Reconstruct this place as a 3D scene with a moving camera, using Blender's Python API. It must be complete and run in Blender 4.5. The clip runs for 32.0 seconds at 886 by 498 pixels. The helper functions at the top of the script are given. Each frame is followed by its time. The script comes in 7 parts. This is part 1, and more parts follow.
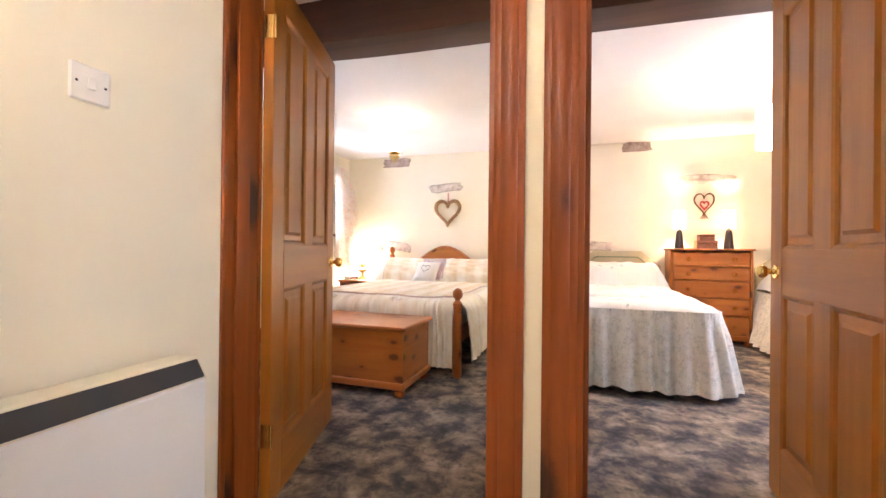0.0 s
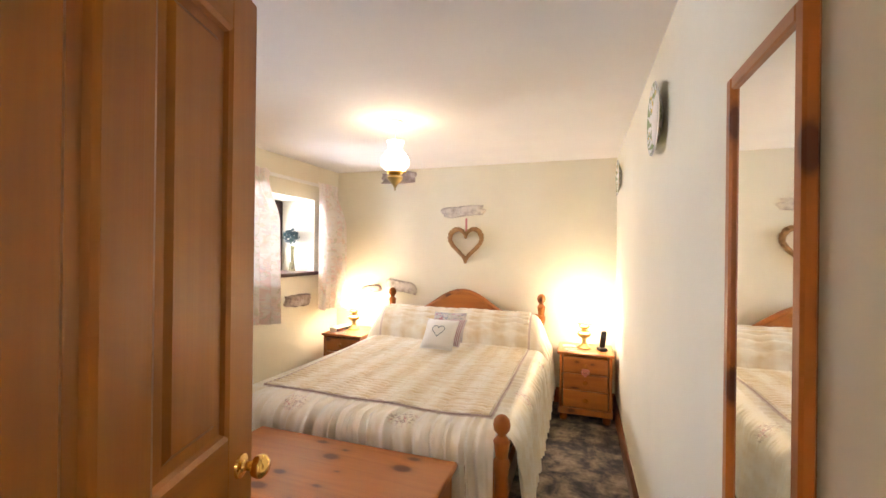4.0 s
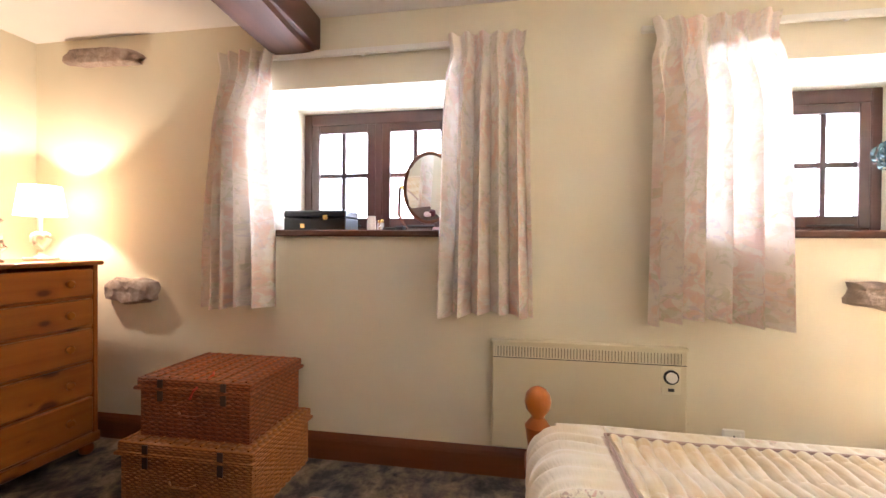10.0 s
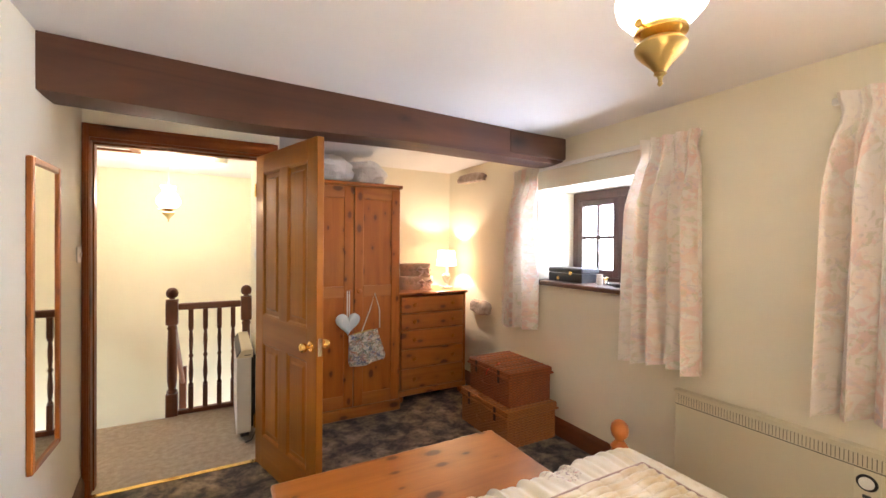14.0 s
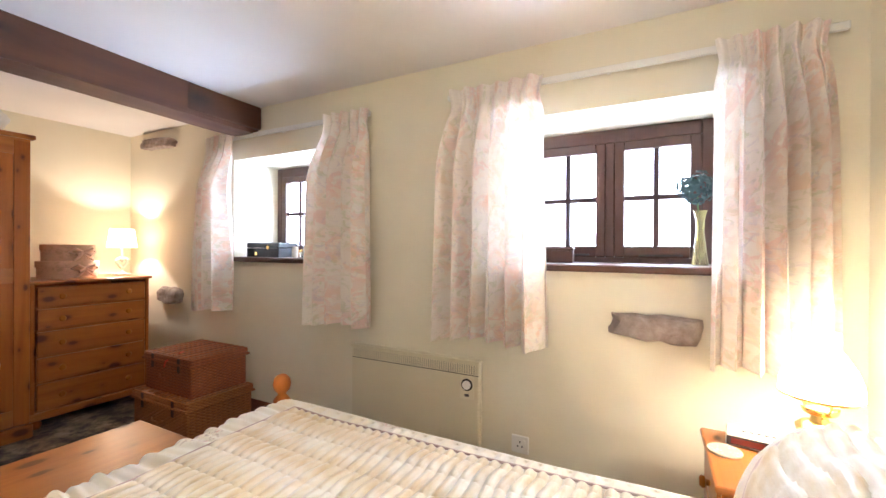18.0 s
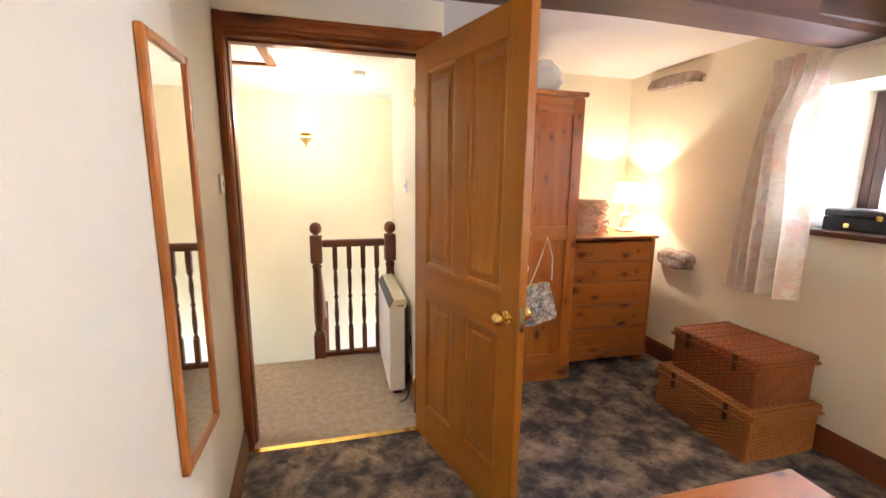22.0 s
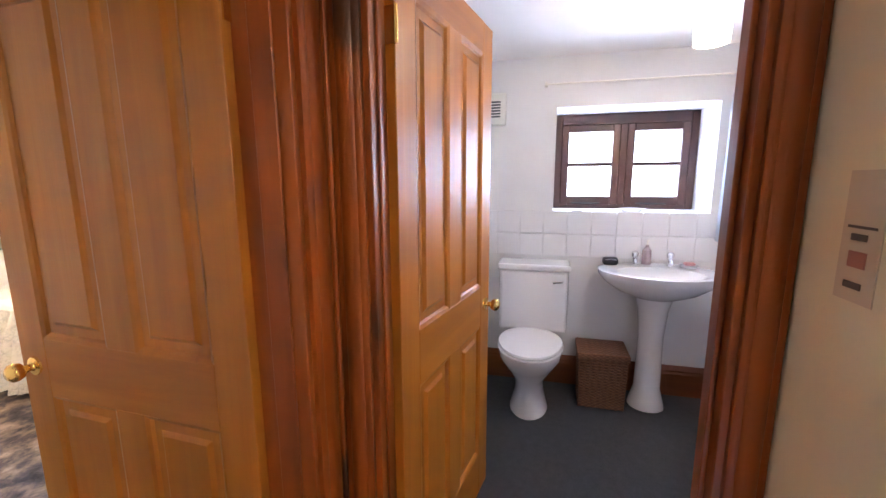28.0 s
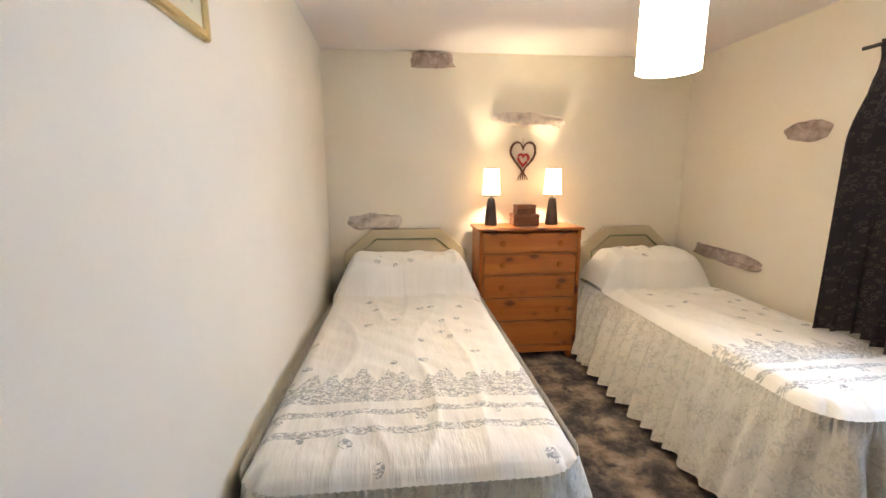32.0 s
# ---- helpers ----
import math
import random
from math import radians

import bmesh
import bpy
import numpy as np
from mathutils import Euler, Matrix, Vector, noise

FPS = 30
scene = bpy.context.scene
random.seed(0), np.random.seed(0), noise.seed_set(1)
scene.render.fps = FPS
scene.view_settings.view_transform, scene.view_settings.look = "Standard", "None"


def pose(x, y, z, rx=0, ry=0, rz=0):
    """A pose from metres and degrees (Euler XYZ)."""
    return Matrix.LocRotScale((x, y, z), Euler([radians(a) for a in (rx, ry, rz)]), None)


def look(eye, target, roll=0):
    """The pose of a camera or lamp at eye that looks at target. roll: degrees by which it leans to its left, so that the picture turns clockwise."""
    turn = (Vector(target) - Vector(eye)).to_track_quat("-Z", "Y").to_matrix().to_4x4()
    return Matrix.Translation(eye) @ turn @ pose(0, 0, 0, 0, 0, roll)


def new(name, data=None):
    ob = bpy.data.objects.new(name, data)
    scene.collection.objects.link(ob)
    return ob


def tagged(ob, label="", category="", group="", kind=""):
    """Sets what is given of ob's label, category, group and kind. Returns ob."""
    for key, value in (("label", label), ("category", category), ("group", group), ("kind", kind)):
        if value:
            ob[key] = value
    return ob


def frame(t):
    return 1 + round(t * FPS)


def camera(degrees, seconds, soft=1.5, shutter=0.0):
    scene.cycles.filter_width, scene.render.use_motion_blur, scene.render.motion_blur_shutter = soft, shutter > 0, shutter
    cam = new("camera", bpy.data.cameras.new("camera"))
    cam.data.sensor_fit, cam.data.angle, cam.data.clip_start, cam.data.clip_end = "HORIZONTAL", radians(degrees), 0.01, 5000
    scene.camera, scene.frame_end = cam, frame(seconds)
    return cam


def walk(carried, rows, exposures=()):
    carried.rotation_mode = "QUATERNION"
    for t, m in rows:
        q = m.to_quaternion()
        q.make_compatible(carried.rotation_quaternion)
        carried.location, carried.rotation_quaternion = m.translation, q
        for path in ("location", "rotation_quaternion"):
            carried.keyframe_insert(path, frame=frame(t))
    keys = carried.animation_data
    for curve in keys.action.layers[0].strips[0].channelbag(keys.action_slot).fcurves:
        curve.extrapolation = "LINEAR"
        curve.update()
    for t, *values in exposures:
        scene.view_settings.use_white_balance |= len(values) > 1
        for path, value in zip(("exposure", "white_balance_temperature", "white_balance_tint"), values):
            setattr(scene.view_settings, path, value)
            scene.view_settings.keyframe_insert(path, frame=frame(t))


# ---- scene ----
cam = camera(94.8, 32.0)
PATH = [
    (0, (0.554, 0.906, 0.94), (-0.08, 2.803, 0.946), 0.6),
    (0.5, (0.478, 1.029, 1.068), (-0.163, 2.923, 1.074), 0.7),
    (1, (0.43, 1.163, 1.147), (-0.213, 3.057, 1.154), 0.7),
    (1.5, (0.398, 1.325, 1.278), (-0.249, 3.217, 1.29), 0.5),
    (2, (0.3, 1.505, 1.334), (-0.353, 3.395, 1.34), 0.5),
    (2.5, (0.214, 1.63, 1.444), (-0.435, 3.521, 1.447), 0.5),
    (4.5, (-0.057, 2.168, 1.354), (-0.702, 4.061, 1.355), 0.7),
    (5, (-0.147, 2.267, 1.349), (-0.794, 4.159, 1.35), 0.7),
    (5.5, (-0.207, 2.42, 1.289), (-0.897, 4.297, 1.293), 0.7),
    (6, (-0.274, 2.571, 1.217), (-1.064, 4.408, 1.226), 0.9),
    (6.5, (-0.353, 2.711, 1.18), (-1.299, 4.473, 1.181), 0.9),
    (7, (-0.44, 2.825, 1.157), (-1.487, 4.529, 1.157), 0.9),
    (7.5, (-0.452, 2.978, 1.112), (-1.748, 4.501, 1.107), 0.3),
    (8, (-0.492, 3.107, 1.115), (-2.085, 4.316, 1.096), 0.6),
    (8.5, (-0.545, 3.261, 1.08), (-2.333, 4.155, 1.07), 0.2),
    (9, (-0.584, 3.404, 1.088), (-2.508, 3.951, 1.078), 0.0),
    (9.5, (-0.581, 3.547, 1.072), (-2.578, 3.66, 1.069), 0.4),
    (10, (-0.604, 3.725, 1.064), (-2.577, 3.395, 1.047), 0.4),
    (10.5, (-0.645, 3.901, 1.053), (-2.511, 3.183, 1.033), 0.2),
    (11, (-0.599, 4.108, 1.105), (-2.315, 3.081, 1.083), 0.3),
    (11.5, (-0.5, 4.312, 1.183), (-1.983, 2.972, 1.168), 0.5),
    (12, (-0.476, 4.503, 1.232), (-1.772, 2.98, 1.212), 0.3),
    (12.5, (-0.393, 4.68, 1.299), (-1.5, 3.015, 1.278), 0.4),
    (13, (-0.314, 4.824, 1.358), (-1.282, 3.073, 1.344), 0.5),
    (13.5, (-0.285, 4.908, 1.403), (-1.241, 3.151, 1.385), 0.5),
    (15.5, (-0.383, 5.12, 1.379), (-1.515, 3.471, 1.371), 0.6),
    (16, (-0.396, 5.164, 1.368), (-1.699, 3.647, 1.364), 0.6),
    (16.5, (-0.422, 5.195, 1.371), (-1.892, 3.84, 1.363), 0.5),
    (17, (-0.435, 5.213, 1.349), (-2.029, 4.005, 1.342), 0.3),
    (17.5, (-0.483, 5.222, 1.287), (-2.178, 4.161, 1.29), 0.4),
    (18, (-0.56, 5.241, 1.208), (-2.334, 4.317, 1.204), 0.3),
    (18.5, (-0.595, 5.215, 1.152), (-2.383, 4.318, 1.141), 0.2),
    (19, (-0.58, 5.127, 1.097), (-2.369, 4.232, 1.088), 0.3),
    (19.5, (-0.531, 5.019, 1.088), (-2.32, 4.125, 1.082), 0.4),
    (20, (-0.474, 4.9, 1.107), (-2.127, 3.774, 1.092), 0.3),
    (20.5, (-0.344, 4.75, 1.123), (-1.683, 3.268, 1.009), 0.4),
    (21, (-0.246, 4.616, 1.212), (-1.231, 2.905, 0.896), 0.5),
    (21.5, (-0.173, 4.374, 1.317), (-0.853, 2.524, 0.975), 0.7),
    (22, (-0.123, 4.115, 1.372), (-0.614, 2.207, 1.027), 0.7),
    (22.5, (-0.093, 3.811, 1.388), (-0.417, 1.868, 1.043), 0.7),
    (23, (-0.053, 3.488, 1.344), (-0.243, 1.528, 0.998), 0.5),
    (23.5, (-0.045, 3.158, 1.355), (-0.203, 1.195, 1.007), 0.3),
    (24, (-0.091, 2.80, 1.340), (-0.220, 0.835, 0.993), 0.2),
    (24.5, (-0.096, 2.466, 1.326), (-0.079, 0.493, 0.997), 0.2),
    (26.5, (0.249, 1.474, 1.412), (1.774, 0.229, 1.06), 0.0),
    (27, (0.363, 1.406, 1.436), (2.143, 0.568, 1.075), 0.1),
    (27.5, (0.472, 1.373, 1.412), (2.431, 1.176, 1.059), -0.1),
    (28, (0.52, 1.433, 1.382), (2.43, 1.924, 1.05), -0.2),
    (28.5, (0.614, 1.583, 1.394), (2.32, 2.566, 1.044), 0.3),
    (29, (0.669, 1.733, 1.41), (2.077, 3.109, 1.059), 0.6),
    (29.5, (0.742, 1.93, 1.359), (1.795, 3.594, 1.007), -0.6),
    (30, (0.90, 2.125, 1.372), (1.562, 3.977, 1.020), -0.5),
    (30.5, (0.961, 2.31, 1.351), (1.292, 4.252, 1.008), -0.2),
    (31, (0.959, 2.582, 1.356), (1.161, 4.541, 1.007), -0.3),
    (31.5, (0.937, 2.795, 1.354), (1.132, 4.754, 1.001), -0.2),
    (32, (0.941, 2.978, 1.341), (1.134, 4.937, 0.989), -0.1),
]
walk(cam, [(t, look(eye, target, roll)) for t, eye, target, roll in PATH],
     exposures=[(0, 0.5, 5950, 22), (2, 0.25, 6250, 17), (4.5, 0.0, 6600, 17), (6, -0.1, 6650, 18), (8, -0.3, 6350, 18), (9, -0.1, 6250, 19), (10, 0.4, 6300, 18), (11, 0.55, 6300, 17), (12, 0.6, 6400, 17), (13.5, 0.35, 6400, 17), (15.5, 0.45, 6100, 17), (17, 0.3, 5800, 15), (18, 0.2, 5750, 14), (19, -0.4, 5750, 14), (20, -0.5, 5800, 15), (21, -0.1, 6300, 18), (22, 0.6, 6250, 18), (23, 0.5, 6500, 18), (24, 0.35, 6600, 18), (26.5, 0.05, 6100, 18), (27, -0.15, 6000, 19), (28, 0.3, 5850, 20), (28.5, 0.65, 5950, 18), (29, 1.15, 6050, 16), (30, 0.5, 5750, 14), (31, 0.05, 5700, 12), (32, -0.5, 5750, 10)])

# ---- exposure, world and lamps ----
scene.view_settings.exposure = 0.0
world = bpy.data.worlds.new("overcast_sky")
scene.world = world
world.use_nodes = True
wn = world.node_tree
sky = wn.nodes.new("ShaderNodeTexSky")
sky.sky_type, sky.sun_disc = "NISHITA", False
sky.sun_elevation, sky.sun_rotation = radians(35), radians(250)
wn.links.new(sky.outputs[0], wn.nodes["Background"].inputs[0])
wn.nodes["Background"].inputs[1].default_value = 0.1


def lamp_point(name, loc, watts, colour=(1.0, 0.72, 0.38), radius=0.025):
    d = bpy.data.lights.new(name, "POINT")
    d.energy, d.color, d.shadow_soft_size = watts, colour, radius
    ob = new(name, d)
    ob.location = loc
    return ob


def lamp_area(name, loc, rot, sx, sy, watts, colour=(0.74, 0.84, 1.0)):
    d = bpy.data.lights.new(name, "AREA")
    d.shape, d.size, d.size_y, d.energy, d.color = "RECTANGLE", sx, sy, watts, colour
    ob = new(name, d)
    ob.matrix_world = pose(*loc, *rot)
    return ob


sun = bpy.data.lights.new("sun", "SUN")
sun.energy, sun.angle, sun.color = 1.0, radians(12), (1.0, 0.95, 0.88)
sun_ob = new("sun", sun)
sun_ob.matrix_world = pose(0, 0, 8, 55, 0, 250 - 180)

WARM = (1.0, 0.84, 0.66)
AMBER = (1.0, 0.72, 0.42)
# daylight in the window openings
lamp_area("window_light", (-3.02, 2.95, 1.48), (0, -90, 0), 0.75, 0.96, 84)
lamp_area("window_light", (-3.02, 5.03, 1.48), (0, -90, 0), 0.75, 0.96, 84)
lamp_area("window_light", (3.56, 3.98, 1.40), (0, 90, 0), 0.80, 0.94, 78, (0.56, 0.72, 1.0))
lamp_area("window_light", (3.74, 1.02, 1.50), (0, 90, 0), 0.70, 0.95, 42)
# added lamp: daylight up the stairs from an unseen window on the floor below
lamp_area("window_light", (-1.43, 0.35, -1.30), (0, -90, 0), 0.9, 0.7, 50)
# lamps that hang or stand in the rooms
lamp_point("pendant_bulb", (-1.118, 4.426, 1.945), 2.5, WARM, 0.03)
lamp_point("landing_bulb", (0.111, 0.60, 1.79), 6.5, (1.0, 0.90, 0.74), 0.03)
lamp_point("bedside_bulb", (-2.16, 5.68, 0.83), 7.5, WARM)
lamp_point("bedside_bulb", (0.050, 5.68, 0.835), 7.5, WARM)
lamp_point("heart_lamp_bulb", (-2.30, 1.38, 1.285), 16, WARM, 0.012)
lamp_point("drum_bulb", (1.849, 4.37, 1.81), 40, AMBER, 0.03)
lamp_point("dresser_bulb", (1.585, 5.92, 1.29), 32, AMBER, 0.015)
lamp_point("dresser_bulb", (2.045, 5.92, 1.29), 32, AMBER, 0.015)
lamp_point("bathroom_bulb", (2.30, 0.88, 1.96), 5, (1.0, 0.85, 0.65), 0.04)


# ---- materials ----
def shader(name, colour, rough=0.6, metal=0.0, **more):
    m = bpy.data.materials.new(name)
    m.use_nodes = True
    b = m.node_tree.nodes["Principled BSDF"]
    b.inputs["Base Color"].default_value = (*colour, 1)
    b.inputs["Roughness"].default_value = rough
    b.inputs["Metallic"].default_value = metal
    for key, value in more.items():
        b.inputs[key].default_value = value
    return m


class Graph:
    """Short hand for building a node tree on a material's main shader."""

    def __init__(self, m, space="Object"):
        self.m, self.t = m, m.node_tree
        self.b = self.t.nodes["Principled BSDF"]
        self.co = self.t.nodes.new("ShaderNodeTexCoord").outputs[space]

    def link(self, a, b):
        self.t.links.new(a, b)

    def mapped(self, scale=(1, 1, 1), rot=(0, 0, 0), co=None):
        n = self.t.nodes.new("ShaderNodeMapping")
        n.inputs["Scale"].default_value = scale
        n.inputs["Rotation"].default_value = [radians(a) for a in rot]
        self.link(co or self.co, n.inputs["Vector"])
        return n.outputs[0]

    def noise(self, co, scale, detail=4, rough=0.55, warp=0.0):
        n = self.t.nodes.new("ShaderNodeTexNoise")
        n.inputs["Scale"].default_value, n.inputs["Detail"].default_value = scale, detail
        n.inputs["Roughness"].default_value, n.inputs["Distortion"].default_value = rough, warp
        self.link(co, n.inputs["Vector"])
        return n.outputs["Fac"]

    def voronoi(self, co, scale, feature="F1", out="Distance"):
        n = self.t.nodes.new("ShaderNodeTexVoronoi")
        n.feature = feature
        n.inputs["Scale"].default_value = scale
        self.link(co, n.inputs["Vector"])
        return n.outputs[out]

    def wave(self, co, scale, warp=0.0, axis="X", detail=2, dscale=1.0):
        n = self.t.nodes.new("ShaderNodeTexWave")
        n.bands_direction = axis
        n.inputs["Scale"].default_value, n.inputs["Distortion"].default_value = scale, warp
        n.inputs["Detail"].default_value, n.inputs["Detail Scale"].default_value = detail, dscale
        self.link(co, n.inputs["Vector"])
        return n.outputs["Fac"]

    def ramp(self, fac, stops):
        n = self.t.nodes.new("ShaderNodeValToRGB")
        e = n.color_ramp.elements
        while len(e) < len(stops):
            e.new(0.5)
        for el, (p, c) in zip(e, stops):
            el.position, el.color = p, (*c, 1)
        self.link(fac, n.inputs[0])
        return n.outputs[0]

    def mix(self, fac, a, b, blend="MIX"):
        n = self.t.nodes.new("ShaderNodeMix")
        n.data_type, n.blend_type = "RGBA", blend
        for s, v in ((n.inputs[0], fac), (n.inputs[6], a), (n.inputs[7], b)):
            if isinstance(v, (int, float)):
                s.default_value = v
            elif isinstance(v, tuple):
                s.default_value = (*v, 1)
            else:
                self.link(v, s)
        return n.outputs[2]

    def calc(self, op, a, b=0.0):
        n = self.t.nodes.new("ShaderNodeMath")
        n.operation = op
        for s, v in zip(n.inputs, (a, b)):
            if isinstance(v, (int, float)):
                s.default_value = v
            else:
                self.link(v, s)
        return n.outputs[0]

    def colour(self, c):
        self.link(c, self.b.inputs["Base Color"])
        return self

    def rough(self, r):
        self.link(r, self.b.inputs["Roughness"])
        return self

    def bump(self, h, strength=0.2, dist=0.01):
        n = self.t.nodes.new("ShaderNodeBump")
        n.inputs["Strength"].default_value, n.inputs["Distance"].default_value = strength, dist
        self.link(h, n.inputs["Height"])
        self.link(n.outputs[0], self.b.inputs["Normal"])
        return self

    def random(self):
        return self.t.nodes.new("ShaderNodeObjectInfo").outputs["Random"]


def plaster(name, base, dark, rough=0.75):
    m = shader(name, base, rough)
    g = Graph(m)
    big = g.noise(g.co, 1.6, 3)
    fine = g.noise(g.co, 45, 5)
    g.colour(g.mix(g.ramp(big, [(0.35, (0, 0, 0)), (0.7, (1, 1, 1))]), dark, base))
    slow = g.noise(g.co, 5, 2)
    g.bump(g.calc("ADD", g.calc("MULTIPLY", fine, 0.25), slow), 0.25, 0.012)
    return m


def wood(name, light, dark, scale=7.0, rough=0.35, knots=0.0, knot_colour=(0.11, 0.026, 0.006), along="Z", coat=0.0):
    """Grain that runs along one axis, with rings, pores and, where wanted, knots."""
    m = shader(name, light, rough)
    g = Graph(m)
    off = g.t.nodes.new("ShaderNodeVectorMath")
    off.operation = "ADD"
    g.link(g.co, off.inputs[0])
    g.link(g.calc("MULTIPLY", g.random(), 17.0), off.inputs[1])
    sq = {"X": (0.07, 1, 1), "Y": (1, 0.07, 1), "Z": (1, 1, 0.07)}[along]
    co = g.mapped(sq, co=off.outputs[0])
    ring = g.noise(co, scale * 2.2, 5, 0.6, 0.9)
    pore = g.noise(g.mapped(tuple(s * s for s in sq), co=off.outputs[0]), scale * 30, 3)
    c = g.mix(g.ramp(ring, [(0.3, (0, 0, 0)), (0.72, (1, 1, 1))]), dark, light)
    c = g.mix(g.calc("MULTIPLY", pore, 0.35), c, dark)
    if knots:
        # knots lie on a board's face: along the grain, and across it whichever way the face looks
        axes = g.t.nodes.new("ShaderNodeSeparateXYZ")
        g.link(off.outputs[0], axes.inputs[0])
        k = "XYZ".index(along)
        a, b = [axes.outputs[i] for i in range(3) if i != k]
        flat = g.t.nodes.new("ShaderNodeCombineXYZ")
        g.link(g.calc("ADD", a, b), flat.inputs[0])
        g.link(g.calc("MULTIPLY", axes.outputs[k], 0.55), flat.inputs[1])
        v = g.t.nodes.new("ShaderNodeTexVoronoi")
        v.voronoi_dimensions = "2D"
        v.inputs["Scale"].default_value = knots
        g.link(flat.outputs[0], v.inputs["Vector"])
        pick = g.t.nodes.new("ShaderNodeSeparateXYZ")
        g.link(v.outputs["Color"], pick.inputs[0])
        size = g.calc("MULTIPLY", g.calc("SUBTRACT", pick.outputs[0], 0.25), 0.16)
        wob = g.calc("SUBTRACT", g.calc("ADD", v.outputs["Distance"], g.calc("MULTIPLY", g.noise(off.outputs[0], 60, 2), 0.05)), size)
        c = g.mix(g.ramp(wob, [(0.03, (1, 1, 1)), (0.075, (0.55, 0.55, 0.55)), (0.11, (0.22, 0.22, 0.22)), (0.26, (0, 0, 0))]), c, knot_colour)
    g.colour(c)
    g.bump(pore, 0.08, 0.004)
    if coat:
        g.b.inputs["Coat Weight"].default_value = coat
        g.b.inputs["Coat Roughness"].default_value = 0.25
    return m


WALL = plaster("cream_wall_paint", (0.80, 0.745, 0.59), (0.76, 0.70, 0.54))
WALL_B2 = plaster("warm_white_wall_paint", (0.80, 0.75, 0.62), (0.76, 0.70, 0.56))
WALL_LAND = plaster("pale_yellow_wall_paint", (0.84, 0.78, 0.60), (0.81, 0.75, 0.57))
WALL_BATH = plaster("white_wall_paint", (0.78, 0.78, 0.78), (0.72, 0.72, 0.73))
CEIL = plaster("white_ceiling_paint", (0.80, 0.775, 0.74), (0.76, 0.73, 0.70), 0.8)
REVEAL = plaster("white_reveal_paint", (0.80, 0.79, 0.76), (0.75, 0.74, 0.72))

PINE = wood("orange_pine", (0.46, 0.152, 0.022), (0.30, 0.078, 0.009), 6, 0.36, 8.0, coat=0.06)
PINE_X = wood("orange_pine_across", (0.47, 0.165, 0.029), (0.31, 0.090, 0.014), 6, 0.30, 7.0, along="X", coat=0.2)
PINE_Y = wood("orange_pine_lengthwise", (0.45, 0.155, 0.027), (0.29, 0.080, 0.012), 6, 0.33, 8.0, along="Y", coat=0.15)
DOORWOOD = wood("golden_door_wood", (0.41, 0.150, 0.011), (0.29, 0.094, 0.006), 5, 0.40, coat=0.08)
DOORWOOD_X = wood("golden_door_wood_across", (0.41, 0.150, 0.011), (0.29, 0.094, 0.006), 5, 0.40, along="X", coat=0.08)
FRAMEWOOD = wood("reddish_frame_pine", (0.29, 0.068, 0.004), (0.17, 0.034, 0.002), 6, 0.40, 3.0, (0.05, 0.014, 0.004), coat=0.05)
FRAMEWOOD_X = wood("reddish_frame_pine_across", (0.29, 0.068, 0.004), (0.17, 0.034, 0.002), 6, 0.40, 3.0, (0.05, 0.014, 0.004), along="X", coat=0.05)
FRAMEWOOD_Y = wood("reddish_frame_pine_lengthwise", (0.20, 0.055, 0.011), (0.13, 0.033, 0.007), 6, 0.35, along="Y", coat=0.2)
DARKFRAME = wood("dark_window_stain", (0.070, 0.021, 0.012), (0.042, 0.012, 0.008), 6, 0.4, along="Z", coat=0.1)
DARKWOOD = wood("dark_mahogany", (0.20, 0.058, 0.017), (0.11, 0.028, 0.008), 6, 0.34, along="Z", coat=0.15)
DARKWOOD_X = wood("dark_mahogany_across", (0.20, 0.058, 0.017), (0.11, 0.028, 0.008), 6, 0.34, along="X", coat=0.15)
DARKWOOD_Y = wood("dark_mahogany_lengthwise", (0.10, 0.03, 0.013), (0.055, 0.016, 0.007), 6, 0.35, along="Y", coat=0.2)
BEAMWOOD = wood("old_oak_beam", (0.115, 0.042, 0.018), (0.055, 0.019, 0.009), 4, 0.6, 1.6, (0.02, 0.01, 0.006), along="X")
for stained in (DOORWOOD, DOORWOOD_X, FRAMEWOOD, FRAMEWOOD_X, PINE):
    stained.node_tree.nodes["Principled BSDF"].inputs["Specular IOR Level"].default_value = 0.32
BRASS = shader("polished_brass", (0.86, 0.60, 0.20), 0.2, 1.0)
OLDBRASS = shader("aged_brass", (0.48, 0.36, 0.14), 0.32, 1.0)
CHROME = shader("chrome", (0.8, 0.8, 0.82), 0.12, 1.0)
WHITEPL = shader("white_plastic", (0.80, 0.78, 0.72), 0.35)
CREAMMET = shader("cream_enamel", (0.74, 0.68, 0.50), 0.4)
CREAMHEAT = shader("yellowed_cream_enamel", (0.70, 0.63, 0.45), 0.4)
DARKGREY = shader("dark_grey_plastic", (0.035, 0.035, 0.037), 0.4)
BLACK = shader("black_plastic", (0.012, 0.012, 0.013), 0.35)
CERAMIC = shader("white_ceramic", (0.82, 0.82, 0.84), 0.1, **{"Coat Weight": 0.4})
MIRROR = shader("silvered_mirror", (0.93, 0.94, 0.93), 0.02, 1.0)
GLASS = shader("window_glass", (1, 1, 1), 0.0, **{"Transmission Weight": 1.0, "IOR": 1.05})


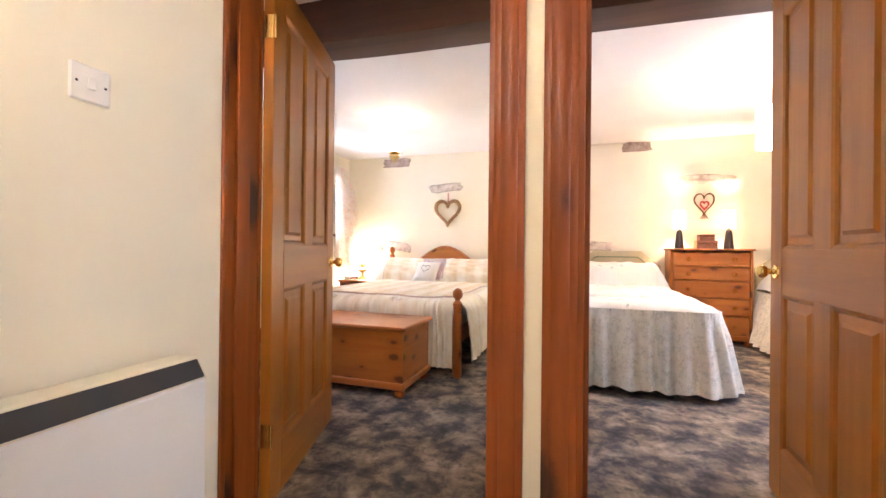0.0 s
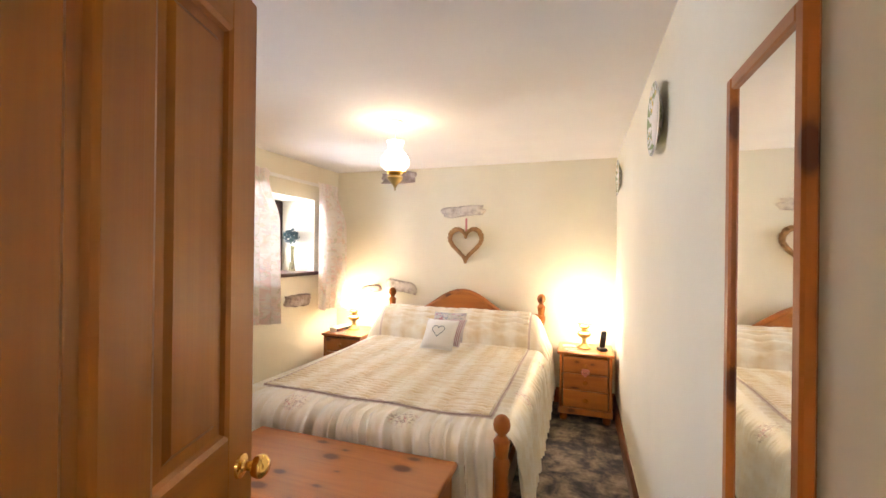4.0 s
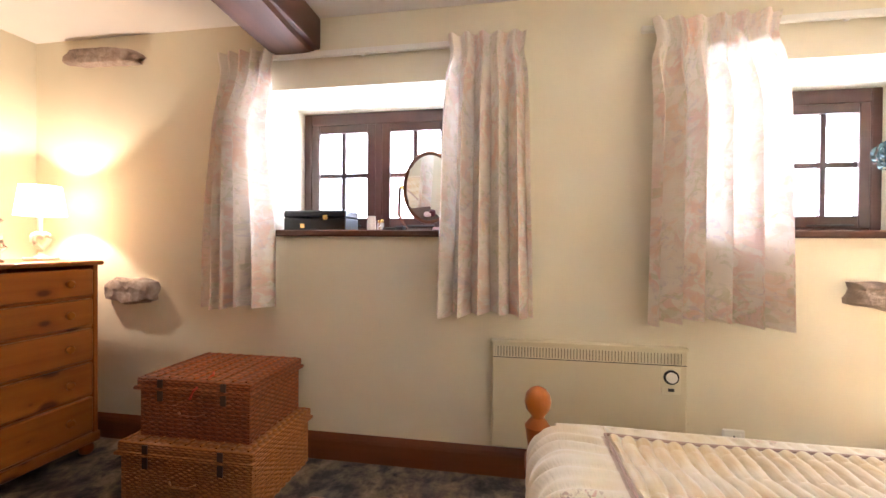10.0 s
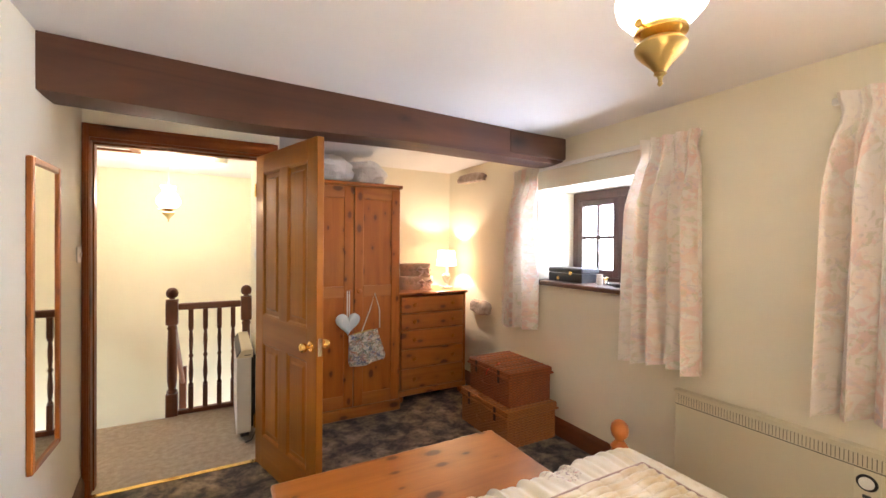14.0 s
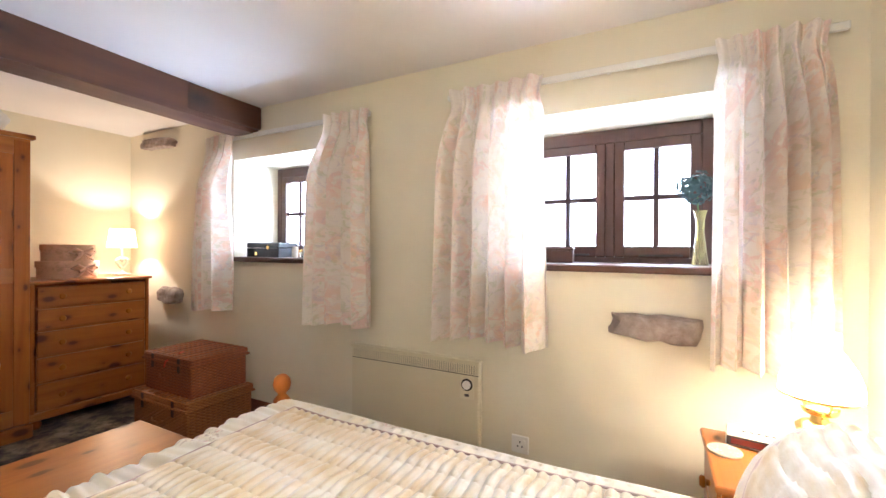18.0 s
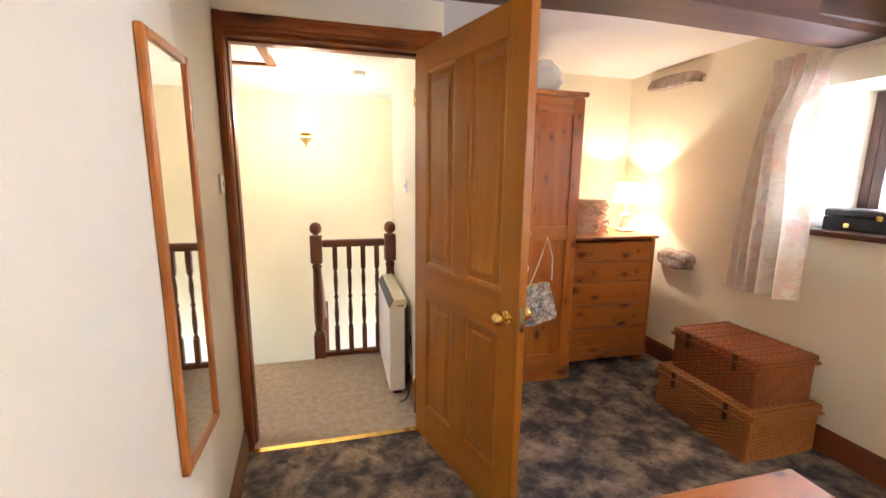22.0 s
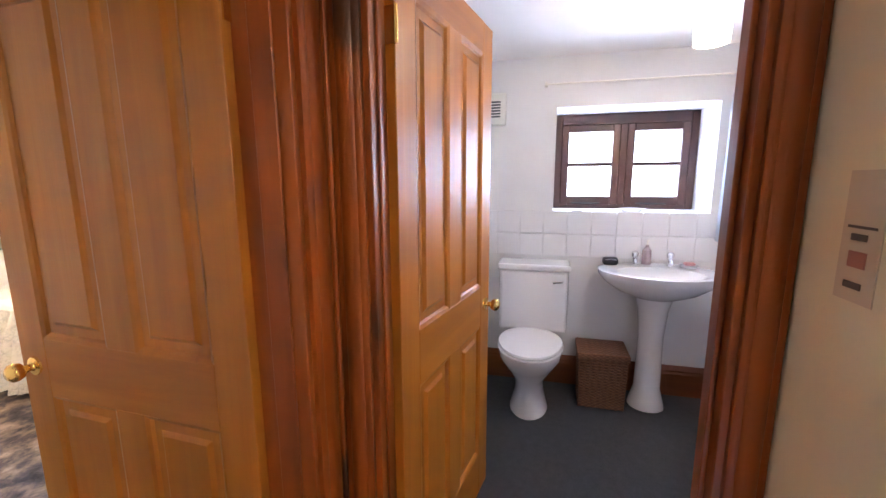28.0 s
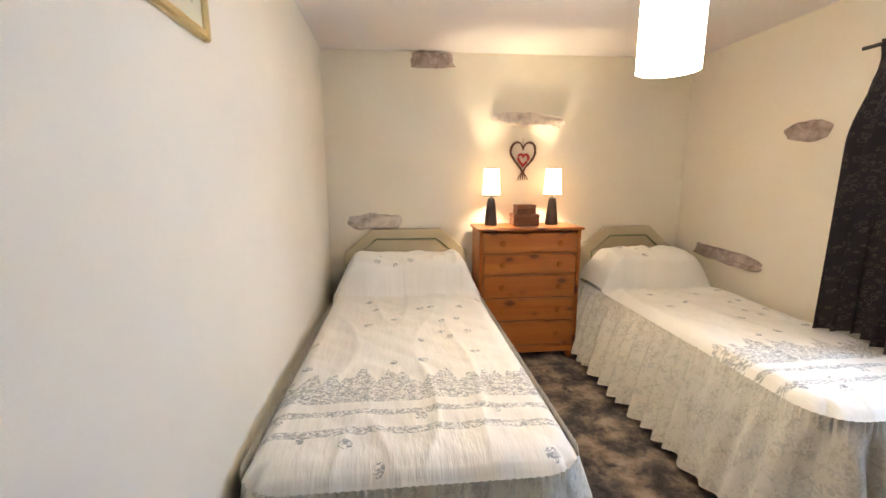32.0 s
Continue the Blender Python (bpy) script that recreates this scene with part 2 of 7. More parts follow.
def carpet_material():
    m = shader("mottled_carpet", (0.1, 0.09, 0.09), 0.95)
    g = Graph(m)
    a = g.noise(g.co, 6.0, 7, 0.66, 0.2)
    b = g.noise(g.mapped((1, 1, 1), (0, 0, 37)), 10.5, 6, 0.65, 0.25)
    base = g.ramp(a, [(0.33, (0.022, 0.020, 0.024)), (0.44, (0.10, 0.086, 0.085)), (0.53, (0.27, 0.205, 0.15)), (0.66, (0.50, 0.40, 0.30))])
    c = g.mix(g.ramp(b, [(0.52, (0, 0, 0)), (0.68, (1, 1, 1))]), base, (0.035, 0.035, 0.048))
    fine = g.noise(g.co, 260, 2)
    c = g.mix(g.calc("MULTIPLY", fine, 0.5), c, (0.03, 0.025, 0.02))
    g.colour(c)
    g.bump(fine, 0.6, 0.008)
    return m


def plain_carpet(name, a, b):
    m = shader(name, a, 0.95)
    g = Graph(m)
    f = g.noise(g.co, 220, 3)
    s = g.noise(g.co, 26, 4)
    g.colour(g.mix(g.ramp(g.calc("ADD", g.calc("MULTIPLY", f, 0.6), g.calc("MULTIPLY", s, 0.4)), [(0.35, (0, 0, 0)), (0.65, (1, 1, 1))]), a, b))
    g.bump(f, 0.6, 0.008)
    return m


CARPET = carpet_material()
CARPET_LAND = plain_carpet("beige_twist_carpet", (0.27, 0.21, 0.145), (0.52, 0.43, 0.32))
CARPET_STAIR = plain_carpet("grey_stair_carpet", (0.20, 0.19, 0.185), (0.38, 0.37, 0.36))
CARPET_BATH = plain_carpet("slate_cord_carpet", (0.035, 0.038, 0.042), (0.06, 0.062, 0.068))


def stone_material(name="exposed_stone", wash=0.0):
    m = shader(name, (0.3, 0.25, 0.21), 0.9)
    g = Graph(m)
    a = g.noise(g.co, 9, 6, 0.65, 0.5)
    c = g.ramp(a, [(0.3, (0.14, 0.10, 0.085)), (0.47, (0.33, 0.25, 0.20)), (0.62, (0.50, 0.41, 0.35)), (0.8, (0.62, 0.57, 0.52))])
    c = g.mix(g.calc("MULTIPLY", g.random(), 0.3), c, (0.42, 0.34, 0.29))
    if wash:
        c = g.mix(g.ramp(g.noise(g.co, 16, 4), [(0.34, (0.2, 0.2, 0.2)), (0.58, (wash, wash, wash))]), c, (0.74, 0.66, 0.56))
    g.colour(c)
    g.bump(g.noise(g.co, 30, 6, 0.7), 0.8, 0.02)
    return m


STONE = stone_material()
WASHED = stone_material("whitewashed_stone", 0.85)


def cloth(name, base, rough=0.9, weave=600, sheen=0.2, trans=0.0):
    m = shader(name, base, rough)
    g = Graph(m)
    w = g.noise(g.co, weave, 2)
    slow = g.noise(g.co, 6, 3)
    g.colour(g.mix(g.calc("MULTIPLY", slow, 0.35), base, tuple(v * 0.78 for v in base)))
    g.bump(w, 0.25, 0.003)
    g.b.inputs["Sheen Weight"].default_value = sheen
    return m


def floral(name, ground, blooms, scale=14.0, amount=0.5, trans=0.0, space="UV", tall=1.0):
    """A printed cloth: scattered petals and leaves in two or three soft colours."""
    m = shader(name, ground, 0.85)
    g = Graph(m, space)
    c = ground
    for n, (col, sc, lo) in enumerate(blooms):
        co = g.mapped((sc, sc / tall, sc), (0, 0, 31 * n + 9 if tall == 1.0 else 12 * n))
        warped = g.noise(co, scale * 0.5, 3, 0.6, 1.5)
        clump = g.noise(co, scale * 0.16, 2)
        f = g.calc("MULTIPLY", g.ramp(warped, [(lo, (0, 0, 0)), (lo + 0.07, (1, 1, 1))]), g.ramp(clump, [(0.42, (0, 0, 0)), (0.58, (1, 1, 1))]))
        c = g.mix(g.calc("MULTIPLY", f, amount), c, col)
    g.colour(c)
    if trans:
        out = g.t.nodes["Material Output"]
        tr = g.t.nodes.new("ShaderNodeBsdfTranslucent")
        mx = g.t.nodes.new("ShaderNodeMixShader")
        mx.inputs[0].default_value = trans
        g.link(c, tr.inputs[0])
        g.link(g.b.outputs[0], mx.inputs[1])
        g.link(tr.outputs[0], mx.inputs[2])
        g.link(mx.outputs[0], out.inputs[0])
    return m


CURTAIN = floral("pink_floral_curtain_cotton", (0.92, 0.86, 0.78), [((0.84, 0.50, 0.44), 1.0, 0.47), ((0.56, 0.58, 0.36), 1.5, 0.52), ((0.88, 0.60, 0.42), 0.8, 0.50), ((0.66, 0.60, 0.66), 1.9, 0.55)], 34, 0.42, 0.24, tall=1.5)
VALANCE = floral("sprigged_valance_cotton", (0.75, 0.71, 0.61), [((0.34, 0.36, 0.33), 3.0, 0.48), ((0.42, 0.36, 0.24), 3.6, 0.50)], 30, 0.4)
BAGCLOTH = floral("white_blue_floral_canvas", (0.62, 0.58, 0.50), [((0.08, 0.10, 0.22), 1.0, 0.42), ((0.36, 0.17, 0.10), 1.3, 0.46), ((0.10, 0.14, 0.10), 1.7, 0.46)], 80, 0.95)
LINEN = cloth("white_linen", (0.80, 0.76, 0.70), 0.9)
SAGE = cloth("sage_headboard_cloth", (0.45, 0.38, 0.24), 0.85)
SAGETRIM = cloth("green_piping", (0.16, 0.19, 0.09), 0.7)


def shade_material(name, colour, glow, trans=0.6, tint=(1.0, 0.86, 0.66)):
    m = bpy.data.materials.new(name)
    m.use_nodes = True
    t = m.node_tree
    b = t.nodes["Principled BSDF"]
    b.inputs["Base Color"].default_value = (*colour, 1)
    b.inputs["Roughness"].default_value = 0.8
    b.inputs["Emission Color"].default_value = (*tint, 1)
    b.inputs["Emission Strength"].default_value = glow
    tr = t.nodes.new("ShaderNodeBsdfTranslucent")
    tr.inputs[0].default_value = (*colour, 1)
    mx = t.nodes.new("ShaderNodeMixShader")
    mx.inputs[0].default_value = trans
    t.links.new(b.outputs[0], mx.inputs[1])
    t.links.new(tr.outputs[0], mx.inputs[2])
    t.links.new(mx.outputs[0], t.nodes["Material Output"].inputs[0])
    return m


GLOWGLASS = shade_material("lit_opal_glass", (0.9, 0.85, 0.75), 28.0, 0.3)
GLOWLAND = shade_material("lit_opal_landing_glass", (0.9, 0.85, 0.75), 78.0, 0.3)
GLOWPEND = shade_material("lit_opal_bedroom_glass", (0.9, 0.85, 0.75), 14.0, 0.3)
GLOWCLOTH = shade_material("lit_cream_shade", (0.85, 0.76, 0.6), 7.0, 0.4)
GLOWDRUM = shade_material("lit_white_drum_shade", (0.88, 0.84, 0.76), 42.0, 0.4, (1.0, 0.78, 0.52))


# ---- building helpers ----
def part(name, bm, material, parent=None, label="", smooth=False):
    """Links a bmesh as one mesh object, under a thing or a part."""
    me = bpy.data.meshes.new(name)
    bm.normal_update()
    bm.to_mesh(me)
    bm.free()
    me.materials.append(material)
    if smooth:
        me.polygons.foreach_set("use_smooth", [True] * len(me.polygons))
        me.set_sharp_from_angle(angle=radians(42))
    ob = new(name, me)
    if parent is not None:
        ob.parent = parent
    if label:
        ob["label"] = label
    return ob


def thing(name, loc, label, category, group="", rz=0.0, rx=0.0):
    ob = new(name)
    ob.empty_display_size = 0.05
    ob.matrix_basis = pose(*loc, rx, 0, rz)
    return tagged(ob, label, category, group)


def structure(name, bm, material, label="", category="", smooth=False):
    ob = part(name, bm, material, None, "", smooth)
    return tagged(ob, label, category, "", "structure")


def box(x0, x1, y0, y1, z0, z1, bevel=0.0, bm=None, seg=1):
    made = bmesh.new()
    bmesh.ops.create_cube(made, size=1.0)
    for v in made.verts:
        v.co = Vector(((x0 + x1) / 2 + v.co.x * (x1 - x0), (y0 + y1) / 2 + v.co.y * (y1 - y0), (z0 + z1) / 2 + v.co.z * (z1 - z0)))
    if bevel:
        bmesh.ops.bevel(made, geom=list(made.edges), offset=bevel, segments=seg, affect="EDGES", profile=0.5)
    return made if bm is None else add(bm, made)


def add(bm, other, m=None):
    """Moves the faces of other into bm."""
    if m is not None:
        bmesh.ops.transform(other, matrix=m, verts=other.verts)
    me = bpy.data.meshes.new("joined")
    other.to_mesh(me)
    other.free()
    bm.from_mesh(me)
    bpy.data.meshes.remove(me)
    return bm


def boxes(rows, bevel=0.0):
    bm = bmesh.new()
    for r in rows:
        box(*r, bevel=bevel, bm=bm)
    return bm


def lathe(profile, seg=24, axis="Z", close=False):
    """Turns rows of (radius, height) round an axis."""
    bm = bmesh.new()
    rings = []
    for r, z in profile:
        rings.append([bm.verts.new((r * math.cos(2 * math.pi * k / seg), r * math.sin(2 * math.pi * k / seg), z)) for k in range(seg)])
    for a, b in zip(rings, rings[1:]):
        for k in range(seg):
            bm.faces.new((a[k], a[(k + 1) % seg], b[(k + 1) % seg], b[k]))
    if close:
        bm.faces.new(list(reversed(rings[0])))
        bm.faces.new(rings[-1])
    bmesh.ops.remove_doubles(bm, verts=bm.verts, dist=1e-5)
    if axis == "X":
        bmesh.ops.rotate(bm, verts=bm.verts, matrix=Matrix.Rotation(radians(90), 3, "Y"))
    elif axis == "Y":
        bmesh.ops.rotate(bm, verts=bm.verts, matrix=Matrix.Rotation(radians(-90), 3, "X"))
    return bm


def moved(bm, x=0, y=0, z=0, rx=0, ry=0, rz=0):
    bmesh.ops.transform(bm, matrix=pose(x, y, z, rx, ry, rz), verts=bm.verts)
    return bm


def tube(points, r=0.005, seg=8, closed=False):
    pts = [Vector(p) for p in points]
    bm = bmesh.new()
    rings, n = [], len(pts)
    for i, p in enumerate(pts):
        a = pts[(i - 1) % n] if closed or i else p
        b = pts[(i + 1) % n] if closed or i < n - 1 else p
        d = (b - a).normalized()
        up = Vector((0, 0, 1)) if abs(d.z) < 0.9 else Vector((1, 0, 0))
        u = d.cross(up).normalized()
        v = d.cross(u)
        rr = r(i / (n - 1)) if callable(r) else r
        rings.append([bm.verts.new(p + rr * (math.cos(2 * math.pi * k / seg) * u + math.sin(2 * math.pi * k / seg) * v)) for k in range(seg)])
    for i in range(n if closed else n - 1):
        a, b = rings[i], rings[(i + 1) % n]
        for k in range(seg):
            bm.faces.new((a[k], a[(k + 1) % seg], b[(k + 1) % seg], b[k]))
    if not closed:
        bm.faces.new(list(reversed(rings[0])))
        bm.faces.new(rings[-1])
    bmesh.ops.recalc_face_normals(bm, faces=bm.faces)
    return bm


def slab(outline, z0, z1, bevel=0.0):
    """A flat outline (x, y) with a thickness."""
    bm = bmesh.new()
    low = [bm.verts.new((x, y, z0)) for x, y in outline]
    top = [bm.verts.new((x, y, z1)) for x, y in outline]
    n = len(low)
    bm.faces.new(list(reversed(low)))
    bm.faces.new(top)
    for k in range(n):
        bm.faces.new((low[k], low[(k + 1) % n], top[(k + 1) % n], top[k]))
    bmesh.ops.recalc_face_normals(bm, faces=bm.faces)
    if bevel:
        bmesh.ops.bevel(bm, geom=list(bm.edges), offset=bevel, segments=2, affect="EDGES", profile=0.5)
    return bm


def sheet(nu, nv, f, thick=0.0):
    """A grid f(u, v) over the unit square, with UVs in metres given as the last two values of f, and a thickness."""
    bm = bmesh.new()
    uv = bm.loops.layers.uv.new("uv")
    grid, coord = [], {}
    for i in range(nu + 1):
        row = []
        for j in range(nv + 1):
            x, y, z, a, b = f(i / nu, j / nv)
            vert = bm.verts.new((x, y, z))
            coord[vert] = (a, b)
            row.append(vert)
        grid.append(row)
    for i in range(nu):
        for j in range(nv):
            face = bm.faces.new((grid[i][j], grid[i + 1][j], grid[i + 1][j + 1], grid[i][j + 1]))
            for l in face.loops:
                l[uv].uv = coord[l.vert]
    if thick:
        bmesh.ops.solidify(bm, geom=list(bm.faces), thickness=thick)
    return bm


def smoothstep(a, b, x):
    t = min(1, max(0, (x - a) / (b - a)))
    return t * t * (3 - 2 * t)


# ---- floors, walls and ceilings ----
H = 2.19
X0, X1, Y1 = -2.51, 0.31, 5.905          # first bedroom
A0 = 1.06                                 # end of its alcove
P0, P1, PT = 0.31, 0.392, 0.530                    # partition between the bedrooms
B1X, B1Y = 3.16, 6.06                     # second bedroom
D0, D1 = 1.945, 2.075                     # wall with the two doors
LX = -0.538                               # landing wall with the heater
SX, SY = 0.975, -0.2                       # stairwell walls
SE, SW = 0.93, -1.45                       # end of that wall, far side of the stairwell
BX0, BX1 = 1.40, 1.50                     # bathroom door wall
BTX = 3.28                                # bathroom outer wall

floor_b1 = structure("floor_bedroom", boxes([(X0 - 0.45, X1, D1 + 0.03, Y1 + 0.1, -0.2, 0.0), (X0 - 0.45, LX - 0.10, A0 - 0.1, D1 + 0.03, -0.2, 0.0)]), CARPET, "dark mottled grey and brown patterned carpet", "carpet")
floor_b2 = structure("floor_bedroom_twin", boxes([(P0, B1X + 0.1, D1 + 0.03, B1Y + 0.1, -0.2, 0.0)]), CARPET, "dark mottled grey and brown patterned carpet", "carpet")
floor_land = structure("floor_landing", slab([(LX - 0.1, 0.968), (0.088, 0.968), (0.088, 1.06), (SX, 1.06), (SX, 0.968), (BX0 + 0.1, 0.968), (BX0 + 0.1, D1 + 0.03), (LX - 0.1, D1 + 0.03)], -0.2, 0.0), CARPET_LAND, "beige twist-pile landing carpet", "carpet")
floor_bath = structure("floor_bathroom", boxes([(BX0 + 0.1, BTX + 0.1, -0.2, D0, -0.2, -0.002)]), CARPET_BATH, "slate grey cord bathroom carpet", "carpet")

W1 = (2.49, 3.42, 1.125, 1.845)           # window openings: along the wall, then up
W2 = (4.56, 5.49, 1.125, 1.845)
TH = 0.50


def wall_with_holes(x0, x1, y0, y1, z0, z1, holes):
    """A wall that runs along y, with openings (y0, y1, z0, z1) in order."""
    rows, y = [], y0
    for a, b, c, d in holes:
        rows += [(x0, x1, y, a, z0, z1), (x0, x1, a, b, z0, c), (x0, x1, a, b, d, z1)]
        y = b
    return boxes(rows + [(x0, x1, y, y1, z0, z1)])


structure("wall_window", wall_with_holes(X0 - TH, X0, A0 - 0.1, Y1 + 0.1, 0, H + 0.1, [W1, W2]), WALL, "thick cream plastered outer wall with deep window reveals", "wall")
structure("wall_back", boxes([(X0, P0 + 0.05, Y1, Y1 + 0.15, 0, H + 0.1)]), WALL, "cream plastered bedroom wall", "wall")
structure("wall_alcove_end", boxes([(X0, LX - 0.1, A0 - 0.1, A0, 0, H + 0.1)]), WALL, "cream plastered alcove wall", "wall")
structure("wall_alcove_side", boxes([(LX - 0.10, LX - 0.04, A0 - 0.1, D0, 0, H + 0.1)]), WALL, "cream plastered alcove wall", "wall")
structure("wall_landing", boxes([(LX - 0.04, LX, SE, D0, -2.6, 2.3)]), WALL_LAND, "pale yellow plastered landing wall", "wall")
structure("wall_partition", slab([(0.368, D1), (0.40, D1), (0.36, 2.75), (0.36, Y1), (P0, Y1), (P0, 2.75)], 0, H + 0.1), WALL, "cream plastered partition wall", "wall")
structure("wall_partition_twin", slab([(0.40, D1), (PT, D1), (P1, B1Y), (P1, B1Y + 0.1), (0.36, B1Y + 0.1), (0.36, 2.75)], 0, H + 0.1), WALL_B2, "warm white plastered partition wall", "wall")
OP1, OP2, OPH = (-0.560, 0.352), (0.545, 1.30), 1.985
structure("wall_doors_landing", boxes([(OP1[1], OP2[0], D0, D0 + 0.05, 0, 2.3), (OP2[1], BX0, D0, D0 + 0.05, 0, 2.3), (OP1[0], OP1[1], D0, D0 + 0.05, OPH, 2.3), (OP2[0], OP2[1], D0, D0 + 0.05, OPH, 2.3)]), WALL_LAND, "pale yellow landing wall with two bedroom doorways", "wall")
structure("wall_doors_bedroom", boxes([(LX - 0.10, OP1[0], D0, D1, 0, 2.3), (OP1[1], 0.40, D0 + 0.05, D1, 0, 2.3), (OP1[0], OP1[1], D0 + 0.05, D1, OPH, 2.3)]), WALL, "cream wall round the bedroom doorway", "wall")
structure("wall_doors_twin", boxes([(0.40, OP2[0], D0 + 0.05, D1, 0, 2.3), (OP2[1], B1X, D0 + 0.05, D1, 0, 2.3), (OP2[0], OP2[1], D0 + 0.05, D1, OPH, 2.3)]), WALL_B2, "warm white wall round the twin bedroom doorway", "wall")
structure("wall_back_twin", boxes([(P1, B1X, B1Y, B1Y + 0.15, 0, H + 0.14)]), WALL_B2, "warm white plastered bedroom wall", "wall")
W3 = (3.50, 4.46, 1.0, 1.80)
structure("wall_window_twin", wall_with_holes(B1X, B1X + 0.40, D0, B1Y + 0.15, 0, H + 0.14, [W3]), WALL_B2, "thick warm white outer wall with a window", "wall")
BO = (1.055, 1.845)                        # bathroom doorway
W4 = (0.49, 1.40, 1.17, 1.83)
structure("wall_bathroom_door", boxes([(BX0, BX1, 0.985, BO[0], 0, 2.3), (BX0, BX1, BO[1], D0, 0, 2.3), (BX0, BX1, BO[0], BO[1], OPH, 2.3)]), WALL_LAND, "pale yellow wall beside the bathroom door", "wall")
structure("wall_stair_corner", boxes([(SX, BX1, SY - 0.1, 0.985, -2.6, 2.3)]), WALL_LAND, "pale yellow stairwell wall", "wall")
structure("wall_stair_side", boxes([(SW, LX - 0.04, SE, 0.958, -2.6, 2.3)]), WALL_LAND, "pale yellow stairwell wall", "wall")
structure("wall_stair_end", boxes([(SW - 0.1, SW, SY - 0.1, SE, -2.6, 2.3)]), WALL_LAND, "pale yellow stairwell wall", "wall")
structure("wall_stair_back", boxes([(SW, SX, SY - 0.1, SY, -2.6, 2.3)]), WALL_LAND, "pale yellow stairwell wall", "wall")
structure("wall_bathroom_outer", wall_with_holes(BTX, BTX + 0.45, -0.3, D0, 0, 2.3, [W4]), WALL_BATH, "white bathroom wall with a deep window", "wall")
structure("wall_bathroom_north", boxes([(BX1, BTX, D0 - 0.005, D0 + 0.05, 0, 2.3)]), WALL_BATH, "white bathroom wall", "wall")
structure("wall_bathroom_south", boxes([(BX1, BTX, -0.3, -0.2, 0, 2.3)]), WALL_BATH, "white bathroom wall", "wall")
structure("wall_bathroom_inner", boxes([(BX1, BX1 + 0.02, -0.2, BO[0] - 0.03, 0, 2.3)]), WALL_BATH, "white bathroom wall", "wall")
structure("ceiling_bedroom", boxes([(X0, 0.38, D1, Y1, H, H + 0.1), (X0, LX - 0.10, A0, D1, H, H + 0.1)]), CEIL, "white painted uneven ceiling", "ceiling")
structure("ceiling_twin", boxes([(P1, B1X, D1, B1Y, H + 0.02, H + 0.14)]), CEIL, "white painted ceiling", "ceiling")
structure("ceiling_landing", boxes([(LX, SX, SE, D0, 2.15, 2.25), (SX, BX0, 0.985, D0, 2.15, 2.25), (SW, SX, SY, SE, 2.15, 2.25)]), CEIL, "white painted landing ceiling", "ceiling")
structure("ceiling_bathroom", boxes([(BX1, BTX, -0.2, D0, 2.13, 2.25)]), CEIL, "white painted bathroom ceiling", "ceiling")
structure("stairwell_floor", boxes([(SW, SX, SY, 0.97, -2.7, -2.6)]), CARPET_LAND, "beige carpet at the foot of the stairs", "floor")


# ---- skirting ----
def skirting(name, x0, y0, x1, y1, h=0.13, t=0.018, mat=None, z=0.0):
    """A moulded board between two points; it stands on the left of the line."""
    d = Vector((x1 - x0, y1 - y0, 0))
    n = Vector((-d.y, d.x, 0)).normalized()
    prof = [(0, 0), (t, 0), (t, h * 0.72), (t * 0.75, h * 0.80), (t * 0.8, h * 0.84), (t * 0.45, h * 0.93), (t * 0.2, h), (0, h)]
    bm = bmesh.new()
    ends = [[bm.verts.new((px + n.x * a, py + n.y * a, z + b)) for a, b in prof] for px, py in ((x0, y0), (x1, y1))]
    k = len(prof)
    for i in range(k):
        bm.faces.new((ends[0][i], ends[0][(i + 1) % k], ends[1][(i + 1) % k], ends[1][i]))
    bm.faces.new(ends[0])
    bm.faces.new(list(reversed(ends[1])))
    bmesh.ops.recalc_face_normals(bm, faces=bm.faces)
    return structure(name, bm, mat or FRAMEWOOD_Y, "dark stained moulded skirting board", "skirting board")


skirting("baseboard", X0, Y1, X0, A0)
skirting("baseboard", X1, Y1, X0, Y1, mat=FRAMEWOOD_X)
skirting("baseboard", 0.366, D1 + 0.03, X1, 2.75)
skirting("baseboard", X1, 2.75, X1, Y1)
skirting("baseboard", P1, B1Y, PT - 0.001, D1 + 0.02)
skirting("baseboard", B1X, B1Y, P1, B1Y, mat=FRAMEWOOD_X)
skirting("baseboard", B1X, D1, B1X, B1Y)
skirting("baseboard", BTX, -0.2, BTX, D0, h=0.2)
skirting("baseboard", LX, D0, LX, 1.06)
skirting("baseboard", X0, A0, LX - 0.1, A0, mat=FRAMEWOOD_X)


# ---- door frames and doors ----
def frame_profile(w, t):
    """Half-round moulded architrave section: across, proud."""
    return [(0, 0), (0, t * 0.55), (w * 0.10, t * 0.75), (w * 0.22, t * 0.72), (w * 0.27, t * 0.9), (w * 0.5, t), (w * 0.72, t * 0.92), (w * 0.78, t * 0.70), (w * 0.9, t * 0.72), (w, t * 0.5), (w, 0)]


def moulding(a, b, across, proud, w=0.072, t=0.022):
    """A length of architrave from a to b: across points away from the opening, proud away from the wall."""
    a, b, across, proud = (Vector(v) for v in (a, b, across, proud))
    prof = frame_profile(w, t)
    bm = bmesh.new()
    ends = [[bm.verts.new(p + across * u + proud * v) for u, v in prof] for p in (a, b)]
    k = len(prof)
    for i in range(k):
        bm.faces.new((ends[0][i], ends[0][(i + 1) % k], ends[1][(i + 1) % k], ends[1][i]))
    bm.faces.new(ends[0])
    bm.faces.new(list(reversed(ends[1])))
    bmesh.ops.recalc_face_normals(bm, faces=bm.faces)
    return bm


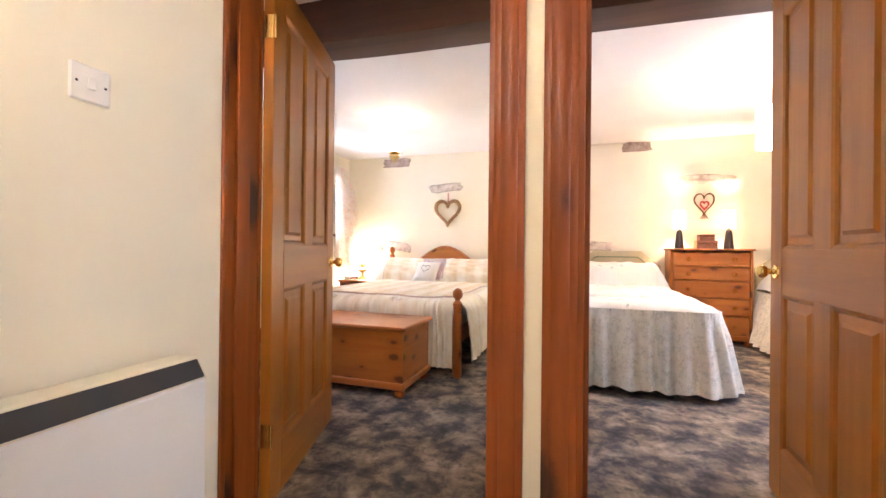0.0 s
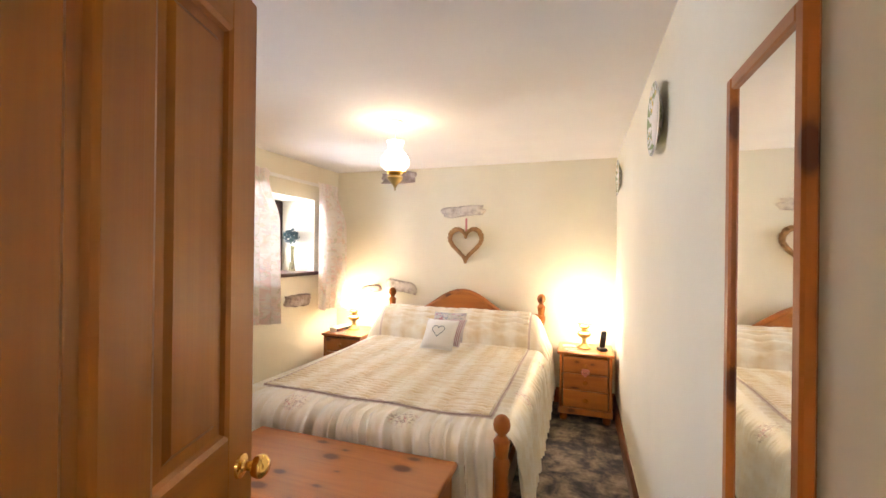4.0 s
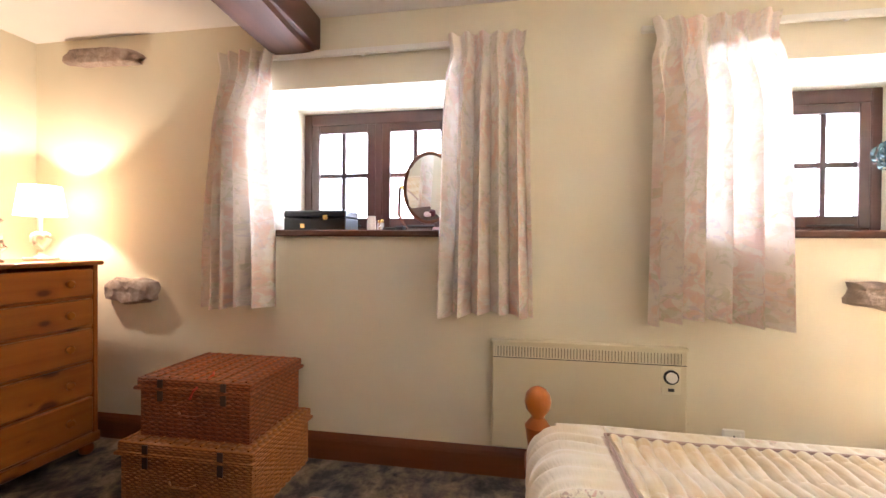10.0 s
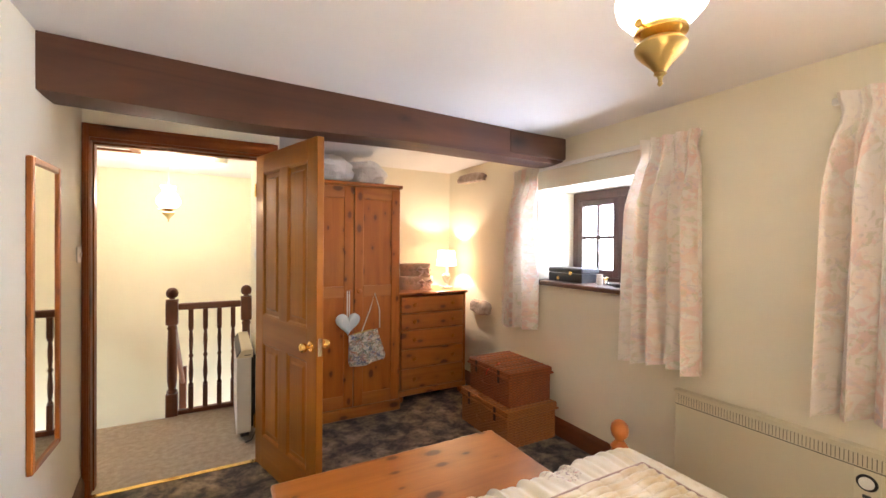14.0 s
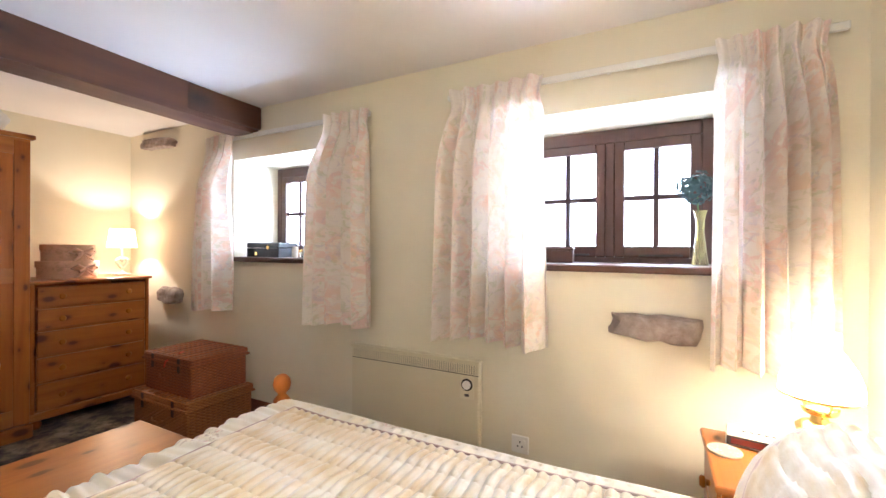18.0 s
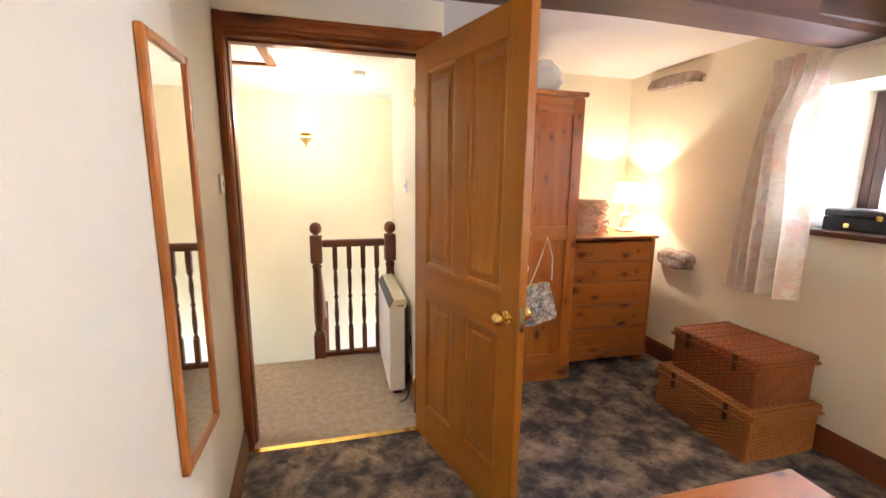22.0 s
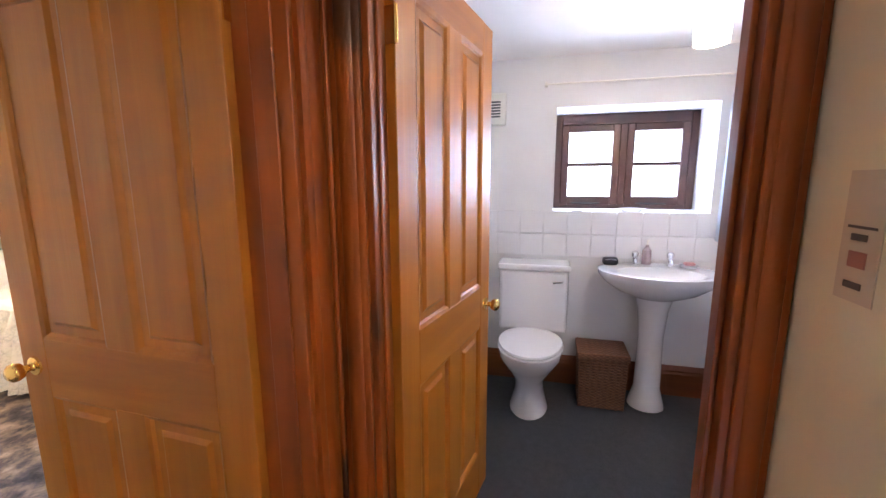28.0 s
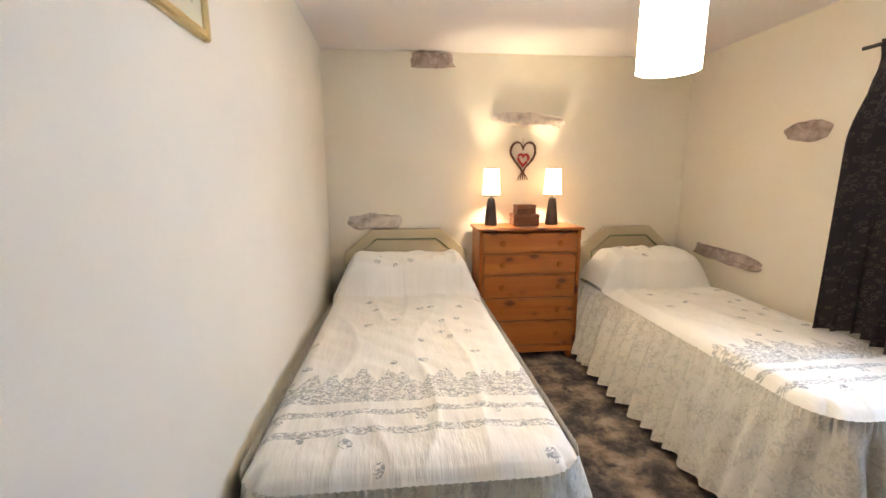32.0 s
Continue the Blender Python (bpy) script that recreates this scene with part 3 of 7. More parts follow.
def door_frame(name, o0, o1, h, w0, w1, label, along="x", wide=(0.072, 0.072), sides=(True, True)):
    """Lining, stops and architraves of a doorway in a wall from w0 to w1; along: the axis it runs along."""
    ob = tagged(new(name), label, "door frame", "", "structure")

    def put(nm, bm, mat, smooth=False):
        if along == "y":
            bmesh.ops.transform(bm, matrix=Matrix(((0, 1, 0, 0), (1, 0, 0, 0), (0, 0, 1, 0), (0, 0, 0, 1))), verts=bm.verts)
            bmesh.ops.reverse_faces(bm, faces=bm.faces)
        part(nm, bm, mat, ob, "", smooth)

    e = 0.004
    put("lining", box(o0 - 0.002, o0 + 0.022, w0 - e, w1 + e, 0, h, 0.002), FRAMEWOOD)
    put("lining", box(o1 - 0.022, o1 + 0.002, w0 - e, w1 + e, 0, h, 0.002), FRAMEWOOD)
    put("lining", box(o0 + 0.022, o1 - 0.022, w0 - e, w1 + e, h - 0.022, h + 0.002, 0.002), FRAMEWOOD_X)
    s0, s1 = w0 + 0.03, w1 - 0.045
    put("stop", box(o0 + 0.022, o0 + 0.034, s0, s1, 0, h - 0.022, 0.002), FRAMEWOOD)
    put("stop", box(o1 - 0.029, o1 - 0.022, s0, s1, 0, h - 0.022, 0.002), FRAMEWOOD)
    put("stop", box(o0 + 0.034, o1 - 0.029, s0, s1, h - 0.034, h - 0.022, 0.002), FRAMEWOOD_X)
    for side, (wy, pr) in zip(sides, (((w0 - e), (0, -1, 0)), ((w1 + e), (0, 1, 0)))):
        if side:
            put("architrave", moulding((o0 + 0.006, wy, 0), (o0 + 0.006, wy, h + 0.066), (-1, 0, 0), pr, wide[0]), FRAMEWOOD, True)
            put("architrave", moulding((o1 - 0.006, wy, 0), (o1 - 0.006, wy, h + 0.066), (1, 0, 0), pr, wide[1]), FRAMEWOOD, True)
            put("architrave", moulding((o0 - 0.066 + 0.072 - wide[0], wy, h - 0.006), (o1 + 0.066 - 0.072 + wide[1], wy, h - 0.006), (0, 0, 1), pr), FRAMEWOOD_X, True)
    return ob


frame_1 = door_frame("door_1", OP1[0], OP1[1], OPH, D0, D1, "reddish stained pine frame of the double bedroom door", wide=(0.020, 0.078), sides=(True, False))
part("architrave", moulding((0.333, D1 + 0.004, 0), (0.333, D1 + 0.004, OPH + 0.066), (1, 0, 0), (0, 1, 0), 0.032), FRAMEWOOD, frame_1, "", True)
part("architrave", moulding((OP1[0] + 0.026, D1 + 0.004, 0), (OP1[0] + 0.026, D1 + 0.004, OPH + 0.066), (-1, 0, 0), (0, 1, 0), 0.092), FRAMEWOOD, frame_1, "", True)
part("architrave", moulding((OP1[0] - 0.066, D1 + 0.004, OPH - 0.006), (0.333, D1 + 0.004, OPH - 0.006), (0, 0, 1), (0, 1, 0)), FRAMEWOOD_X, frame_1, "", True)
door_frame("door_2", OP2[0], OP2[1], OPH, D0, D1, "reddish stained pine frame of the twin bedroom door", wide=(0.082, 0.098))
door_frame("door_3", BO[0], BO[1], OPH, BX0, BX1, "reddish stained pine frame of the bathroom door", "y", wide=(0.072, 0.076))


part("bead", box(LX - 0.002, LX + 0.010, D0 - 0.028, D0 - 0.004, 0, OPH + 0.05, 0.004), FRAMEWOOD, frame_1)
structure("trim", box(1.374, 1.3995, 1.914, 1.9445, 0, 2.05, 0.004), FRAMEWOOD, "reddish stained bead in the corner between two door frames", "trim")


def leaf_knob(r=0.026):
    return lathe([(0.001, 0.066), (r * 0.6, 0.064), (r * 0.95, 0.055), (r, 0.046), (r * 0.85, 0.034), (r * 0.45, 0.026), (r * 0.36, 0.014), (r * 0.5, 0.008), (r * 1.0, 0.006), (r * 1.05, 0.0)], 20)


def panel_field(x0, x1, z0, z1, face):
    """A raised and fielded panel, both faces of the door, with a sloped border."""
    bm = bmesh.new()
    for s in (1, -1):
        rows = [(0.0, face), (0.010, face - 0.004), (0.016, face - 0.012), (0.040, face - 0.011), (0.052, face - 0.003)]
        loops = [[bm.verts.new((x, s * d, z)) for x, z in ((x0 + i, z0 + i), (x1 - i, z0 + i), (x1 - i, z1 - i), (x0 + i, z1 - i))] for i, d in rows]
        for a, b in zip(loops, loops[1:]):
            for k in range(4):
                bm.faces.new((a[k], a[(k + 1) % 4], b[(k + 1) % 4], b[k]))
        bm.faces.new(loops[-1])
    bmesh.ops.recalc_face_normals(bm, faces=bm.faces)
    return bm


def panel_door(loc, rz, w, label, mirror=1, h=1.955, arched=True):
    """A four-panel door that hangs at loc; it reaches along its own +x (or -x)."""
    ob = thing("panelled_door", loc, label, "door", "four-panel doors", rz)
    t, st, rail, low, mid = 0.019, 0.105, 0.11, 0.20, 0.17
    lock = 0.87
    m = mirror

    def put(nm, bm, mat, parent=ob, lab="", smooth=False):
        if m < 0:
            bmesh.ops.scale(bm, vec=(-1, 1, 1), verts=bm.verts)
            bmesh.ops.reverse_faces(bm, faces=bm.faces)
        return part(nm, bm, mat, parent, lab, smooth)

    b0 = 0.006
    put("stile", box(0, st, -t, t, b0, h, 0.002), DOORWOOD)
    put("stile", box(w - st, w, -t, t, b0, h, 0.002), DOORWOOD)
    put("rail", box(st, w - st, -t, t, b0, low, 0.001), DOORWOOD_X)
    put("rail", box(st, w - st, -t, t, lock - mid / 2, lock + mid / 2, 0.001), DOORWOOD_X)
    put("rail", box(st, w - st, -t, t, h - rail, h, 0.001), DOORWOOD_X)
    c = w / 2
    put("muntin", box(c - 0.05, c + 0.05, -t, t, low, lock - mid / 2, 0.001), DOORWOOD)
    put("muntin", box(c - 0.05, c + 0.05, -t, t, lock + mid / 2, h - rail, 0.001), DOORWOOD)
    for x0, x1 in ((st, c - 0.05), (c + 0.05, w - st)):
        for z0, z1 in ((low, lock - mid / 2), (lock + mid / 2, h - rail)):
            put("panel", panel_field(x0, x1, z0, z1, t), DOORWOOD, smooth=False)
    for s in (1, -1):
        k = leaf_knob()
        moved(k, 0, 0, 0, -90 if s > 0 else 90)
        moved(k, w - 0.055, s * t, lock)
        put("door_knob", k, BRASS, ob, "polished brass door knob", True)
    put("latch_plate", box(w - 0.001, w + 0.002, -0.011, 0.011, lock - 0.045, lock + 0.045, 0.0005), CHROME, ob, "steel latch plate")
    for z in (0.22, 1.70):
        hb = boxes([(-0.004, 0.001, -t - 0.002, t * 0.6, z, z + 0.085)])
        add(hb, moved(lathe([(0.006, 0), (0.006, 0.085)], 10, close=True), -0.003, -t - 0.004, z))
        put("hinge", hb, BRASS, ob, "brass butt hinge")
    return ob


panel_door((-0.516, 2.100, 0), 107.5, 0.770, "open golden varnished four-panel door to the double bedroom")
panel_door((1.270, 2.073, 0), 87.7, 0.80, "open golden varnished four-panel door to the twin bedroom")
panel_door((BX1 - 0.01, 1.815, 0), -10, 0.745, "open golden varnished four-panel bathroom door")
tagged(part("threshold_strip", slab([(OP1[0] + 0.02, D1 + 0.005), (OP1[1] - 0.02, D1 + 0.005), (OP1[1] - 0.02, D1 + 0.04), (OP1[0] + 0.02, D1 + 0.04)], 0.0, 0.006, 0.002), BRASS), "brass carpet threshold strip in the doorway", "threshold strip")
tagged(part("threshold_strip", slab([(OP2[0] + 0.02, D1 + 0.005), (OP2[1] - 0.02, D1 + 0.005), (OP2[1] - 0.02, D1 + 0.04), (OP2[0] + 0.02, D1 + 0.04)], 0.0, 0.006, 0.002), BRASS), "brass carpet threshold strip in the doorway", "threshold strip")


# ---- beams ----
def beam(x0, x1, label, seed):
    def f(u, v):
        x = x0 + (x1 - x0) * u
        a = 2 * math.pi * v
        wob = noise.noise((x * 1.1 + seed, 0, 0)) * 0.030
        c, s = math.cos(a), math.sin(a)
        k = 1 / max(abs(c), abs(s)) ** 0.93
        y = 2.655 + 0.051 * (x + 2.505) + 0.100 * c * k + wob * 0.4
        z = 2.125 - 0.016 * (x + 2.505) * (s < 0.3) + 0.118 * s * k + (wob * 0.6 if s < 0.3 else 0) 
        return x, y, z, x, v

    bm = sheet(48, 32, f)
    bmesh.ops.remove_doubles(bm, verts=bm.verts, dist=1e-4)
    bmesh.ops.holes_fill(bm, edges=[e for e in bm.edges if e.is_boundary], sides=0)
    bmesh.ops.recalc_face_normals(bm, faces=bm.faces)
    return tagged(part("ceiling_beam", bm, BEAMWOOD, None, "", True), label, "beam", "ceiling beams")


beam(X0, X1, "rough dark oak ceiling beam across the double bedroom", 0.0)
tagged(part("beam_end", box(X0, -2.0, 2.70, 2.785, 2.03, 2.188, 0.012, seg=2), BEAMWOOD, None, "", True), "short dark oak beam end packed against the ceiling beam", "beam", "ceiling beams")
beam(P1, B1X, "rough dark oak ceiling beam across the twin bedroom", 4.0)


# ---- windows ----
def cottage_window(name, x, y0, y1, z0, z1, inward, label, bars=(1, 1), sill=None, lights=2, mat=None):
    """A stained timber casement window in the plane x, seen from the side that inward (+1 or -1) points to."""
    ob = tagged(new(name), label, "window", "", "structure")
    mat = mat or DARKFRAME
    t = 0.035
    fw, cw, gb, mul = 0.048, 0.048, 0.026, 0.045
    head, foot = fw + 0.022, fw - 0.020
    fr = boxes([(x - t, x + t, y0, y0 + fw, z0, z1), (x - t, x + t, y1 - fw, y1, z0, z1), (x - t, x + t, y0 + fw, y1 - fw, z1 - head, z1), (x - t, x + t, y0 + fw, y1 - fw, z0, z0 + foot)], 0.004)
    frame_ob = part("window_frame", fr, mat, ob, "dark stained timber frame")
    n = lights
    step = (y1 - y0 - 2 * fw - (n - 1) * mul) / n
    for k in range(n):
        a = y0 + fw + k * (step + mul)
        b = a + step
        if k:
            part("mullion", box(x - t, x + t, a - mul, a, z0 + foot, z1 - head, 0.004), mat, ob)
        xs = x + inward * 0.012
        c0, c1 = z0 + foot, z1 - head
        cas = boxes([(xs - 0.022, xs + 0.022, a, a + cw, c0, c1), (xs - 0.022, xs + 0.022, b - cw, b, c0, c1), (xs - 0.022, xs + 0.022, a + cw, b - cw, c1 - cw, c1), (xs - 0.022, xs + 0.022, a + cw, b - cw, c0, c0 + cw * 1.2)], 0.004)
        casement = part("casement", cas, mat, ob)
        ya, yb, za, zb = a + cw, b - cw, c0 + cw * 1.2, c1 - cw
        ny, nz = bars
        for i in range(ny):
            yc = ya + (yb - ya) * (i + 1) / (ny + 1)
            part("glazing_bar", box(xs - 0.014, xs + 0.014, yc - gb / 2, yc + gb / 2, za, zb, 0.003), mat, casement)
        for i in range(nz):
            zc = za + (zb - za) * (i + 1) / (nz + 1)
            part("glazing_bar", box(xs - 0.0145, xs + 0.0145, ya, yb, zc - gb / 2, zc + gb / 2, 0.003), mat, casement)
        for i in range(ny + 1):
            for j in range(nz + 1):
                p0, p1 = ya + (yb - ya) * i / (ny + 1), ya + (yb - ya) * (i + 1) / (ny + 1)
                q0, q1 = za + (zb - za) * j / (nz + 1), za + (zb - za) * (j + 1) / (nz + 1)
                pane = part("pane", box(xs - 0.002, xs + 0.002, p0, p1, q0, q1), GLASS, casement)
                pane.visible_shadow = False
        stay = tube([(xs + inward * 0.03, a + step * 0.3, c0 + 0.01), (xs + inward * 0.035, b - step * 0.2, c0 + 0.012)], 0.005)
        part("stay", stay, DARKGREY, casement)
    if sill:
        part("window_sill", box(*sill, 0.006), sill_mat(mat), ob, "dark polished timber sill")
    return ob


def sill_mat(mat):
    return DARKWOOD_Y if mat is DARKFRAME else REVEAL


cottage_window("window_1", -2.93, W1[0] + 0.001, W1[1] - 0.001, W1[2] + 0.012, W1[3] - 0.001, 1, "two-light dark stained cottage casement window", sill=(-2.90, X0 + 0.045, W1[0] - 0.02, W1[1] + 0.02, W1[2] - 0.02, W1[2] + 0.012))
cottage_window("window_2", -2.93, W2[0] + 0.001, W2[1] - 0.001, W2[2] + 0.012, W2[3] - 0.001, 1, "two-light dark stained cottage casement window", sill=(-2.90, X0 + 0.045, W2[0] - 0.02, W2[1] + 0.02, W2[2] - 0.02, W2[2] + 0.012))
cottage_window("window_3", B1X + 0.30, W3[0] + 0.001, W3[1] - 0.001, W3[2] + 0.012, W3[3] - 0.001, -1, "casement window behind dark curtains")
cottage_window("window_4", BTX + 0.36, W4[0] + 0.001, W4[1] - 0.001, W4[2] + 0.012, W4[3] - 0.001, -1, "two-light dark stained bathroom window", bars=(0, 1))


# ---- stairs and banister ----
def winder(a0, a1, z, n=3):
    """A wedge-shaped tread round the newel, cut off by the stairwell walls."""
    c = Vector((0.045, 0.97))
    pts = [(c.x, c.y)]
    corner = math.degrees(math.atan2(SY - c.y, SX - c.x))
    angles = sorted({a0, a1} | ({corner} if a1 < corner < a0 else set()), reverse=True)
    for a in angles:
        dx, dy = math.cos(radians(a)), math.sin(radians(a))
        reach = min((SX - c.x) / dx if dx > 1e-6 else 99, (SY - c.y) / dy if dy < -1e-6 else 99)
        pts.append((c.x + dx * reach, c.y + dy * reach))
    return slab(pts, -2.6, z)


stairs = tagged(new("staircase"), "carpeted winding stairs below the landing", "stairs", "", "structure")
for k in range(4):
    part("tread", winder(-22.5 * k + (0.001 if k == 0 else 0), -22.5 * (k + 1), (-0.27, -0.51, -0.70, -0.92)[k]), CARPET_STAIR, stairs)
part("tread", box(0.089, SX - 0.001, 0.969, 1.059, -0.6, -0.2695), CARPET_STAIR, stairs)
for k in range(3):
    part("tread", box(0.045 - 0.2 * (k + 1), 0.045 - 0.2 * k, SY, 0.965, -2.6, -0.21 * (k + 5) - 0.09), CARPET_STAIR, stairs)


def wall_string(tops, depth, axis, at, thick):
    """A stair string on a wall: a board under a line of (along, z) points."""
    pts = [(u, z) for u, z in tops] + [(u, z - depth) for u, z in reversed(tops)]
    bm = slab(pts, 0, thick)
    if axis == "x":
        m = Matrix(((0, 0, -1, at), (1, 0, 0, 0), (0, 1, 0, 0), (0, 0, 0, 1)))
    else:
        m = Matrix(((1, 0, 0, 0), (0, 0, 1, at), (0, 1, 0, 0), (0, 0, 0, 1)))
    bmesh.ops.transform(bm, matrix=m, verts=bm.verts)
    bmesh.ops.recalc_face_normals(bm, faces=bm.faces)
    return bm


part("string", wall_string([(0.984, 0.06), (0.46, -0.385), (SY, -0.545)], 0.36, "x", SX, 0.025), FRAMEWOOD_Y, stairs, "reddish stained wall string")
part("string", wall_string([(SX - 0.025, -0.555), (0.80, -0.555), (0.30, -0.71), (LX, -1.35)], 0.34, "y", SY, 0.025), FRAMEWOOD_X, stairs, "reddish stained wall string")


def newel_post(x, y, half=False):
    ob_parts = []
    sq = 0.042
    post = box(x - sq, x + sq, y - sq, y + sq, 0.74, 0.933, 0.006)
    add(post, box(x - sq, x + sq, y - sq, y + sq, -0.35, 0.18, 0.006))
    add(post, moved(lathe([(0.03, 0.18), (0.038, 0.19), (0.038, 0.20), (0.026, 0.215), (0.035, 0.28), (0.036, 0.45), (0.030, 0.68), (0.028, 0.69), (0.036, 0.705), (0.036, 0.715), (0.028, 0.725), (0.034, 0.74)], 20), x, y, 0))
    cap = moved(lathe([(0.045, 0.983), (0.045, 0.995), (0.02, 1.0), (0.02, 1.008), (0.034, 1.014), (0.042, 1.03), (0.044, 1.045), (0.040, 1.066), (0.028, 1.083), (0.012, 1.091), (0.001, 1.092)], 22), x, y, -0.052)
    return post, cap


banister = thing("banister", (0, 0, 0), "dark stained turned timber banister at the stair head", "banister")
for x in (0.045, -0.497):
    post, cap = newel_post(x, 1.018)
    p = part("newel_post", post, DARKWOOD, banister, "", True)
    part("ball_cap", cap, DARKWOOD, p, "", True)
part("handrail", box(-0.455, 0.003, 0.992, 1.044, 0.855, 0.910, 0.012, seg=2), DARKWOOD_X, banister)
part("base_rail", box(-0.455, 0.003, 0.995, 1.041, 0.0, 0.035, 0.004), DARKWOOD_X, banister)
for k in range(4):
    x = -0.395 + 0.103 * k
    q = 0.018
    b = box(x - q, x + q, 1.0, 1.036, 0.70, 0.857, 0.002)
    add(b, box(x - q, x + q, 1.0, 1.036, 0.034, 0.22, 0.002))
    add(b, moved(lathe([(0.012, 0.22), (0.018, 0.225), (0.018, 0.235), (0.010, 0.245), (0.016, 0.30), (0.0175, 0.34), (0.013, 0.42), (0.010, 0.45), (0.017, 0.465), (0.017, 0.475), (0.010, 0.49), (0.013, 0.53), (0.0165, 0.60), (0.013, 0.655), (0.010, 0.675), (0.018, 0.685), (0.018, 0.695), (0.012, 0.70)], 14), x, 1.018, 0))
    part("baluster", b, DARKWOOD, banister, "", True)
part("stair_rail", tube([(0.045, 0.99, 0.80), (0.045, 0.80, 0.64), (0.045, 0.30, 0.24), (0.045, -0.15, -0.12)], 0.022, 10), DARKWOOD, banister)
part("lower_newel", box(0.012, 0.078, -0.12, -0.055, -1.2, 0.10, 0.006), DARKWOOD, banister)


# ---- heaters ----
def storage_heater(x0, x1, y0, y1, z0, z1):
    ob = thing("storage_heater", (x0, (y0 + y1) / 2, 0), "white landing storage heater with cream top and dark grille", "heater")
    o = Vector((x0, (y0 + y1) / 2, 0))

    def loc(a, b, c, d, e, f, bev=0.004):
        return box(a - o.x, b - o.x, c - o.y, d - o.y, e, f, bev)

    part("body", loc(x0, x1, y0, y1, z0, z1 - 0.055, 0.006), WHITEPL, ob, "white enamelled body")
    # black box fills the gap to the wall, where only shade lies
    part("gap_shade", loc(x0 - 0.03, x0 - 0.004, y0 + 0.03, y1 - 0.04, z0 + 0.02, z1 - 0.05), BLACK, ob, "black fill for the shaded gap behind the heater")
    top = bmesh.new()
    sec = [(x0 - 0.01, z1 - 0.055), (x1 - 0.002, z1 - 0.055), (x1 - 0.035, z1 - 0.004), (x1 - 0.045, z1), (x0 - 0.01, z1)]
    ends = [[top.verts.new((a - o.x, y - o.y, b)) for a, b in sec] for y in (y0, y1)]
    for i in range(5):
        top.faces.new((ends[0][i], ends[0][(i + 1) % 5], ends[1][(i + 1) % 5], ends[1][i]))
    top.faces.new(ends[0])
    top.faces.new(ends[1])
    bmesh.ops.recalc_face_normals(top, faces=top.faces)
    part("top_cover", top, CREAMMET, ob, "yellowed cream top")
    gr = bmesh.new()
    d = Vector((-0.033, 0, 0.051)).normalized()
    nrm = Vector((0.051, 0, 0.033)).normalized()
    p0 = Vector((x1 - 0.002 - o.x, 0, z1 - 0.055)) + nrm * 0.002
    rows = [[gr.verts.new(p0 + d * s + Vector((0, y - o.y, 0)) + nrm * h) for s, h in ((0.004, 0), (0.004, 0.004), (0.056, 0.004), (0.056, 0))] for y in (y0 + 0.01, y1 - 0.01)]
    for i in range(3):
        gr.faces.new((rows[0][i], rows[0][i + 1], rows[1][i + 1], rows[1][i]))
    gr.faces.new(rows[0])
    gr.faces.new(rows[1])
    part("grille", gr, DARKGREY, ob, "dark grey slotted grille")
    part("control_slot", loc(x1 - 0.09, x1 - 0.05, y1 - 0.0005, y1 + 0.002, z1 - 0.04, z1 - 0.035, 0), BLACK, ob)
    for y in (y0 + 0.08, y1 - 0.08):
        part("bracket", loc(x0 - 0.045, x0 - 0.002, y - 0.01, y + 0.01, z0 + 0.1, z0 + 0.13, 0), BLACK, ob)
        part("foot", loc(x0 + 0.01, x1 - 0.03, y - 0.02, y + 0.02, 0.0, z0 + 0.002, 0.002), BLACK, ob)
    return ob


storage_heater(-0.495, -0.400, 1.07, 1.755, 0.05, 0.643)


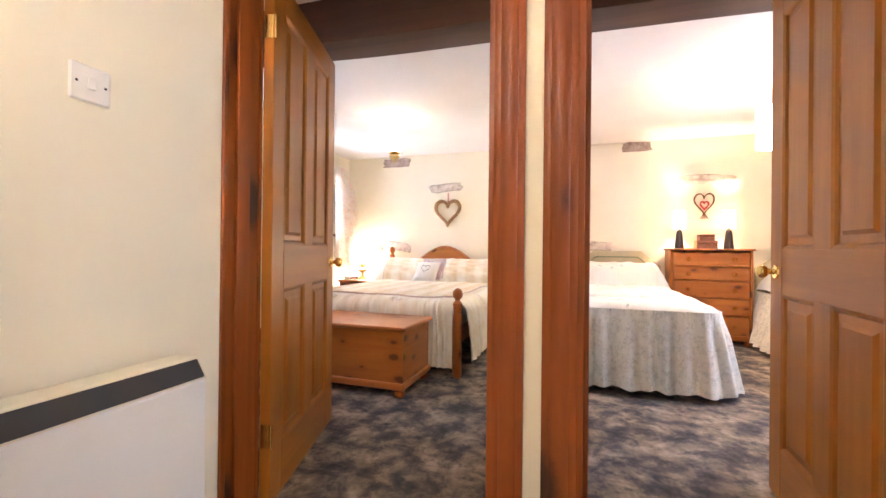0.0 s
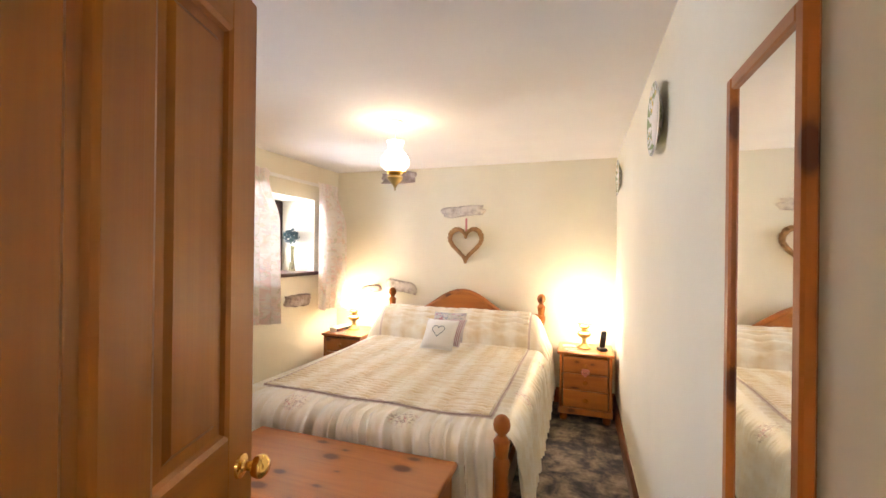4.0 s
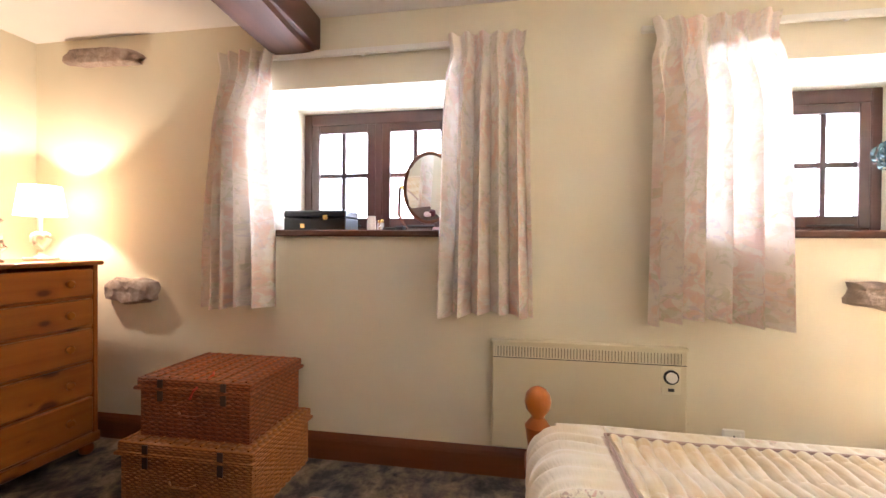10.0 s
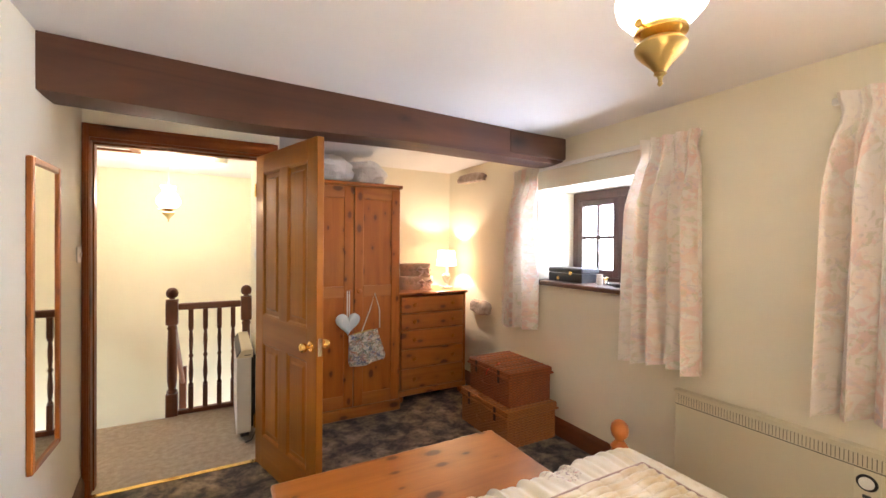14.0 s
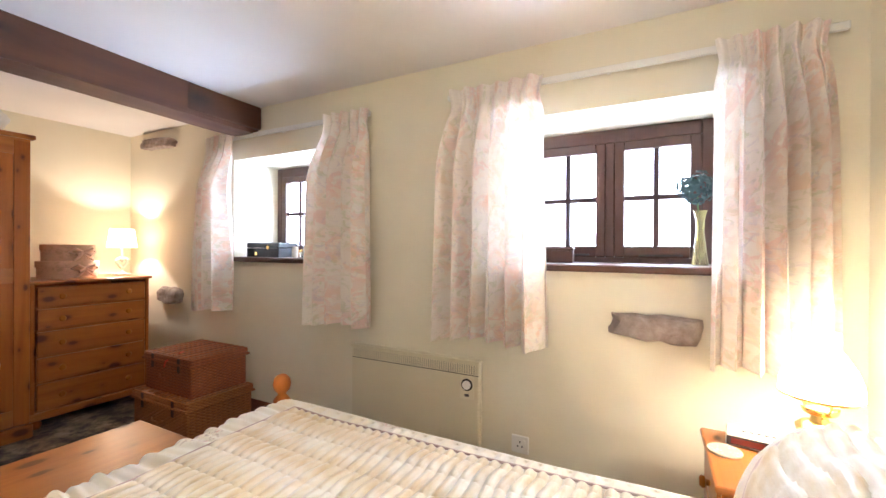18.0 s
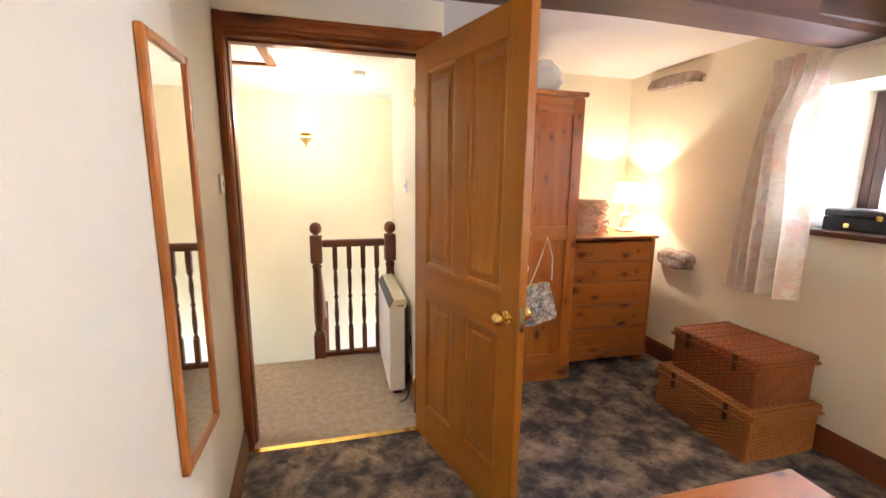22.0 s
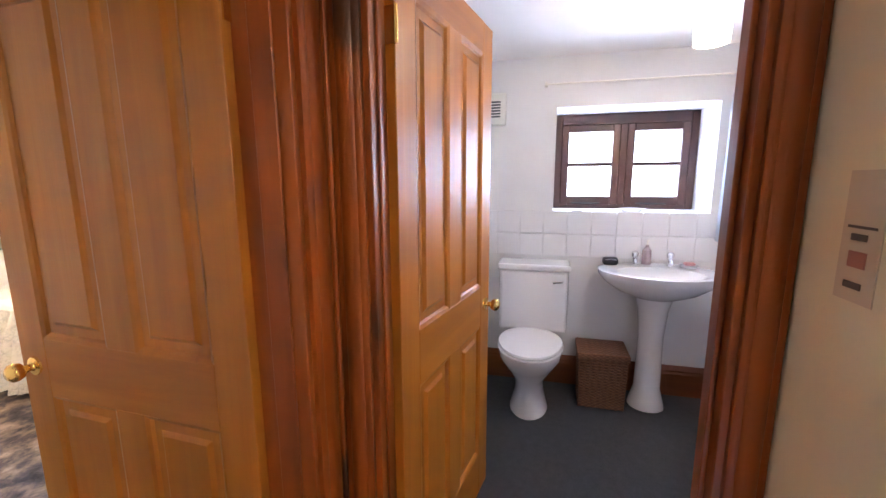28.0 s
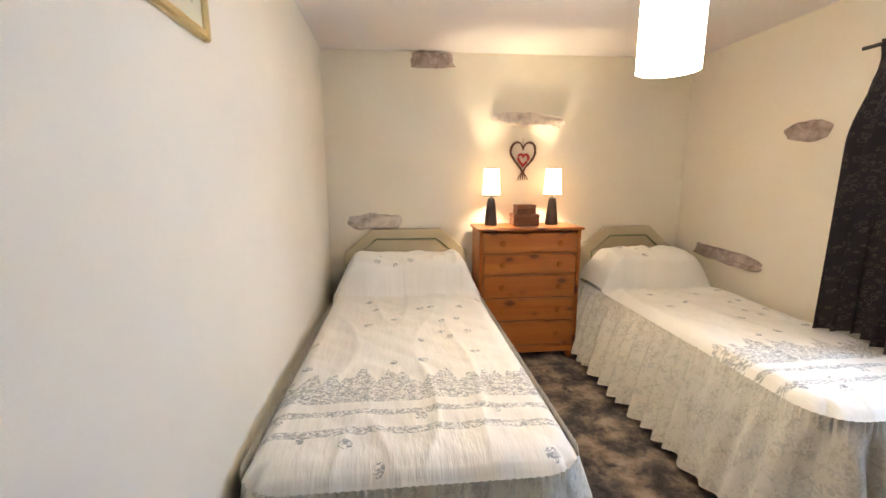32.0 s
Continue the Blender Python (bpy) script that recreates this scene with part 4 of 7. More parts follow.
def panel_heater(x, y0, y1, z0, z1, sgn, label, dial_at=0.92):
    """A slim electric panel heater on a wall that faces sgn along x."""
    ob = thing("panel_heater", (x, (y0 + y1) / 2, z0), label, "heater")
    oy = (y0 + y1) / 2
    w, h = (y1 - y0) / 2, z1 - z0

    def loc(a, b, c, d, e, f, bev=0.003):
        a, b = sorted((a * sgn, b * sgn))
        return box(a, b, c, d, e, f, bev)

    part("body", loc(0.012, 0.052, -w, w, 0, h, 0.006), CREAMHEAT, ob, "cream enamelled steel body")
    part("top_lip", loc(0.010, 0.058, -w - 0.003, w + 0.003, h - 0.006, h + 0.006, 0.002), CREAMHEAT, ob)
    # raised dark strip draws the shade of a groove
    part("groove", loc(0.0523, 0.0530, -w + 0.004, w - 0.004, h - 0.070, h - 0.067, 0), DARKGREY, ob, "dark strip for the shaded groove below the grille")
    part("bracket", loc(0, 0.012, -w + 0.1, -w + 0.14, 0.05, h - 0.05, 0), DARKGREY, ob)
    part("bracket", loc(0, 0.012, w - 0.14, w - 0.1, 0.05, h - 0.05, 0), DARKGREY, ob)
    n = 60
    # the strip's dark colour holds the shade between the slats
    gr = loc(0.0525, 0.054, -w + 0.015, w - 0.015, h - 0.062, h - 0.018, 0)
    part("grille", gr, shader("shadowed_grille", (0.22, 0.19, 0.13), 0.6), ob, "slotted outlet grille")
    sl = bmesh.new()
    for k in range(n):
        y = -w + 0.02 + (2 * w - 0.04) * k / (n - 1)
        add(sl, loc(0.053, 0.057, y - 0.0046, y + 0.0046, h - 0.062, h - 0.018, 0))
    slats = part("grille_slats", sl, CREAMHEAT, ob)
    slats["kind"] = "stuff"
    yd = -w + 2 * w * dial_at
    plate = part("control_plate", loc(0.0522, 0.055, yd - 0.038, yd + 0.038, h - 0.19, h - 0.075, 0.002), CREAMMET, ob, "cream control plate")
    knob = lathe([(0.022, 0), (0.022, 0.012), (0.019, 0.016), (0.001, 0.016)], 24, "X")
    if sgn < 0:
        bmesh.ops.rotate(knob, verts=knob.verts, matrix=Matrix.Rotation(math.pi, 3, "Z"))
    part("dial_ring", moved(lathe([(0.031, 0), (0.031, 0.004), (0.022, 0.004), (0.022, 0)], 24, "X"), 0.055 * sgn if sgn > 0 else 0.055 * sgn - 0.004, yd, h - 0.118), BLACK, plate, "black dial ring")
    part("dial", moved(knob, 0.055 * sgn, yd, h - 0.118), WHITEPL, plate, "", True)
    part("switch", loc(0.055, 0.060, yd - 0.012, yd + 0.012, h - 0.178, h - 0.165, 0.001), DARKGREY, plate)
    return ob


panel_heater(X0, 3.644, 4.461, 0.155, 0.632, 1, "cream wall-mounted electric panel heater under the window")
twin_heater = panel_heater(0.492, 2.86, 3.46, 0.13, 0.57, 1, "cream wall-mounted electric panel heater near the twin bed")
twin_heater.rotation_euler.z = radians(2)


# ---- curtains ----
def curtain(loc, y0, y1, z0, z1, folds, sgn, mat, label, seed=0, flare=0.10, header=True, group="floral curtains", squeeze=None):
    """A pleated curtain that hangs by a wall which faces sgn along x."""
    ob = thing("curtain", loc, label, "curtain", group)
    w, h = y1 - y0, z1 - z0
    rnd = random.Random(seed)
    ph = [rnd.uniform(-0.6, 0.6) for _ in range(folds + 2)]

    def f(u, v):
        drop = v                              # 0 at the top, 1 at the hem
        k = u * folds
        i = int(k)
        p = ph[i] * (1 - (k - i)) + ph[i + 1] * (k - i)
        amp = (0.018 + 0.050 * smoothstep(0.04, 0.35, drop)) * (0.75 + 0.5 * abs(math.sin(3.1 * u + seed)))
        wav = math.sin(2 * math.pi * (k + 0.25 * p * drop))
        pinch = 1 - 0.10 * math.exp(-((drop - 0.07) / 0.05) ** 2)
        if squeeze:
            pinch *= 1 - squeeze * math.exp(-((drop - 0.30) / 0.25) ** 2)
        width = (1 + flare * (drop - 0.4)) * pinch
        y = (u - 0.5) * w * width + 0.010 * math.sin(2 * math.pi * k * 2 + p) * drop
        x = sgn * (0.03 + amp * (wav + 1) + 0.012 * drop)
        z = h * (1 - v) + 0.010 * math.sin(7 * u + seed) * drop
        return x, y, z, u * w * 1.9, v * h

    bm = sheet(folds * 10, 30, f)
    part("drape", bm, mat, ob, "", True)
    if header:
        part("heading_tape", sheet(folds * 10, 3, lambda u, v: (f(u, 0.02 + 0.07 * v)[0] + sgn * 0.004, *f(u, 0.02 + 0.07 * v)[1:3], u * w * 1.9, v * 0.08)), mat, ob, "gathered pleat heading", True)
    return ob


ZB, ZT = 0.765, 2.015
for k, (a, b, sq, fl) in enumerate(((2.25, 2.60, 0.25, 0.05), (3.42, 3.80, 0, 0.18), (4.28, 4.80, 0, 0.12), (5.43, 5.79, 0, 0.10))):
    curtain((X0 + 0.03, (a + b) / 2, ZB), a, b, ZB, ZT, 5 if k in (0, 1) else 6, 1, CURTAIN, "short pleated pink and cream floral cotton curtain", 3 + k, fl, squeeze=sq)
for a, b in ((2.25, 3.76), (4.27, 5.84)):
    ob = thing("curtain_track", (X0, (a + b) / 2, 1.98), "white plastic curtain track over the window", "curtain track")
    w = (b - a) / 2
    part("rail", box(0.025, 0.045, -w, w, 0, 0.028, 0.003), WHITEPL, ob)
    for y in (-w + 0.1, 0, w - 0.1):
        part("bracket", box(0, 0.03, y - 0.008, y + 0.008, 0.005, 0.024, 0), WHITEPL, ob)


def knotted_print():
    m = shader("dark_ring_print_cotton", (0.03, 0.022, 0.022), 0.9)
    g = Graph(m, "UV")
    v = g.voronoi(g.mapped((75, 42, 1)), 1.0)
    ring = g.ramp(v, [(0.22, (0, 0, 0)), (0.28, (1, 1, 1)), (0.36, (1, 1, 1)), (0.42, (0, 0, 0))])
    g.colour(g.mix(g.calc("MULTIPLY", ring, 0.28), (0.030, 0.022, 0.023), (0.24, 0.17, 0.14)))
    return m


RINGPRINT = knotted_print()
curtain((B1X - 0.03, 4.55, 0.615), 4.37, 4.73, 0.615, 1.94, 6, -1, RINGPRINT, "dark brown ring-printed curtain", 11, 0.02, True, "dark curtains")
curtain((B1X - 0.03, 3.33, 0.615), 3.15, 3.51, 0.615, 1.94, 6, -1, RINGPRINT, "dark brown ring-printed curtain", 12, 0.2, True, "dark curtains")
ob = thing("curtain_pole", (B1X, 3.97, 1.925), "dark curtain pole over the twin bedroom window", "curtain pole")
part("pole", moved(lathe([(0.009, -0.85), (0.009, 0.85)], 12, "Y", True), -0.055, 0, 0), DARKGREY, ob)
for y in (-0.75, 0.75):
    part("bracket", box(-0.06, 0, y - 0.006, y + 0.006, -0.006, 0.006), DARKGREY, ob)


# ---- exposed stones in the plaster ----
def exposed_stone(c, w, h, normal, seed, tilt=0.0, thick=0.028, sharp=0.7, mat=None):
    """A rough stone left bare in a wall; normal is 'x', '-x' or '-y'."""
    rnd = random.Random(seed)
    n = 18
    out = []
    for k in range(n):
        a = 2 * math.pi * k / n
        ca, sa = math.cos(a), math.sin(a)
        k2 = 1 / max(abs(ca), abs(sa)) ** sharp
        out.append((ca * k2 * w / 2 * rnd.uniform(0.88, 1.06), sa * k2 * h / 2 * rnd.uniform(0.80, 1.08)))
    bm = bmesh.new()
    rows = [(1.0, -0.008), (0.96, thick * 0.5), (0.80, thick), (0.45, thick * 1.1)]
    loops = [[bm.verts.new((x * s, -d - rnd.uniform(0, 0.008) * (d > 0), z * s)) for x, z in out] for s, d in rows]
    for a, b in zip(loops, loops[1:]):
        for k in range(n):
            bm.faces.new((a[k], a[(k + 1) % n], b[(k + 1) % n], b[k]))
    mid = bm.verts.new((0, -thick * 1.05, 0))
    for k in range(n):
        bm.faces.new((loops[-1][k], loops[-1][(k + 1) % n], mid))
    bmesh.ops.recalc_face_normals(bm, faces=bm.faces)
    bmesh.ops.subdivide_edges(bm, edges=list(bm.edges), cuts=1, use_grid_fill=True)
    for v in bm.verts:
        v.co += Vector((1, 1, 1)) * 0 + v.normal * 0.006 * noise.noise((v.co + Vector((seed, 0, 0))) * 25)
    rz = {"-y": 0, "x": 90, "-x": -90}[normal]
    ob = part("exposed_stone", bm, mat or STONE, None, "", True)
    ob.matrix_basis = pose(*c, 0, 0, rz) @ pose(0, 0, 0, 0, tilt, 0)
    return tagged(ob, "rough bare stone showing through the plaster", "stone", "exposed wall stones")


# ---- the double bed ----
BX, BY0, BY1 = (-1.808, -0.296), 3.805, 5.80


def bed_post(h, top):
    p = lathe([(0.026, 0), (0.030, 0.01), (0.034, 0.04), (0.030, 0.12), (0.034, 0.2), (0.030, h - 0.26), (0.036, h - 0.24), (0.036, h - 0.20), (0.026, h - 0.185), (0.030, h - 0.16), (0.034, h - 0.13), (0.037, h - 0.115), (0.026, h - 0.10), (0.018, h - 0.09), (0.020, h - 0.083), (0.034, h - 0.066), (0.038, h - 0.045), (0.034, h - 0.022), (0.022, h - 0.008), (0.010, h - 0.002), (0.001, h)], 20)
    return p


bed = thing("double_bed", ((BX[0] + BX[1]) / 2, BY0, 0), "orange pine double bed with turned posts and an arched headboard", "bed")
bcx = (BX[0] + BX[1]) / 2
hw = (BX[1] - BX[0]) / 2
for sx in (-1, 1):
    part("post", moved(bed_post(0.66, True), sx * hw, 0, 0), PINE, bed, "turned pine post", True)
    part("post", moved(bed_post(0.98, True), sx * (hw - 0.02), BY1 - BY0, 0), PINE, bed, "turned pine post", True)
    part("side_rail", box(sx * hw - 0.012, sx * hw + 0.012, 0.03, BY1 - BY0 - 0.03, 0.24, 0.36, 0.004), PINE_Y, bed)
part("foot_rail", box(-hw + 0.03, hw - 0.03, -0.012, 0.012, 0.24, 0.42, 0.004), PINE_X, bed)
arch = [(-hw + 0.04, 0.35)] + [(-hw + 0.04 + (2 * hw - 0.08) * k / 24, 0.775 + 0.20 * max(0, math.cos(math.pi * (k / 24 - 0.5) * 1.75)) ** 1.3) for k in range(25)] + [(hw - 0.04, 0.35)]
hb = slab(arch, -0.014, 0.014, 0.003)
bmesh.ops.rotate(hb, verts=hb.verts, matrix=Matrix.Rotation(radians(90), 3, "X"))
part("headboard", moved(hb, 0, BY1 - BY0, 0), PINE_X, bed, "arched pine headboard")
rim = tube([(x, BY1 - BY0, z) for x, z in arch[1:-1]], 0.024, 10)
part("headboard_rim", rim, PINE_X, bed, "", True)
part("mattress", box(-hw + 0.03, hw - 0.03, 0.03, BY1 - BY0 - 0.03, 0.33, 0.525, 0.05, seg=3), LINEN, bed, "covered mattress")


FD = 0.50                                  # how far the cover hangs over the foot
QF = 0.155                                 # where the quilted centre begins, from the foot


def spread_surface():
    """The bedspread: flat on top, over a bolster of pillows at the head, and down three sides."""
    L = BY1 - BY0 - 0.04
    half = hw - 0.02
    drop = 0.50

    def f(u, v):
        s = (u - 0.5) * 2 * (half + drop)       # across, unrolled
        t = -FD + v * (L + FD)              # along, unrolled; below 0 hangs over the foot
        r = 0.09
        x, zx = s, 0.0
        if abs(s) > half:
            over = abs(s) - half
            x = math.copysign(half + r * math.sin(min(over / r, 1.57)) * 0.8 + 0.10 * max(0, over - r) , s)
            zx = -(r * (1 - math.cos(min(over / r, 1.57))) + max(0, over - r * 1.57))
        y, zy = t, 0.0
        if t < 0.045:
            over = 0.045 - t
            y = 0.045 - r * math.sin(min(over / r, 1.57))
            zy = -(r * (1 - math.cos(min(over / r, 1.57))) + max(0, over - r * 1.57))
        z = 0.560 + min(zx, zy) if zx * zy == 0 else 0.560 + max(min(zx, zy) - 0.25 * abs(max(zx, zy)), -0.46)
        side = smoothstep(0, 0.09, -min(zx, zy))
        pil = math.sqrt(max(0.0, 1 - ((t - (L - 0.17)) / 0.19) ** 2)) 
        flat = 1 - smoothstep(half - 0.05, half + 0.12, abs(s))
        z += 0.262 * pil * (0.45 + 0.55 * flat) * (1 - 0.4 * side)
        z += 0.012 * noise.noise((s * 3.1, t * 2.7, 0.3)) * (1 - side)
        # soft folds on the hanging parts
        q = t if abs(s) > half else s
        q += 0.05 * noise.noise((s * 2.3 + 7, t * 3.1, 1.0))
        fold = 0.35 * math.sin(q * 34 + 1.6 * math.sin(q * 7)) + 0.60 * math.sin(q * 92 + 2.2 * math.sin(q * 11)) + 0.45 * math.sin(q * 151 + 2.6 * math.sin(q * 13))
        if abs(s) > half:
            x += math.copysign(0.020 * fold * side, s)
        foot = 0.0
        if t < QF and zx == 0:
            # gathers that run from the quilted edge over the bend and down the foot
            turn = min((0.045 - t) / r, 1.57) if t < 0.045 else 0.0
            foot = smoothstep(0.0, 0.05, QF - t)
            z += 0.007 * fold * foot * math.cos(turn)
            y -= 0.014 * fold * foot * math.sin(turn)
        elif t < 0.045:
            y -= 0.019 * fold * side
        inner = half - 0.07
        if abs(s) < inner and QF < t:
            # ruched bands in the quilted centre: ribs across, pinched at the seams along the bed
            seam = abs(math.sin(s * math.pi / 0.105)) ** 0.3
            sway = 0.9 * math.sin(s * 31 + 0.8 * math.sin(t * 9)) + 0.5 * noise.noise((s * 14, t * 9, 2.0))
            z += 0.016 * abs(math.sin(t * math.pi / 0.036 + 0.5 * sway)) ** 0.6 * (0.62 + 0.38 * seam) + 0.002 * seam
        elif zx == 0 and zy == 0 and foot == 0:
            # gathers between the quilted centre and the sides
            z += 0.005 * math.sin(t * 118 + 2.6 * math.sin(t * 11)) * (1 - pil) * smoothstep(0.0, 0.035, abs(s) - inner)
        return x, y, z, s, t

    return f


spread = thing("bedspread", (bcx, BY0 + 0.02, 0), "gold and ivory ruched satin bedspread with embroidered flowers", "bedspread")


def spread_material():
    m = shader("ruched_gold_satin", (0.7, 0.6, 0.42), 0.30)
    g = Graph(m, "UV")
    sep = g.t.nodes.new("ShaderNodeSeparateXYZ")
    g.link(g.co, sep.inputs[0])
    s, t = sep.outputs[0], sep.outputs[1]
    half = hw - 0.09
    inside = g.calc("MULTIPLY", g.calc("LESS_THAN", g.calc("ABSOLUTE", s), half), g.calc("GREATER_THAN", t, QF))
    border = g.calc("MULTIPLY", g.calc("LESS_THAN", g.calc("ABSOLUTE", s), half + 0.016), g.calc("GREATER_THAN", t, QF - 0.016))
    stripe = g.ramp(g.wave(g.mapped((1, 0.12, 1)), 1.55, 1.6), [(0.25, (0.76, 0.60, 0.34)), (0.75, (0.90, 0.82, 0.66))])
    # gold and ivory streaks across; the gold also stands for shade between ribs
    ruche = g.ramp(g.noise(g.mapped((7, 45, 1)), 1.0, 3), [(0.35, (0.70, 0.53, 0.29)), (0.6, (0.92, 0.87, 0.76))])
    centre = g.mix(0.5, stripe, ruche)
    plain = g.ramp(g.noise(g.mapped((5, 2, 1)), 3, 3), [(0.35, (0.83, 0.74, 0.56)), (0.62, (0.89, 0.84, 0.72))])
    c = g.mix(border, plain, (0.66, 0.52, 0.42))
    c = g.mix(inside, c, centre)
    # two embroidered sprays on the foot and more along the sides
    spray = None
    for a, b in ((-0.36, 0.035), (0.26, 0.035), (-0.80, 0.55), (0.80, 0.55), (0.82, 1.3)):
        d = g.calc("ADD", g.calc("POWER", g.calc("MULTIPLY", g.calc("ADD", s, -a), 9.0), 2.0), g.calc("POWER", g.calc("MULTIPLY", g.calc("ADD", t, -b), 10.0), 2.0))
        near = g.ramp(g.calc("ADD", d, g.calc("MULTIPLY", g.noise(g.co, 14, 3), 0.8)), [(0.45, (1, 1, 1)), (1.0, (0, 0, 0))])
        spray = near if spray is None else g.calc("MAXIMUM", spray, near)
    petals = g.noise(g.co, 60, 3, 0.6, 1.0)
    f1 = g.calc("MULTIPLY", spray, g.ramp(petals, [(0.52, (0, 0, 0)), (0.58, (1, 1, 1))]))
    c = g.mix(g.calc("MULTIPLY", f1, 0.75), c, (0.30, 0.16, 0.14))
    f2 = g.calc("MULTIPLY", spray, g.ramp(g.noise(g.mapped((1, 1, 1), (0, 0, 50)), 42, 3, 0.6, 1.0), [(0.56, (0, 0, 0)), (0.62, (1, 1, 1))]))
    c = g.mix(g.calc("MULTIPLY", f2, 0.7), c, (0.62, 0.20, 0.17))
    g.colour(c)
    g.b.inputs["Sheen Weight"].default_value = 0.3
    g.bump(g.noise(g.mapped((8, 50, 1)), 3, 3), 0.35, 0.006)
    return m


SPREADMAT = spread_material()
over_bed = spread_surface()
SPLIT = 0.84                               # where the cover ends and the roll over the pillows begins
cover = sheet(400, 600, lambda u, v: over_bed(u, v * SPLIT))
lay = cover.loops.layers.uv[0]
slit = [f for f in cover.faces if all(abs(l[lay].uv.x) > hw - 0.035 and l[lay].uv.y < 0.03 for l in f.loops)]
bmesh.ops.delete(cover, geom=slit, context="FACES")
part("cover", cover, SPREADMAT, spread, "ruched satin cover with gathered edges", True)
part("pillow_roll", sheet(240, 110, lambda u, v: over_bed(u, SPLIT + (1 - SPLIT) * v)), SPREADMAT, spread, "satin tucked over a roll of pillows", True)
BRAID = cloth("mauve_braid", (0.56, 0.40, 0.34), 0.7)


def braid_line(points):
    rows = []
    for s, t in points:
        x, y, z = over_bed(s / (2 * (hw - 0.02 + 0.50)) + 0.5, (t + FD) / (BY1 - BY0 - 0.04 + FD))[:3]
        rows.append((x, y, 0.569 + 0.012 * noise.noise((s * 3.1, t * 2.7, 0.3))))
    return tube(rows, 0.004, 6)


for s in (-1, 1):
    part("braid", braid_line([(s * (hw - 0.082), QF - 0.005 + 0.012 * k) for k in range(119)]), BRAID, spread, "mauve braid edging", True)
part("braid", braid_line([((k / 60 - 0.5) * 2 * (hw - 0.082), QF - 0.008) for k in range(61)]), BRAID, spread, "mauve braid edging", True)


# ---- cabinets ----
def pine_knob(r=0.017):
    return lathe([(0.001, 0.030), (r * 0.7, 0.029), (r, 0.022), (r * 0.9, 0.014), (r * 0.5, 0.010), (r * 0.45, 0.0)], 14)


def chest_of_drawers(name, loc, rz, w, d, h, rows, label, category, knobs=2, group="", foot=0.06, mats=(PINE, PINE_X), overhang=0.018):
    """A carcase with drawers in front; its front faces its own -y, its back lies at y = 0."""
    ob = thing(name, loc, label, category, group, rz)
    v, a = mats
    part("side", box(-w / 2, -w / 2 + 0.022, -d, 0, foot, h - 0.022, 0.003), v, ob)
    part("side", box(w / 2 - 0.022, w / 2, -d, 0, foot, h - 0.022, 0.003), v, ob)
    part("back", box(-w / 2 + 0.022, w / 2 - 0.022, -0.012, -0.002, foot, h - 0.022), v, ob)
    part("top", box(-w / 2 - overhang, w / 2 + overhang, -d - overhang, 0.0, h - 0.022, h, 0.008, seg=2), a, ob)
    part("plinth", box(-w / 2 - 0.008, w / 2 + 0.008, -d - 0.008, -0.002, foot - 0.005, foot + 0.045, 0.006), a, ob)
    for sx in (-1, 1):
        for y in (-d + 0.03, -0.04):
            part("foot", moved(lathe([(0.022, 0), (0.030, 0.012), (0.032, 0.03), (0.024, foot - 0.006), (0.030, foot)], 14, close=True), sx * (w / 2 - 0.035), y, 0), v, ob, "", True)
    z0, z1 = foot + 0.05, h - 0.032
    tot = sum(rows)
    z = z1
    for r in rows:
        hh = (z1 - z0) * r / tot
        dr = box(-w / 2 + 0.030, w / 2 - 0.030, -d - 0.008, -d + 0.02, z - hh + 0.007, z - 0.007, 0.006)
        drawer = part("drawer", dr, a, ob)
        part("drawer_rail", box(-w / 2 + 0.022, w / 2 - 0.022, -d + 0.012, -d + 0.020, z - hh - 0.006, z - hh + 0.006), a, ob)
        for kx in ((-w * 0.28, w * 0.28) if knobs == 2 else (0,)):
            # knobs take a darker wood that stands in for their shadow on the drawer
            part("knob", moved(moved(pine_knob(0.020), 0, 0, 0, 90), kx, -d - 0.008, z - hh / 2), DOORWOOD, drawer, "turned pine knob, darkened in place of its shadow", True)
        z -= hh
    return ob


chest_of_drawers("chest_of_drawers", (-2.02, A0 + 0.02, 0), 180, 0.70, 0.56, 0.975, (1, 1, 1.15, 1.15, 1.25), "orange knotty pine chest of five drawers in the alcove", "chest of drawers")
chest_of_drawers("chest_of_drawers", (1.836, B1Y - 0.02, 0), 0, 0.735, 0.30, 0.985, (1, 1, 1.15, 1.15, 1.25), "orange knotty pine chest of five drawers between twin beds", "chest of drawers")
chest_of_drawers("bedside_cabinet", (0.06, 5.87, 0), 0, 0.40, 0.37, 0.555, (1, 1, 1.1), "orange pine bedside cabinet with three drawers", "bedside cabinet", 1, "bedside cabinets")
chest_of_drawers("bedside_cabinet", (-2.13, 5.87, 0), 0, 0.40, 0.46, 0.55, (1, 1, 1.1), "orange pine bedside cabinet with three drawers", "bedside cabinet", 1, "bedside cabinets")


